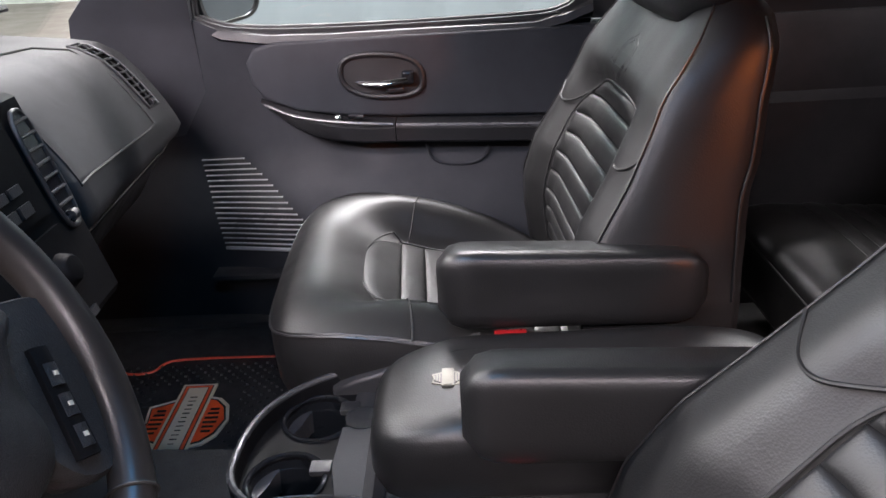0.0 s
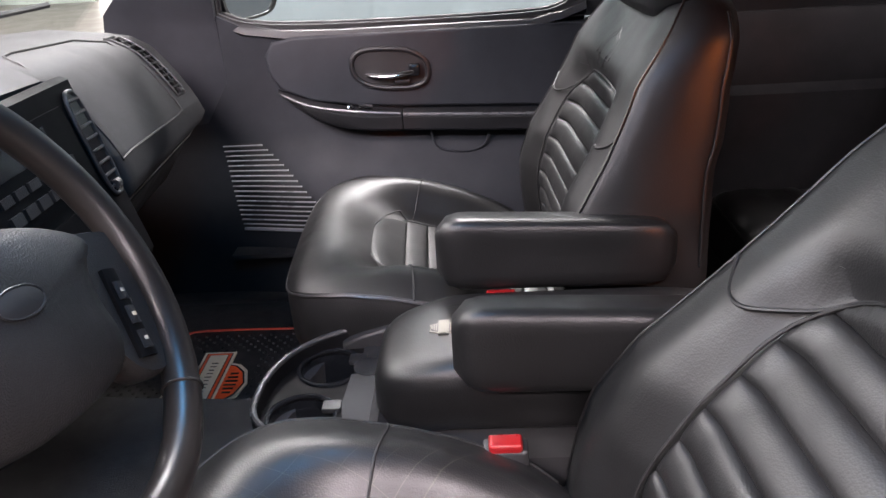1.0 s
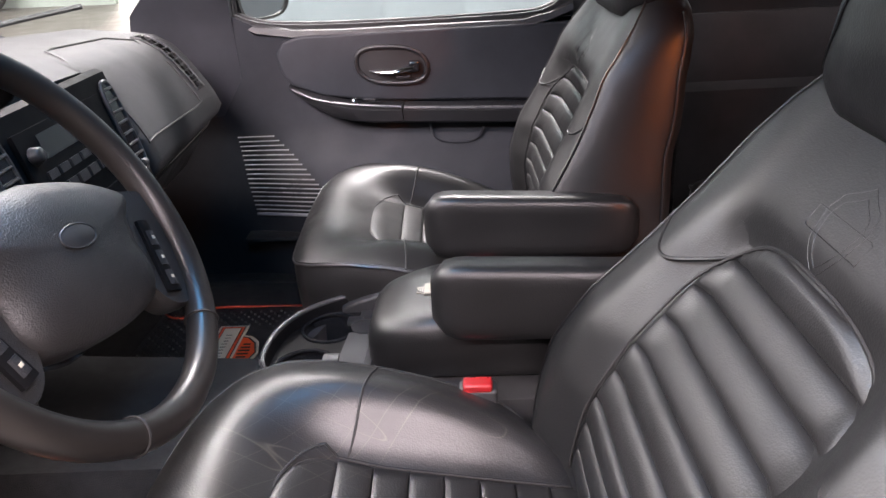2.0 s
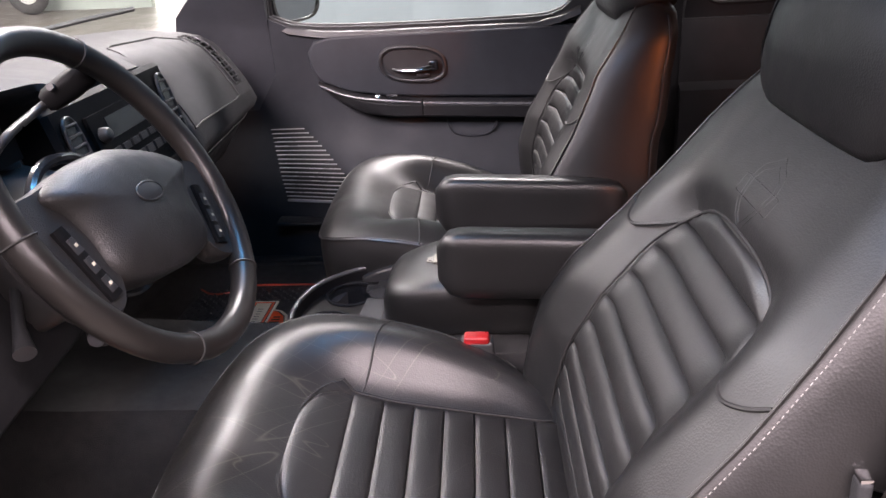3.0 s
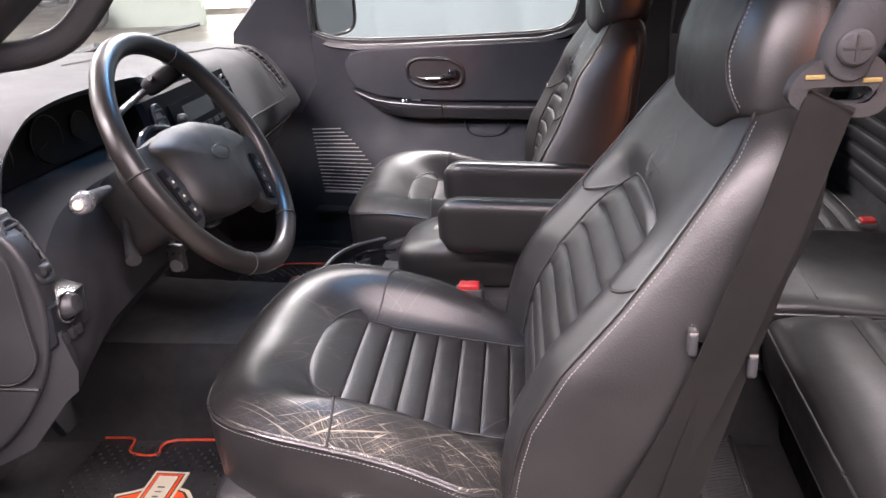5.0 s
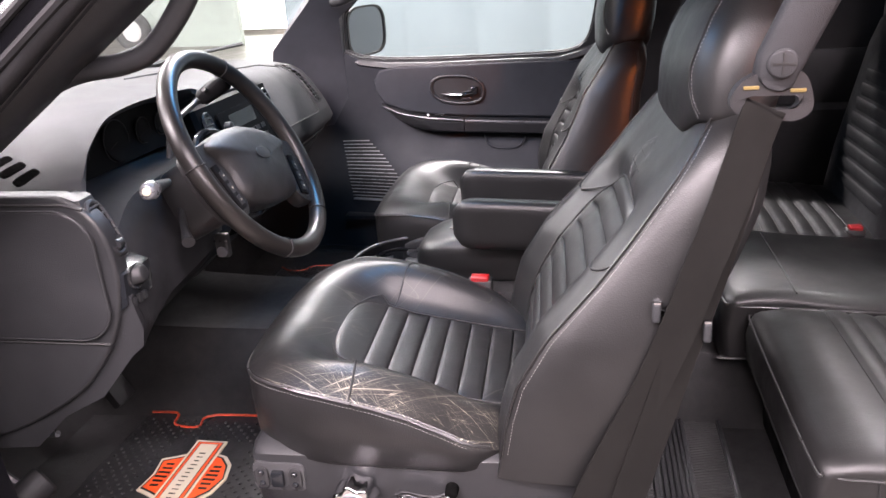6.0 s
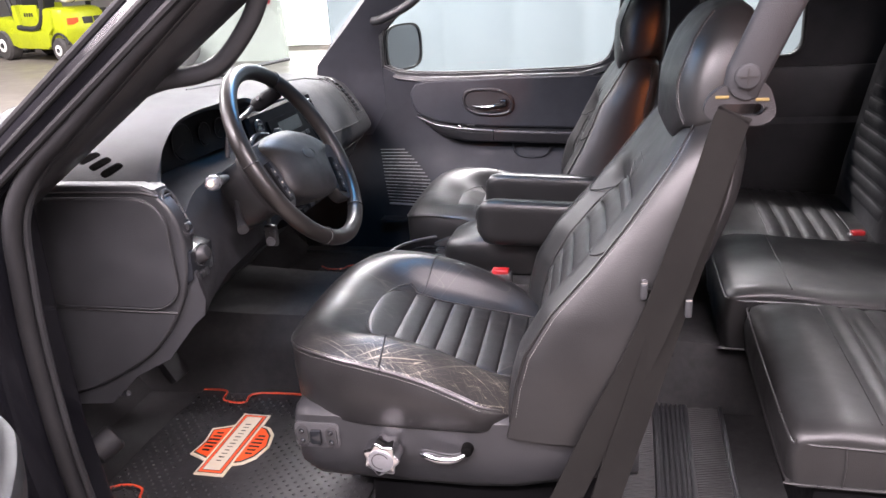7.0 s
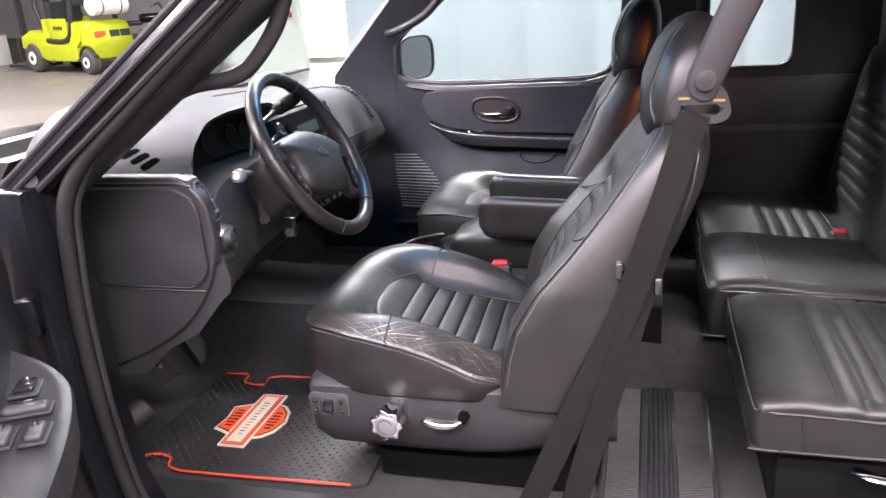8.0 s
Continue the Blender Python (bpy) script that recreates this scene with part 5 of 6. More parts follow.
stack_plate("display", -0.045, 0.070, 0.72, 0.84, GLOSS, radio, 0.010, 0.0012, "dark radio display")
for k in range(6):
    stack_plate("button", -0.060 + 0.027 * k, -0.040 + 0.027 * k, 0.54, 0.59, TRIM, radio, 0.010, 0.004)
    stack_plate("button", -0.060 + 0.027 * k, -0.040 + 0.027 * k, 0.63, 0.67, TRIM, radio, 0.010, 0.003)
part("dial_knob", cyl(stack_at(-0.068, 0.76, 0.010), stack_at(-0.068, 0.76, 0.024), 0.011, 0.009, 18, 0.002), TRIM, radio)
clim = stack_plate("climate_panel", -0.085, 0.125, 0.10, 0.44, DECK, cs, 0.004, 0.006, "black climate panel")
for k in range(3):
    part("dial_knob", cyl(stack_at(-0.050 + 0.070 * k, 0.27, 0.010), stack_at(-0.050 + 0.070 * k, 0.27, 0.026), 0.020, 0.016, 22, 0.003), DECK, clim)
for k in range(5):
    stack_plate("button", -0.070 + 0.040 * k, -0.046 + 0.040 * k, 0.02, 0.06, TRIM, cs, 0.005, 0.004)

# ---- centre console ----
con = thing("centre_console", (0.05, 0.06, 0.60), "black plastic centre console with two cup holders", "console")


def con_edge(g, n=14):
    """Plan outline of the console's nose, drawn in by g, from the far side round to the near side."""
    out = []
    for k in range(-n, n + 1):
        a = math.pi / 2 * k / n
        c, s = math.cos(a), math.sin(a)
        out.append((-0.03 - (0.190 - g) * abs(c), 0.02 - ((0.108 if s > 0 else 0.180) - g) * math.copysign(abs(s) ** 0.8, s)))
    return out


def con_ring(g, z0, slope=0.0):
    pts = con_edge(g)
    return [(0.45, 0.200 - g, z0)] + [(x, y, z0 - slope * max(0.0, -0.06 - x)) for x, y in pts] + [(0.45, -0.088 + g, z0)]


part("body", loft([con_ring(0.02, 0.60), con_ring(0.004, 0.70), con_ring(0.0, 0.802)], caps=True), DECK, con, "", 40)
part("rear_block", box((0.175, 0.052, 0.835), (0.55, 0.276, 0.068), 0.005), TRIM_DARK, con)
nose = con_edge(0.0)
CUPS = ((-0.140, 0.112), (-0.160, 0.006))
for k, (cx, cy) in enumerate(CUPS):
    hole = [(cx + 0.0405 * math.cos(a), cy + 0.0405 * math.sin(a)) for a in [math.atan2(0.06 - cy, -0.10 - cx) + (1 if k == 0 else -1) * 2 * math.pi * q / 40 for q in range(40)]]
    half = [p for p in nose if (p[1] > 0.0601 if k == 0 else p[1] < 0.0599)]
    half = half if k == 1 else half[::-1]
    side = 0.200 if k == 0 else -0.088
    outer = [(-0.085, 0.06), (-0.085, side)] + [p for p in half[::-1] if p[0] < -0.085] + [(-0.2145, 0.06)]
    bm = plate_with_hole(outer, hole, 0.80, 0.866, 80)
    for v in bm.verts:
        v.co = (v.co.x, v.co.z, v.co.y)
    part("cup_deck", bm, DECK, con, "black deck round a cup holder", 40)
rimr = [[(x, y, z + (0.19 * max(0.0, x + 0.13) if y > 0.06 and z > 0.81 else 0.0)) for x, y in con_edge(g)] for g, z in ((0.0, 0.80), (-0.001, 0.878), (0.002, 0.884), (0.006, 0.884), (0.009, 0.866))]
part("nose_wall", loft(rimr, close=False), DECK, con, "raised rim round the cup holders", 50)
part("nose_trim", tube(smooth_path([(0.06, 0.200, 0.9185), (0.0, 0.1985, 0.9105)], 3) + [(x, y, 0.8850 + (0.19 * max(0.0, x + 0.13) if y > 0.06 else 0.0)) for x, y in con_edge(0.003)], 0.0042, 8), SWITCHGREY, con, "satin trim round the console nose")
part("side_rail", prism([(-0.13, 0.873), (-0.10, 0.886), (-0.05, 0.900), (-0.005, 0.907), (0.06, 0.915), (0.30, 0.920), (0.30, 0.80), (-0.13, 0.80)], "y", 0.158, 0.203, 0.006, seg=3), TRIM_DARK, con, "raised side rail of the console", 60)
for cx, cy in CUPS:
    rim = [(cx + 0.0425 * math.cos(a), cy + 0.0425 * math.sin(a), 0.8665) for a in [2 * math.pi * k / 40 for k in range(40)]]
    well = [[(cx + r * math.cos(a), cy + r * math.sin(a), z) for a in [2 * math.pi * k / 40 for k in range(40)]] for r, z in ((0.0410, 0.8662), (0.0395, 0.850), (0.0385, 0.8495), (0.0360, 0.8055), (0.033, 0.8035), (0.004, 0.803))]
    part("cup_well", loft(well, caps=False), GLOSS, con, "gloss black cup holder well", 35)
    cup = part("cup_holder", tube(rim, 0.0034, 8, closed=True), GLOSS, con, "gloss black cup holder rim", 40)
    part("cup_tab", box((cx + 0.010, cy - 0.022, 0.835), (0.030, 0.005, 0.004), 0.001), SILVER, cup)
    for a0, a1, z in ((2.0, 3.6, 0.852), (-0.5, 0.55, 0.846)):
        arc = [a0 + (a1 - a0) * k / 10 for k in range(11)]
        part("cup_step", loft([[(cx + r * math.cos(a), cy + r * math.sin(a), zz) for r, zz in ((0.0395, z), (0.0395 - 0.012 * math.sin(math.pi * k / 10) - 0.001, z - 0.002), (0.0395 - 0.012 * math.sin(math.pi * k / 10) - 0.001, z - 0.03), (0.0375, z - 0.03))] for k, a in enumerate(arc)]), SWITCHGREY, cup, "satin step inside the cup holder", 30)
    part("cup_grip", box((cx + 0.036, cy + 0.016, 0.868), (0.024, 0.020, 0.008), 0.003), TRIM, cup)
part("tray", prism([(-0.108, 0.085), (-0.075, 0.09), (-0.045, 0.06), (-0.05, -0.04), (-0.10, -0.045), (-0.112, 0.02)], "z", 0.866, 0.8735, 0.003), DASH, con, "grey coin tray")
part("tray_finger", cyl((-0.085, 0.10, 0.866), (-0.085, 0.10, 0.8745), 0.022, 0.021, 24), GLOSS, con)
part("tray_finger", cyl((-0.085, -0.050, 0.866), (-0.085, -0.050, 0.8745), 0.022, 0.021, 24), GLOSS, con)
lid = []
for z, g in ((0.872, 0.010), (0.878, 0.003), (0.905, 0.0), (0.932, 0.001), (0.945, 0.005), (0.953, 0.012), (0.9575, 0.022), (0.960, 0.040), (0.961, 0.060)):
    lid.append([(x, y, z - 0.22 * max(0.0, 0.03 - x)) for x, y, z in super_ring(0.165, 0.055, 0.232 - g, 0.100 - g * 0.8, z, 52, 4.6)])
ld = part("lid", loft(lid), LEATHER_DARK, con, "padded black leather console lid", 60)
part("lid_seam", tube([(x, 0.055 - 0.062, 0.9555 - 0.22 * max(0.0, 0.03 - x) - 0.006 * (x < 0.0)) for x in [-0.04 + 0.02 * k for k in range(18)]], 0.0013, 6), SEAM, ld)
part("step", prism([(-0.075, 0.872), (-0.06, 0.885), (-0.05, 0.872)], "y", -0.06, 0.19), TRIM_DARK, con)


def bar_and_shield(cx, cy, z, k, parts, short=False):
    """Plain bar over a shield, flat on a level place; k scales it, parts: (name, material, outline of shield or bar, rise)."""
    sh = [(-0.070, -0.040), (-0.063, -0.001), (-0.063, 0.001), (-0.070, 0.040), (-0.045, 0.050), (-0.02, 0.062), (0.02, 0.066), (0.045, 0.058), (0.064, 0.036), (0.074, 0.0), (0.064, -0.036), (0.045, -0.058), (0.02, -0.066), (-0.02, -0.062), (-0.045, -0.050)]
    ba = [(-0.026, -0.104), (0.026, -0.104), (0.026, 0.104), (-0.026, 0.104)]
    for name, mat, which, g, z0, z1, par in parts:
        o = sh if which == "shield" else ba
        poly = [(cx + k * (x - g * math.copysign(1, x) * (abs(x) > 0.001)), cy + k * (y - g * math.copysign(1, y) * (abs(y) > 0.001))) for x, y in o]
        if short:
            poly = [(x, cy + (y - cy) * (0.62 if which == "bar" else 0.8)) for x, y in poly]
        part(name, prism(poly, "z", z + z0, z + z1), mat, par)


bd = thing("console_badge", (0.018, 0.062, 0.955), "small pewter badge, a bar across a shield, on the console lid", "badge")
bar_and_shield(0.020, 0.054, 0.9460, 0.25, [("shield", PEWTER, "shield", 0.0, 0.0, 0.0105, bd), ("shield_field", TRIM_DARK, "shield", 0.010, 0.003, 0.0108, bd), ("bar", PEWTER, "bar", 0.0, 0.003, 0.0125, bd), ("bar_field", PEWTER, "bar", 0.008, 0.004, 0.0132, bd)], True)
for sx in (-1, 1):
    for k in range(3):
        part("mark", box((0.020 + sx * (0.0088 + 0.0028 * k), 0.054, 0.9567), (0.0014, 0.016 - 0.004 * k, 0.002)), PEWTER, bd)

# ---- seat controls, buckles and belts ----
def ctl(name, bm, mat, parent, label="", smooth=40):
    """A control on the outer side of the driver seat's base."""
    bmesh.ops.translate(bm, verts=bm.verts, vec=(-0.012, 0.033, -0.017))
    return part(name, bm, mat, parent, label, smooth)


ctrl = ctl("switch_panel", prism(rounded(-0.178, 0.798, -0.098, 0.846, 0.010), "y", -0.640, -0.630, 0.003), SWITCHGREY, dseat, "satin grey power seat switch panel")
for x in (-0.163, -0.112):
    ctl("rocker", prism(rounded(x - 0.010, 0.804, x + 0.010, 0.840, 0.009), "y", -0.6435, -0.636, 0.002), TRIM_DARK, ctrl)
    for z in (0.813, 0.831):
        ctl("rocker_dot", cyl((x, -0.640, z), (x, -0.6475, z), 0.0055, 0.004, 12, 0.001), GLOSS, ctrl)
ctl("square_switch", box((-0.138, -0.6435, 0.822), (0.019, 0.010, 0.026), 0.004), GLOSS, ctrl)
star = []
for k in range(64):
    a = 2 * math.pi * k / 64
    r = 0.0285 + 0.0030 * math.cos(7 * a)
    star.append((-0.018 + r * math.cos(a), 0.806 + r * math.sin(a)))
kn = ctl("lumbar_knob", prism(star, "y", -0.672, -0.636, 0.004, seg=3), CHROME, dseat, "fluted chrome lumbar knob", 50)
ctl("knob_cap", cyl((-0.018, -0.670, 0.806), (-0.018, -0.6745, 0.806), 0.0215, 0.0205, 28, 0.001), SILVER, kn, "satin face of the knob")
ctl("knob_mark", tube([(-0.018 + 0.014 * math.cos(a), -0.6746, 0.806 + 0.014 * math.sin(a)) for a in [0.5 + 4.4 * k / 16 for k in range(17)]], 0.0008, 5), SEAM, kn)
lv = smooth_path([(0.044, -0.648, 0.8145), (0.058, -0.657, 0.8150), (0.080, -0.659, 0.8115), (0.100, -0.653, 0.8095), (0.116, -0.642, 0.8135)], 5)
lever = ctl("recliner_lever", tube(lv, [0.0035 + 0.0085 * math.sin(math.pi * min(1, (k + 2) / (len(lv) + 4)) ** 0.8) for k in range(len(lv))], 14, flat=0.7), CHROME, dseat, "polished chrome recliner lever")
# solid stub coloured black for the shade of the lever's slot
ctl("lever_slot_shade", cyl((0.118, -0.650, 0.818), (0.118, -0.630, 0.818), 0.009, 0.010, 18, 0.002), HOLE_SHADE, lever, "black stub standing in for the shaded slot behind the lever")


def buckle(x, y, z, wide=0.040, wire=False, name="seat_belt_buckle"):
    b = thing(name, (x, y, z - 0.12), "black seat belt buckle with a red release button", "buckle", "buckles")
    part("housing", box((x, y, z - 0.035), (wide + 0.012, 0.026, 0.075), 0.006, 3), TRIM_DARK, b)
    part("button", box((x, y - 0.002, z + 0.004), (wide, 0.021, 0.012), 0.004, 3), RED, b, "red release button")
    part("stalk", box((x + 0.008, y, z - 0.11), (0.022, 0.008, 0.10), 0.002), TRIM_DARK, b)
    if wire:
        part("wire", tube(smooth_path([(x + 0.026, y - 0.012, z - 0.02), (x + 0.034, y - 0.016, z - 0.045), (x + 0.02, y - 0.018, z - 0.062), (x - 0.02, y - 0.018, z - 0.060)], 5), 0.0014, 6), SILVER, b)
    return b


buckle(0.086, -0.108, 0.905, 0.036, True)
buckle(0.095, 0.148, 0.943)
buckle(0.895, 0.317, 0.856, 0.030)


def ribbon(path, width_dir, w, th=0.0016):
    """A strap along a path; width_dir gives its breadth at each point."""
    rings = []
    path = [Vector(p) for p in path]
    for i, p in enumerate(path):
        d = (path[min(i + 1, len(path) - 1)] - path[max(i - 1, 0)]).normalized()
        wd = Vector(width_dir)
        wd = (wd - d * wd.dot(d)).normalized()
        n = d.cross(wd).normalized()
        rings.append([p - wd * w / 2 - n * th, p + wd * w / 2 - n * th, p + wd * w / 2 + n * th, p - wd * w / 2 + n * th])
    return loft(rings)


belt = thing("seat_belt", (0.40, -0.62, 0.64), "black seat belt hanging from its pillar guide beside the driver seat", "seat belt")
part("webbing", ribbon(smooth_path([(0.477, -0.601, 1.327), (0.470, -0.606, 1.310), (0.443, -0.614, 1.215), (0.421, -0.619, 1.148), (0.397, -0.622, 1.07), (0.366, -0.625, 0.985), (0.318, -0.634, 0.88), (0.262, -0.648, 0.75), (0.228, -0.660, 0.67), (0.212, -0.668, 0.632)], 6), (1, 0.05, 0), 0.0435), WEBBING, belt, "dark woven shoulder webbing")
part("webbing", ribbon(smooth_path([(0.462, -0.604, 1.27), (0.446, -0.608, 1.20), (0.426, -0.612, 1.12), (0.400, -0.618, 1.03), (0.372, -0.628, 0.93), (0.322, -0.652, 0.76), (0.292, -0.676, 0.632)], 6), (1, 0.25, 0), 0.044), WEBBING, belt, "dark woven lap webbing behind")
arm = [Vector((0.487, -0.598, 1.372)), Vector((0.520, -0.603, 1.452)), Vector((0.575, -0.610, 1.575)), Vector((0.62, -0.615, 1.67))]
rr = []
for i, p in enumerate([Vector((0.4795, -0.596, 1.3455)), Vector((0.4805, -0.597, 1.348)), Vector((0.483, -0.597, 1.354))] + arm):
    w = (0.011, 0.017, 0.0225, 0.0240, 0.0245, 0.025, 0.025)[i]
    wd, n = Vector((0.925, 0, -0.38)), Vector((0, -1, 0))
    rr.append([p - wd * w - n * 0.006, p - wd * w + n * 0.004, p - wd * (w - 0.006) + n * 0.011, p + wd * (w - 0.006) + n * 0.011, p + wd * w + n * 0.004, p + wd * w - n * 0.006])
up = part("upper_arm", loft(rr), DASH, belt, "grey plastic cover of the belt hanger", 50)
part("bolt_cap", cyl((0.488, -0.600, 1.372), (0.488, -0.6135, 1.372), 0.0165, 0.0155, 26, 0.002), DASH, up, "round bolt cap with a cross slot")
part("cross_slot", box((0.488, -0.6136, 1.372), (0.022, 0.0015, 0.0022)), SEAM, up)
part("cross_slot", box((0.488, -0.6136, 1.372), (0.0022, 0.0016, 0.022)), SEAM, up)
go = smooth_path([(0.452, 0, 1.316), (0.480, 0, 1.312), (0.508, 0, 1.311), (0.523, 0, 1.322), (0.521, 0, 1.342), (0.510, 0, 1.362), (0.480, 0, 1.366), (0.456, 0, 1.357), (0.443, 0, 1.344), (0.440, 0, 1.328), (0.452, 0, 1.316)], 4)[:-1]
gd = plate_with_hole([(p.x, p.z) for p in go], rounded(0.455, 1.323, 0.509, 1.338, 0.0065), -0.604, -0.588)
bmesh.ops.bevel(gd, geom=[e for e in gd.edges if len(e.link_faces) == 2 and e.calc_face_angle() > 0.8], offset=0.003, segments=2, affect="EDGES")
part("belt_guide", gd, TRIM, belt, "dark plastic-coated belt guide", 60)
for x, z in ((0.460, 1.347), (0.507, 1.343)):
    part("tab", box((x, -0.604, z), (0.016, 0.003, 0.004), 0.001), surface("brass_tab", (0.26, 0.20, 0.08), 0.45, 0.6) if x < 0.48 else bpy.data.materials["brass_tab"], belt, "small brass coloured tab")
gs = thing("belt_clip", (0.40, -0.64, 1.06), "bright wire belt clip on the side of the driver seat", "clip")
for x, z in ((0.372, 1.096), (0.431, 1.072)):
    part("end", box((x, -0.612, z - 0.010), (0.010, 0.014, 0.026), 0.004, 3), DASH, gs)
    part("tip", box((x, -0.612, z + 0.004), (0.009, 0.012, 0.004), 0.0015), CHROME, gs)
part("bar", tube([(0.374, -0.606, 1.085), (0.429, -0.606, 1.066)], 0.004, 8), CHROME, gs)

# ---- embossed marks on the seat backs ----
for P, s in ((DP, dseat), (PP, pseat)):
    shield = [(0.0, 0.034), (0.010, 0.028), (0.024, 0.022), (0.030, 0.009), (0.024, -0.010), (0.012, -0.026), (0.0, -0.036), (-0.012, -0.026), (-0.024, -0.010), (-0.030, 0.009), (-0.024, 0.022), (-0.010, 0.028)]
    bar = [(-0.040, -0.008), (0.040, -0.008), (0.040, 0.008), (-0.040, 0.008)]
    for o in (shield, [(x * 0.78, z * 0.78) for x, z in shield], bar):
        loop = resample([(u, 0, 1.206 + z) for u, z in o], 40)
        part("embossing", tube([P(back_x(p.z, p.x) + 0.0004, p.x, p.z) for p in loop], 0.0006, 6, closed=True), LEATHER, s)

# ---- floor mats ----
def mat(name, cx, cy, sx, label):
    """A moulded rubber foot mat with an orange edge and a plain bar-and-shield mark; sx mirrors it."""
    m = thing(name, (cx, cy, 0.602), label, "floor mat", "front floor mats")
    o = [(-0.20, 0.205), (-0.14, 0.205), (-0.125, 0.165), (-0.07, 0.160), (-0.05, 0.205), (0.20, 0.21), (0.32, 0.19), (0.33, -0.18), (0.30, -0.195), (0.0, -0.205), (-0.10, -0.20), (-0.125, -0.165), (-0.17, -0.160), (-0.205, -0.185), (-0.21, 0.0)]
    poly = [(cx + x, cy + sx * y) for x, y in o]
    part("mat", prism(poly, "z", 0.601, 0.610, 0.002), MAT, m, "black moulded rubber")
    part("edge_far", tube(smooth_path([(x, y, 0.611) for x, y in poly[0:6]], 5), 0.0026, 6), ORANGE_EDGE, m, "orange edge line")
    part("edge_near", tube(smooth_path([(x, y, 0.611) for x, y in poly[8:14]], 5), 0.0028, 6), ORANGE_EDGE, m, "orange edge line")
    bx, by = cx - 0.012, cy
    bar_and_shield(bx, by, 0.610, 1.0, [("shield_rim", CREAM, "shield", -0.007, 0.0, 0.0030, m), ("shield_line", SEAM, "shield", -0.002, 0.001, 0.0036, m), ("shield", ORANGE, "shield", 0.001, 0.001, 0.0042, m), ("bar_rim", CREAM, "bar", -0.006, 0.001, 0.0048, m), ("bar_line", SEAM, "bar", -0.001, 0.001, 0.0053, m), ("bar_edge", ORANGE, "bar", 0.001, 0.001, 0.0058, m), ("bar_field_line", SEAM, "bar", 0.0065, 0.001, 0.0062, m), ("bar", CREAM, "bar", 0.008, 0.001, 0.0066, m)])
    for g in (-1, 1):
        for k in range(6):
            part("mark", box((bx + g * 0.049, by - 0.032 + 0.0125 * k, 0.6145), (0.026 - 0.004 * abs(k - 2.5), 0.005, 0.0014)), SEAM, m)
    for k in range(12):
        part("mark", box((bx, by - 0.066 + 0.012 * k, 0.6168), (0.013 if k % 3 else 0.010, 0.0024 if k % 2 else 0.0016, 0.0012)), SWITCHGREY, m)
    # raised nubs in rows, too many to count
    bm = bmesh.new()
    for i in range(44):
        for j in range(32):
            x, y = cx - 0.195 + 0.0118 * i, cy - 0.185 + 0.0118 * j
            if abs(x - bx) < 0.085 and abs(y - by) < 0.115 or (i + j) % 2:
                continue
            bmesh.ops.create_cone(bm, cap_ends=True, segments=5, radius1=0.0042, radius2=0.0025, depth=0.003, matrix=Matrix.Translation((x, y, 0.6112)))
    nb = part("tread_relief", bm, MAT, m, "", 0)
    nb["kind"] = "stuff"
    return m


MAT = surface("mat_rubber", (0.020, 0.020, 0.021), 0.52, grain=200, bump=0.3, vary=0.3, scale=9)
mat("floor_mat", -0.440, -0.385, 1, "black rubber driver mat with orange edging and a bar-and-shield mark")
mat("floor_mat", -0.455, 0.455, -1, "black rubber passenger mat with orange edging and a bar-and-shield mark")
rm = thing("rear_floor_mat", (0.44, -0.15, 0.60), "ribbed black rubber mat on the rear cab floor", "floor mat")
part("mat", box((0.441, -0.145, 0.604), (0.222, 0.83, 0.008), 0.003), MAT, rm)
for k in range(6):
    part("centre_rib", box((0.418 + 0.0096 * k, -0.145, 0.6105), (0.0055, 0.81, 0.006), 0.001), TRIM, rm)
for x in (0.338, 0.412, 0.474, 0.546):
    part("edge_rib", box((x, -0.145, 0.6105), (0.007, 0.82, 0.006), 0.001), TRIM, rm)
bm = bmesh.new()
for x0, x1 in ((0.346, 0.406), (0.480, 0.540)):
    y = -0.54
    while y < 0.25:
        loft([[(x0, y, 0.607), (x0, y + 0.0035, 0.607), (x0, y + 0.0017, 0.6105)], [(x1, y + 0.016, 0.607), (x1, y + 0.0195, 0.607), (x1, y + 0.0177, 0.6105)]], bm=bm)
        y += 0.0075
part("fine_ribs", bm, MAT, rm, "", 0)["kind"] = "stuff"

# pedals
pd = thing("pedals", (-0.70, -0.40, 0.62), "dark pedals under the dash", "pedals")
part("brake_pedal", box((-0.72, -0.34, 0.84), (0.02, 0.09, 0.06), 0.006, rot=Matrix.Rotation(radians(-35), 4, "Y")), RUBBER, pd)
part("brake_arm", tube([(-0.72, -0.34, 0.84), (-0.76, -0.34, 0.94), (-0.80, -0.34, 1.0)], 0.008, 8), TRIM_DARK, pd)
part("accelerator", box((-0.70, -0.22, 0.72), (0.02, 0.06, 0.13), 0.006, rot=Matrix.Rotation(radians(-30), 4, "Y")), RUBBER, pd)
part("park_pedal", cyl((-0.585, -0.625, 0.740), (-0.562, -0.585, 0.757), 0.026, 0.026, 20, 0.004), RUBBER, pd, "round-faced parking brake pedal")
part("park_arm", tube([(-0.58, -0.60, 0.73), (-0.66, -0.60, 0.80), (-0.72, -0.60, 0.95)], 0.007, 8), TRIM_DARK, pd)
part("hood_release", tube([(-0.50, -0.625, 0.872), (-0.475, -0.632, 0.878)], 0.005, 8), SILVER, pd)

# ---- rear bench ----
# the cushions' leather again, its sheen cut for the shade at the back
LEATHER_SHADED = surface("shaded_black_leather", (0.019, 0.019, 0.020), 0.6, grain=520, bump=0.1, cell=True, spec=0.10)
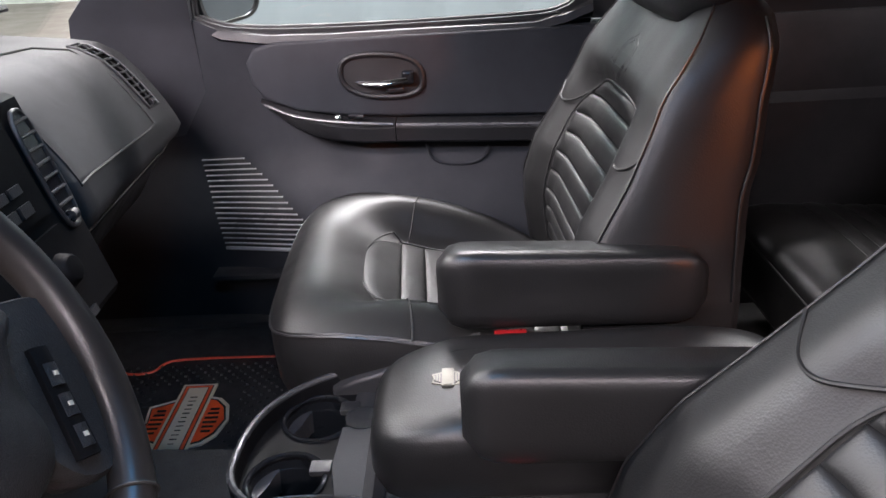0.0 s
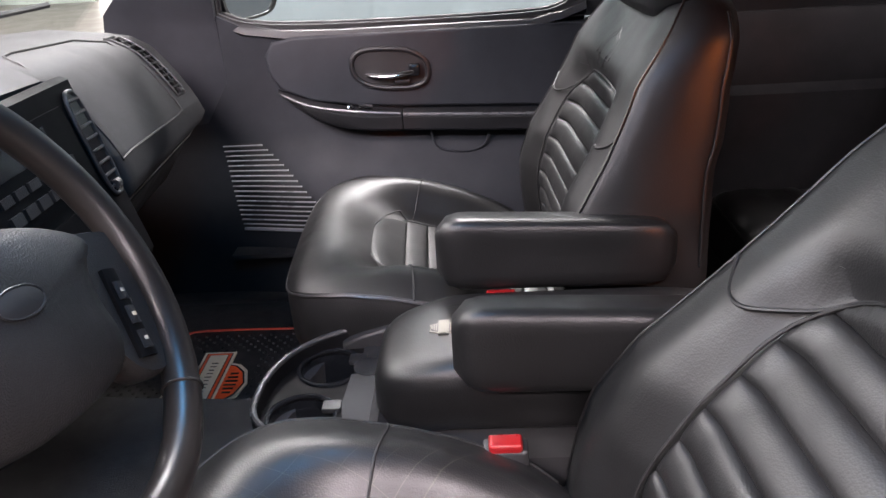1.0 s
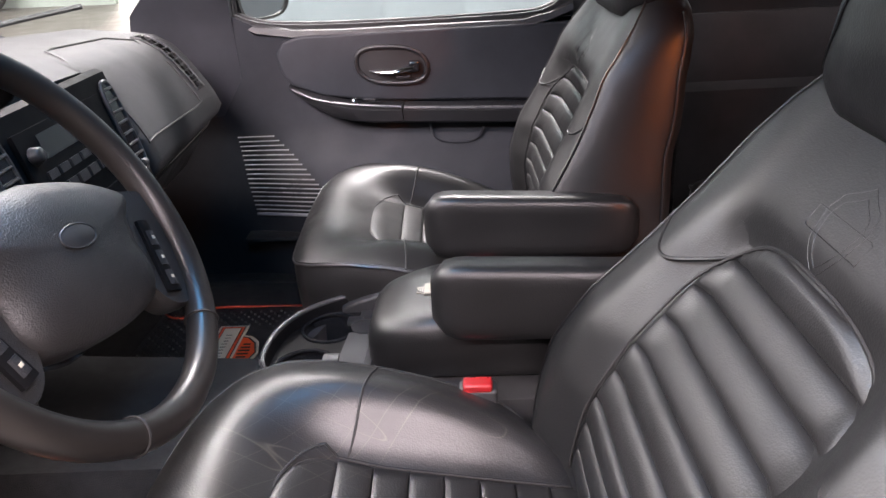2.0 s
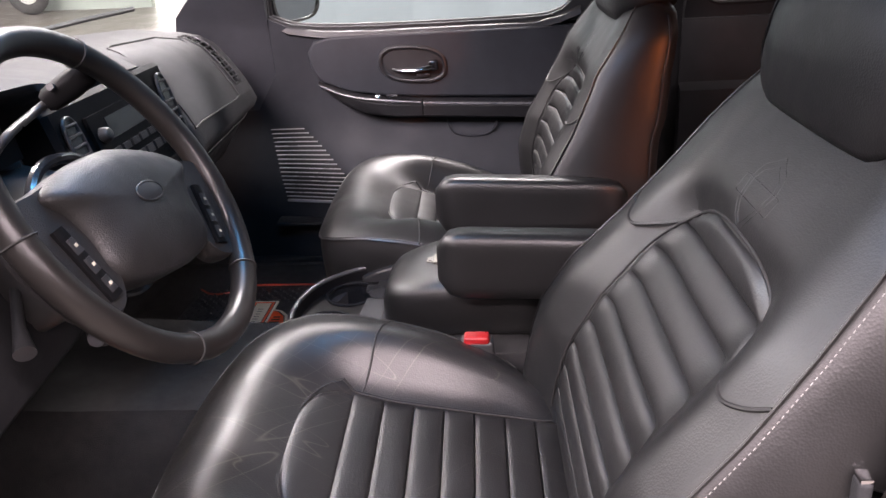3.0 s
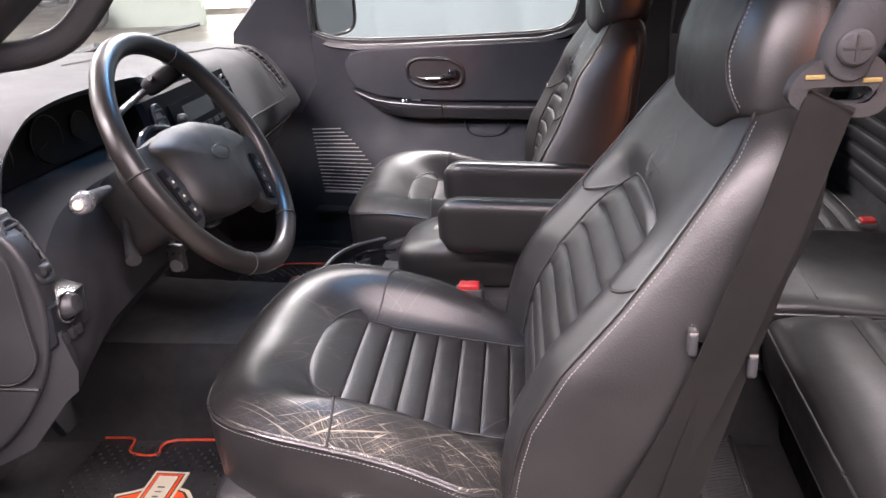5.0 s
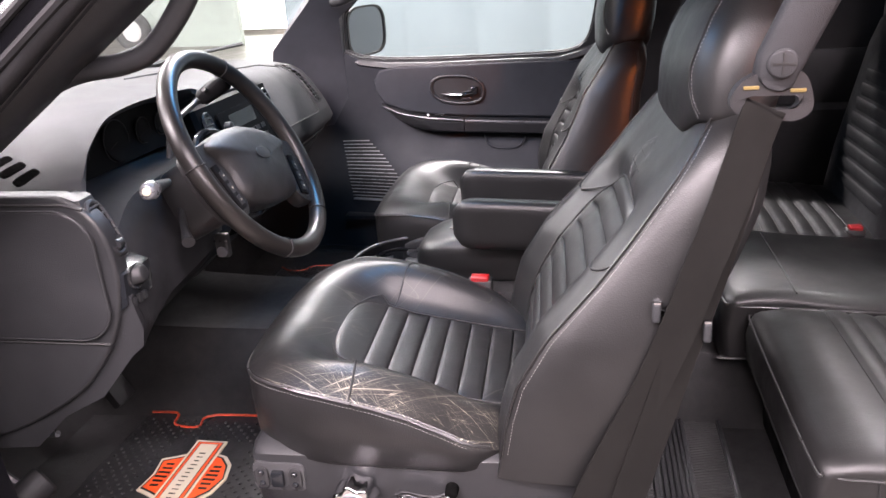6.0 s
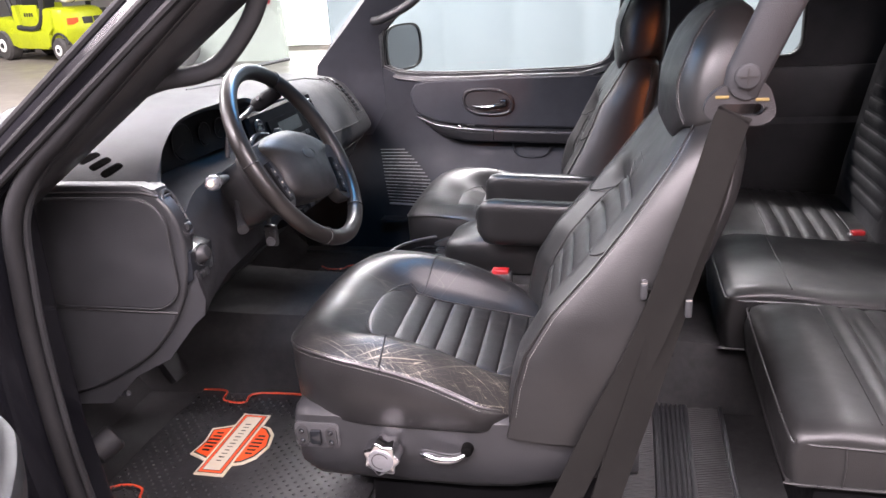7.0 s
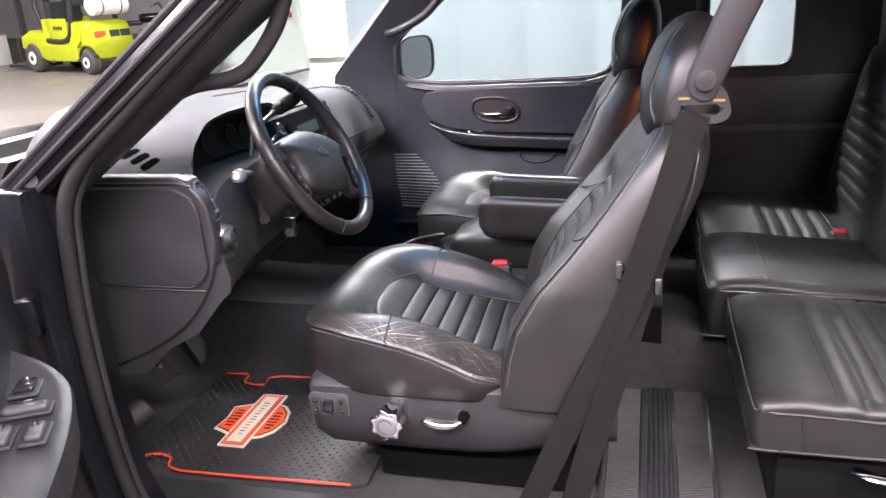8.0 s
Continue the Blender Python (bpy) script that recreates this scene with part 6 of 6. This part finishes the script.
bench = thing("rear_bench", (0.85, 0.0, 0.60), "black leather rear bench seat with pleats and piping", "bench seat")


def bench_cushion(x0, x1, y0, y1, z0, z1, rise, pleats=()):
    """A soft block with piped edges; pleats: (first x, width, count) of the stitched folds in its top."""
    def top(x):
        z = lerp([(x0 + 0.022, 0.0), (x0 + 0.06, 0.006), (x0 + 0.11, 0.006), (x0 + 0.20, -0.004), (x1, -0.02)], x)
        if pleats:
            f = (x - pleats[0]) / pleats[1]
            if 0 <= f <= pleats[2]:
                z += 0.0045 * abs(math.sin(math.pi * f)) ** 0.55 - 0.002
        return z

    xs = [x0 + 0.022, x0 + 0.04, x0 + 0.06, x0 + 0.085] + ([pleats[0] + pleats[1] * k / 6 for k in range(6 * pleats[2] + 1)] if pleats else [x0 + 0.11, x0 + 0.15, x0 + 0.20, x0 + 0.3]) + [x1]
    rings = []
    n = 28
    for i in range(n + 1):
        y = y0 + (y1 - y0) * (0.5 - 0.5 * math.cos(math.pi * i / n))
        e = min(y - y0, y1 - y)
        f = min(1.0, e / 0.035)
        d = 0.018 * (1 - math.sqrt(max(0, 1 - (1 - f) ** 2)))
        zt = z1 + rise * (1 - (2 * (y - y0) / (y1 - y0) - 1) ** 4)
        rings.append([(x0 + d, y, z0), (x0 - 0.006 + d, y, (z0 + zt) / 2), (x0 + d, y, zt - 0.022), (x0 + 0.006 + d, y, zt - 0.008 - d * 0.5)] + [(max(x, x0 + 0.012 + d), y, zt + top(x) - d) for x in xs] + [(x1, y, z0)])
    c = part("cushion", loft(rings), LEATHER, bench, "soft black leather bench cushion", 50)
    pipe = [(x1, y0 - 0.001, z1 - 0.034), (x0 + 0.10, y0 - 0.001, z1 - 0.020), (x0 + 0.035, y0 + 0.0, z1 - 0.019), (x0 + 0.012, y0 + 0.010, z1 - 0.018), (x0 + 0.0, y0 + 0.04, z1 - 0.016), (x0 + 0.0, y1 - 0.04, z1 - 0.016), (x0 + 0.012, y1 - 0.01, z1 - 0.018)]
    part("piping", tube(smooth_path(pipe, 6), 0.0022, 6), PIPING, c)
    part("piping", tube(smooth_path([(x1, y0 - 0.001, z0 + 0.004), (x0 + 0.035, y0, z0 + 0.004), (x0 + 0.008, y0 + 0.012, z0 + 0.004), (x0, y0 + 0.05, z0 + 0.004), (x0, y1 - 0.02, z0 + 0.004)], 5), 0.0022, 6), PIPING, c)
    if pleats:
        for k in range(pleats[2] + 1):
            x = pleats[0] + pleats[1] * k
            part("seam", tube([(x, y, z1 + rise * (1 - (2 * (y - y0) / (y1 - y0) - 1) ** 4) + top(x) + 0.0002) for y in [y0 + 0.03 + (y1 - y0 - 0.06) * q / 12 for q in range(13)]], 0.0011, 5), SEAM, c)
    return c


c = bench_cushion(0.585, 1.02, -0.58, -0.105, 0.762, 0.855, 0.004, (0.712, 0.043, 5))
part("side_seam", tube([(0.66, -0.5815, 0.835), (0.662, -0.582, 0.80), (0.66, -0.5805, 0.765)], 0.0015, 6), SEAM, c)
c = bench_cushion(0.545, 1.02, -0.104, 0.268, 0.74, 0.872, 0.004)
part("seam", tube([(0.672, y, 0.8803 - 0.005 * abs((y - 0.082) / 0.186) ** 4) for y in [-0.09 + 0.02 * k for k in range(17)]], 0.002, 6), SEAM, c)
c = bench_cushion(0.555, 1.02, 0.272, 0.74, 0.74, 0.855, 0.010, (0.690, 0.040, 5))
rings = []
for z, xf in ((0.84, 0.93), (0.95, 0.945), (1.10, 0.975), (1.22, 1.0), (1.28, 1.02), (1.30, 1.05)):
    rings.append([(xf + 0.012, -0.62, z), (xf, -0.58, z), (xf, 0.0, z), (xf, 0.70, z), (xf + 0.012, 0.74, z), (1.075, 0.74, z), (1.075, -0.62, z)])
bb = part("backrest", loft(rings), LEATHER_SHADED, bench, "black leather rear backrest", 50)
for y0, y1 in ((-0.50, -0.16), (0.30, 0.66)):
    for k in range(8):
        z = 0.90 + 0.036 * k
        xf = lerp([(0.84, 0.93), (0.95, 0.945), (1.10, 0.975), (1.22, 1.0)], z)
        part("pleat", loft([[(xf + 0.004 - d * math.sin(a), y, z - 0.017 * math.cos(a)) for a in [math.pi * q / 8 for q in range(9)]] for y, d in ((y0, 0.002), (y0 + 0.02, 0.009), (y1 - 0.02, 0.009), (y1, 0.002))]), LEATHER_SHADED, bb, "", 60)
part("base", box((0.83, 0.05, 0.685), (0.40, 1.20, 0.165), 0.01), DECK, bench)
part("latch", tube(smooth_path([(0.745, -0.575, 0.738), (0.77, -0.600, 0.742), (0.82, -0.605, 0.742), (0.85, -0.59, 0.738)], 5), 0.011, 10, flat=0.6), CHROME, bench, "chrome bench release handle")

# ---- open driver door ----
HINGE = Matrix.Translation((-0.53, -0.872, 0.0)) @ Matrix.Rotation(radians(-60), 4, "Z")
dd = thing("driver_door", tuple(HINGE @ Vector((0.4, 0, 0.62))), "open dark grey driver door with chrome window switches", "car door")


def door_part(name, bm, mat, parent, label="", smooth=45):
    bmesh.ops.transform(bm, matrix=HINGE, verts=bm.verts)
    return part(name, bm, mat, parent, label, smooth)


SWITCH = surface("satin_grey_switch", (0.09, 0.09, 0.095), 0.35, metal=0.3, bump=0.03)
# local axes: x along the door from its hinge, y into the cab, z up
door_part("skin", loft([[(x, -0.11, 0.52), (x, -0.13, 0.75), (x, -0.12, 1.05), (x, -0.06, 1.22), (x, -0.03, 1.22), (x, -0.04, 0.52)] for x in (0.0, 0.6, 1.15)]), BODY, dd, "gloss black outer door skin")
rings = []
for x, o in ((0.012, -0.03), (0.03, 0.0), (0.12, 0.022), (0.3, 0.03), (0.8, 0.03), (1.14, 0.0)):
    rings.append([(x, -0.05, 0.55), (x, 0.045 + o, 0.57), (x, 0.055 + o, 0.75), (x, 0.035 + o, 0.92), (x, 0.020 + o * 0.5, 1.04), (x, 0.012, 1.16), (x, 0.008, 1.27), (x, -0.01, 1.30), (x, -0.05, 1.30)])
door_part("inner_panel", loft(rings), TRIM, dd, "dark grey grained inner panel", 50)
rings = []
for x, h, w in smooth_path([(0.122, 1.085, 0.022), (0.14, 1.072, 0.060), (0.17, 1.060, 0.092), (0.21, 1.050, 0.112), (0.30, 1.040, 0.124), (0.44, 1.034, 0.124), (0.80, 1.030, 0.115)], 5):
    rings.append([(x, 0.0, h), (x, w - 0.020, h), (x, w - 0.010, h - 0.0015), (x, w - 0.003, h - 0.006), (x, w, h - 0.016), (x, w - 0.004, h - 0.06), (x, w - 0.03, h - 0.12), (x, 0.0, h - 0.16)])
ar = door_part("armrest", loft(rings), TRIM, dd, "door armrest with switches", 40)
for nm, x, y, sx, sy in (("mirror_switch", 0.205, 0.056, 0.034, 0.026), ("lock_switch", 0.258, 0.066, 0.018, 0.052), ("window_switch", 0.312, 0.048, 0.040, 0.022), ("window_switch", 0.315, 0.088, 0.038, 0.020)):
    zt = lerp([(0.17, 1.060), (0.21, 1.050), (0.30, 1.040), (0.44, 1.034)], x)
    b = door_part("switch_surround", box((x, y, zt + 0.001), (sx + 0.012, sy + 0.012, 0.006), 0.003, 3), TRIM_DARK, ar)
    door_part(nm, box((x, y, zt + 0.006), (sx, sy, 0.010), 0.005, 3), SWITCH if nm != "mirror_switch" else GLOSS, ar, "silver switch" if nm != "mirror_switch" else "black switch with bright tip")
    door_part("switch_tip", box((x - sx * 0.2, y, zt + 0.012), (sx * 0.35, sy * 0.4, 0.008), 0.003), CHROME, ar)
for z in (0.80, 1.08):
    door_part("hinge", box((-0.012, 0.02, z), (0.05, 0.03, 0.06), 0.006), BODY, dd)
door_part("edge_seal", tube([(0.02, 0.005, 0.58), (0.015, 0.01, 0.8), (0.015, 0.01, 1.05), (0.02, -0.005, 1.2)], 0.007, 8), RUBBER, dd)

# ---- outside of the truck ----
hood = thing("truck_hood", (-1.6, 0.0, 0.6), "glossy black truck hood seen past the pillar", "hood")
rings = []
for x, z, w in ((-0.98, 1.185, 0.76), (-1.15, 1.19, 0.84), (-1.6, 1.175, 0.86), (-1.88, 1.15, 0.84), (-2.02, 1.09, 0.80), (-2.08, 0.5, 0.80)):
    rings.append([(x, -w, 0.5), (x, -w, z - 0.16), (x, -w + 0.05, z - 0.05), (x, -w + 0.16, z - 0.01), (x, 0, z + 0.02), (x, w - 0.16, z - 0.01), (x, w - 0.05, z - 0.05), (x, w, z - 0.16), (x, w, 0.5)])
part("panel", loft(rings), BODY, hood, "", 30)
for y0, y1, x1 in ((-0.84, -0.76, -0.752), (0.90, 0.97, -0.42)):
    part("fender", prism([(-1.0, 0.5), (x1, 0.5), (x1, 1.17 if y0 < 0 else 1.08), (-1.0, 1.17 if y0 < 0 else 1.08)], "y", y0, y1, 0.015), BODY, hood, "black front fender")
part("cowl", prism([(-1.16, 1.17), (-0.93, 1.19), (-0.89, 1.235), (-0.93, 1.235), (-1.17, 1.20)], "y", -0.45, 0.50), TRIM_DARK, hood, "black cowl grille")
for y0, y1 in ((-0.55, 0.02), (0.12, 0.66)):
    w = thing("windshield_wiper", (-1.0, y0, 1.22), "black windshield wiper resting on the glass", "wiper", "wipers")
    part("arm", tube([(glass_x(y1, 0) - 0.06, y1, 1.235), (glass_x(y1 - 0.1, 0.05) - 0.03, y1 - 0.10, 1.268), (glass_x((y0 + y1) / 2, 0.1) - 0.016, (y0 + y1) / 2, 1.292)], [0.009, 0.007, 0.005], 8), TRIM_DARK, w)
    part("blade", tube([(glass_x(y, 0.06 + 0.06 * k / 6) - 0.009, y, 1.272 + 0.026 * k / 6) for k, y in enumerate([y0 - 0.02 + (y1 - y0 + 0.06) * k / 6 for k in range(7)])], 0.006, 6), TRIM_DARK, w)
mir = thing("door_mirror", (-0.45, 1.0, 1.25), "black outside mirror on the passenger door", "mirror")
MM = Matrix.Translation((-0.408, 1.0, 1.293)) @ Matrix.Rotation(radians(-20), 4, "Z")
def mloop(k, x):
    return [MM @ Vector((x, 0.102 * k * math.copysign(abs(math.cos(a)) ** 0.55, math.cos(a)), 0.076 * k * math.copysign(abs(math.sin(a)) ** 0.6, math.sin(a)))) for a in [2 * math.pi * q / 36 for q in range(36)]]
part("housing", loft([mloop(0.55, -0.10), mloop(0.85, -0.07), mloop(1.0, -0.02), mloop(1.03, 0.0), mloop(0.95, 0.0), mloop(0.93, -0.008)]), TRIM_DARK, mir, "", 50)
part("mirror_glass", loft([mloop(0.945, -0.012), mloop(0.945, -0.004)]), CHROME, mir, "mirror glass")
part("foot", tube([MM @ Vector((-0.05, -0.04, -0.045)), Vector((-0.47, 0.93, 1.23))], 0.02, 8), TRIM_DARK, mir)
gp = thing("grab_handle", (-0.30, 0.76, 1.45), "dark grey plastic grab handle on the passenger pillar", "grab handle")
part("grip", tube(smooth_path([(-0.44, 0.775, 1.395), (-0.405, 0.75, 1.400), (-0.34, 0.745, 1.425), (-0.29, 0.75, 1.455), (-0.25, 0.765, 1.50), (-0.22, 0.765, 1.56)], 6), 0.014, 10), TRIM, gp)

# ---- things in the hall ----
def hall_thing(name, m, label, category, group=""):
    t = thing(name, tuple((HALL @ m).translation), label, category, group)
    return t


def placed(name, bm, mat, parent, m, label="", smooth=40):
    bmesh.ops.transform(bm, matrix=HALL @ m, verts=bm.verts)
    return part(name, bm, mat, parent, label, smooth)


for lx, ly, watts in LAMPS:
    m = Matrix.Translation((lx, ly, 4.78))
    t = hall_thing("ceiling_lamp", m, "long white ceiling lamp of the hall", "ceiling lamp", "ceiling lamps")
    placed("housing", box((0, 0, 0.08), (2.7, 0.5, 0.12), 0.02), CREAMWHITE, t, m)
    placed("diffuser", box((0, 0, 0.012), (2.6, 0.42, 0.02)), LAMPGLOW, t, m)
    placed("hanger", tube([(-1.0, 0, 0.13), (-1.0, 0, 0.24)], 0.01, 6), SILVER, t, m)
    placed("hanger", tube([(1.0, 0, 0.13), (1.0, 0, 0.24)], 0.01, 6), SILVER, t, m)
# stand and head made up to carry the added orange light
m = Matrix.Translation((1.80, -2.42, 0.0))
t = hall_thing("orange_glow_lamp", m, "added unseen orange lamp behind the truck, for the warm glow", "lamp")
placed("stand", tube([(0, 0, 0), (0, 0, 2.1)], 0.02, 8), TRIM_DARK, t, m)
placed("foot", box((0, 0, 0.02), (0.4, 0.4, 0.04), 0.01), TRIM_DARK, t, m)
placed("head", box((0.06, -0.04, 2.15), (0.10, 0.2, 0.2), 0.02), ORANGE, t, m)
t = thing("map_lamp", (-0.17, -0.13, 1.655), "bluish map lamp in the front of the headliner", "lamp")
part("housing", box((-0.17, -0.13, 1.668), (0.20, 0.15, 0.02), 0.006), TRIM, t)
part("lens", box((-0.17, -0.13, 1.655), (0.15, 0.09, 0.008), 0.003), glow("blue_lens", (0.12, 0.48, 1.0), 8.0), t, "glowing bluish lens")

FK = Matrix.Translation((-10.19, 11.93, 0)) @ Matrix.Rotation(math.atan2(0.346, -0.939), 4, "Z")
fk = hall_thing("forklift", FK, "lime yellow forklift truck parked on the hall floor", "forklift")
body = [(0.10, 0.66), (0.10, 0.92), (0.12, 1.10), (0.2, 1.14), (0.35, 1.16), (0.42, 1.02), (0.52, 0.62), (1.20, 0.60), (1.30, 1.25), (1.42, 1.25), (1.44, 0.85), (1.95, 0.95), (2.35, 0.78), (2.38, 0.50), (1.45, 0.24), (0.42, 0.24), (0.30, 0.30), (0.28, 0.52)]
body = [(x, z if z < 0.6 else 0.6 + (z - 0.6) * 0.74) for x, z in body]
placed("body", prism(body, "y", -0.52, 0.52, 0.05), LIME, fk, FK, "lime yellow painted body", 30)
rings = []
for z, back, w in ((0.26, -0.10, 0.40), (0.30, -0.16, 0.43), (0.52, -0.24, 0.46), (0.62, -0.26, 0.47), (0.66, -0.25, 0.47), (0.90, -0.20, 0.46), (0.98, -0.14, 0.43), (1.01, -0.06, 0.38)):
    rings.append([(0.22, w, z), (back + 0.10, w, z), (back + 0.03, w * 0.92, z), (back - 0.02, w * 0.55, z), (back - 0.04, 0, z), (back - 0.02, -w * 0.55, z), (back + 0.03, -w * 0.92, z), (back + 0.10, -w, z), (0.22, -w, z)])
placed("counterweight", loft(rings), LIME, fk, FK, "", 35)
for y in (-0.12, 0.12):
    placed("vent_opening", box((-0.262, y - 0.14, 0.76), (0.05, 0.20, 0.13), 0.015), TRIM_DARK, fk, FK)
placed("tail_lamp", box((-0.235, 0.275, 0.76), (0.05, 0.22, 0.12), 0.01), ORANGE, fk, FK, "orange tail lamp")
placed("wheel_arch", tube([(0.30 * math.cos(a), 0.475, 0.24 + 0.30 * math.sin(a)) for a in [0.1 + 2.6 * k / 14 for k in range(15)]], 0.025, 8), TRIM_DARK, fk, FK)
for x, r, w in ((0.0, 0.235, 0.20), (1.95, 0.30, 0.26)):
    for sy in (-1, 1):
        yc = sy * 0.44
        ty = placed("tyre", cyl((x, yc - w / 2, r), (x, yc + w / 2, r), r, r, 30, 0.04), TYRE, fk, FK, "dark solid tyre")
        placed("rim", cyl((x, yc + sy * w / 2 * 0.6, r), (x, yc + sy * (w / 2 + 0.012), r), r * 0.46, r * 0.44, 24), CREAMWHITE, ty, FK, "white wheel rim")
        placed("hub", cyl((x, yc + sy * w / 2, r), (x, yc + sy * (w / 2 + 0.03), r), r * 0.2, r * 0.16, 16), TRIM_DARK, ty, FK)
for sy in (-1, 1):
    placed("guard_leg", tube([(1.35, sy * 0.46, 0.60), (1.62, sy * 0.46, 1.3), (1.45, sy * 0.46, 2.25)], 0.05, 8), TRIM_DARK, fk, FK)
    placed("guard_leg", tube(smooth_path([(1.30, sy * 0.50, 0.66), (0.72, sy * 0.50, 0.64), (0.42, sy * 0.50, 0.80), (0.30, sy * 0.48, 1.3), (0.20, sy * 0.46, 2.25)], 4), 0.055, 8), TRIM_DARK, fk, FK)
    placed("mast_rail", box((2.55, sy * 0.32, 1.35), (0.12, 0.10, 2.6)), TRIM_DARK, fk, FK)
    placed("fork", box((3.05, sy * 0.25, 0.07), (1.0, 0.12, 0.05)), TRIM_DARK, fk, FK)
placed("guard_top", box((0.85, 0, 2.28), (1.4, 1.0, 0.06)), TRIM_DARK, fk, FK)
placed("carriage", box((2.66, 0, 0.45), (0.08, 0.9, 0.5)), TRIM_DARK, fk, FK)
placed("seat", box((0.55, 0, 1.38), (0.5, 0.5, 0.14), 0.05), TRIM_DARK, fk, FK)
placed("seat_back", box((0.34, 0, 1.66), (0.14, 0.5, 0.5), 0.05), TRIM_DARK, fk, FK)
placed("steering_wheel", tube([(1.15, 0.17 * math.cos(a), 1.50 + 0.10 * math.sin(a)) for a in [2 * math.pi * k / 24 for k in range(24)]], 0.015, 6, closed=True), TRIM_DARK, fk, FK)
placed("dash", box((1.38, 0, 1.15), (0.2, 0.7, 0.5), 0.04), TRIM_DARK, fk, FK)
placed("gas_tank", tube([(-0.22, -0.42, 1.30), (-0.22, -0.36, 1.30), (-0.22, 0.36, 1.30), (-0.22, 0.42, 1.30)], [0.11, 0.19, 0.19, 0.11], 20), CREAMWHITE, fk, FK, "white gas tank")
for y in (-0.2, 0.2):
    placed("tank_strap", tube([(-0.22 + 0.195 * math.cos(a), y, 1.30 + 0.195 * math.sin(a)) for a in [2 * math.pi * k / 24 for k in range(24)]], 0.014, 6, closed=True), SILVER, fk, FK)
for k in range(4):
    placed("mark", box((0.95 - 0.085 * k, 0.5235, 0.90), (0.055, 0.006, 0.07)), TRIM_DARK, fk, FK)
placed("side_panel", box((0.82, 0.50, 0.88), (0.62, 0.04, 0.40), 0.02), LIME, fk, FK)

CARD = surface("plain_cardboard", (0.42, 0.33, 0.25), 0.8, vary=0.12, scale=2, bump=0.1, grain=60)
for k, (x, y, z, s) in enumerate(((-14.9, 13.6, 0.35, 0.7), (-15.2, 13.7, 1.05, 0.7), (-15.8, 13.5, 0.35, 0.7), (-15.9, 13.6, 1.75, 0.7))):
    m = Matrix.Translation((x, y, z))
    t = hall_thing("storage_box", m, "plain brown storage crate on the hall floor", "box", "crates")
    placed("sides", box((0, 0, 0), (s, s, s * 0.98), 0.01), CARD if k % 2 else WALLGREY, t, m)
    placed("lid", box((0, 0, s * 0.49), (s * 1.02, s * 1.02, 0.03), 0.005), CARD, t, m)

for k, (x, y, a) in enumerate(((-11.6, 15.2, 0.5), (-10.4, 15.6, 0.9))):
    m = Matrix.Translation((x, y, 0)) @ Matrix.Rotation(a, 4, "Z")
    t = hall_thing("motorcycle", m, "parked black motorcycle with chrome parts", "motorcycle", "motorcycles")
    for wx in (-0.78, 0.80):
        wh = placed("wheel", tube([(wx + 0.28 * math.cos(q), 0, 0.32 + 0.28 * math.sin(q)) for q in [2 * math.pi * j / 28 for j in range(28)]], 0.06, 8, closed=True), TYRE, t, m)
        placed("rim", tube([(wx + 0.21 * math.cos(q), 0, 0.32 + 0.21 * math.sin(q)) for q in [2 * math.pi * j / 24 for j in range(24)]], 0.015, 6, closed=True), CHROME, wh, m)
    placed("tank", box((0.20, 0, 0.88), (0.55, 0.28, 0.22), 0.09, 4), BODY, t, m)
    placed("seat", box((-0.32, 0, 0.78), (0.6, 0.28, 0.12), 0.05, 3), TRIM_DARK, t, m)
    placed("engine", box((0.08, 0, 0.45), (0.42, 0.36, 0.36), 0.05, 3), SILVER, t, m)
    placed("exhaust", tube([(0.2, 0.2, 0.35), (-0.2, 0.24, 0.26), (-0.95, 0.24, 0.30)], 0.05, 10), CHROME, t, m)
    placed("fork", tube([(0.80, 0.10, 0.32), (0.48, 0.10, 1.05)], 0.025, 8), CHROME, t, m)
    placed("handlebar", tube(smooth_path([(0.28, -0.42, 1.15), (0.42, -0.25, 1.22), (0.48, 0, 1.08), (0.42, 0.25, 1.22), (0.28, 0.42, 1.15)], 4), 0.016, 8), CHROME, t, m)
    placed("headlamp", cyl((0.60, 0, 0.98), (0.74, 0, 0.98), 0.07, 0.10, 18), CHROME, t, m)
    placed("fender", tube([(-0.78 + 0.36 * math.cos(q), 0, 0.34 + 0.36 * math.sin(q)) for q in [0.3 + 2.4 * j / 10 for j in range(11)]], 0.08, 8), BODY, t, m)
m = Matrix.Translation((-5.69, 10.985, 1.07))
t = hall_thing("wall_sign", m, "small red and white notice on the partition board", "sign")
placed("plate", box((0, 0, 0), (0.13, 0.012, 0.26)), CREAMWHITE, t, m)
placed("red_field", box((0, -0.008, -0.07), (0.12, 0.006, 0.10)), RED, t, m)
placed("text_bar", box((0, -0.008, 0.05), (0.08, 0.006, 0.02)), TRIM_DARK, t, m)
# wheel of a further motorcycle, the only part of it built
m = Matrix.Translation((-7.2, 10.6, 0.33))
t = hall_thing("bike_wheel", m, "dark motorcycle wheel standing by the partition", "tyre")
placed("tread", tube([(0.25 * math.cos(q), 0, 0.25 * math.sin(q)) for q in [2 * math.pi * j / 28 for j in range(28)]], 0.085, 10, closed=True), TYRE, t, m)
placed("disc", cyl((0, -0.03, 0), (0, 0.03, 0), 0.19, 0.19, 24), WALLGREY, t, m)
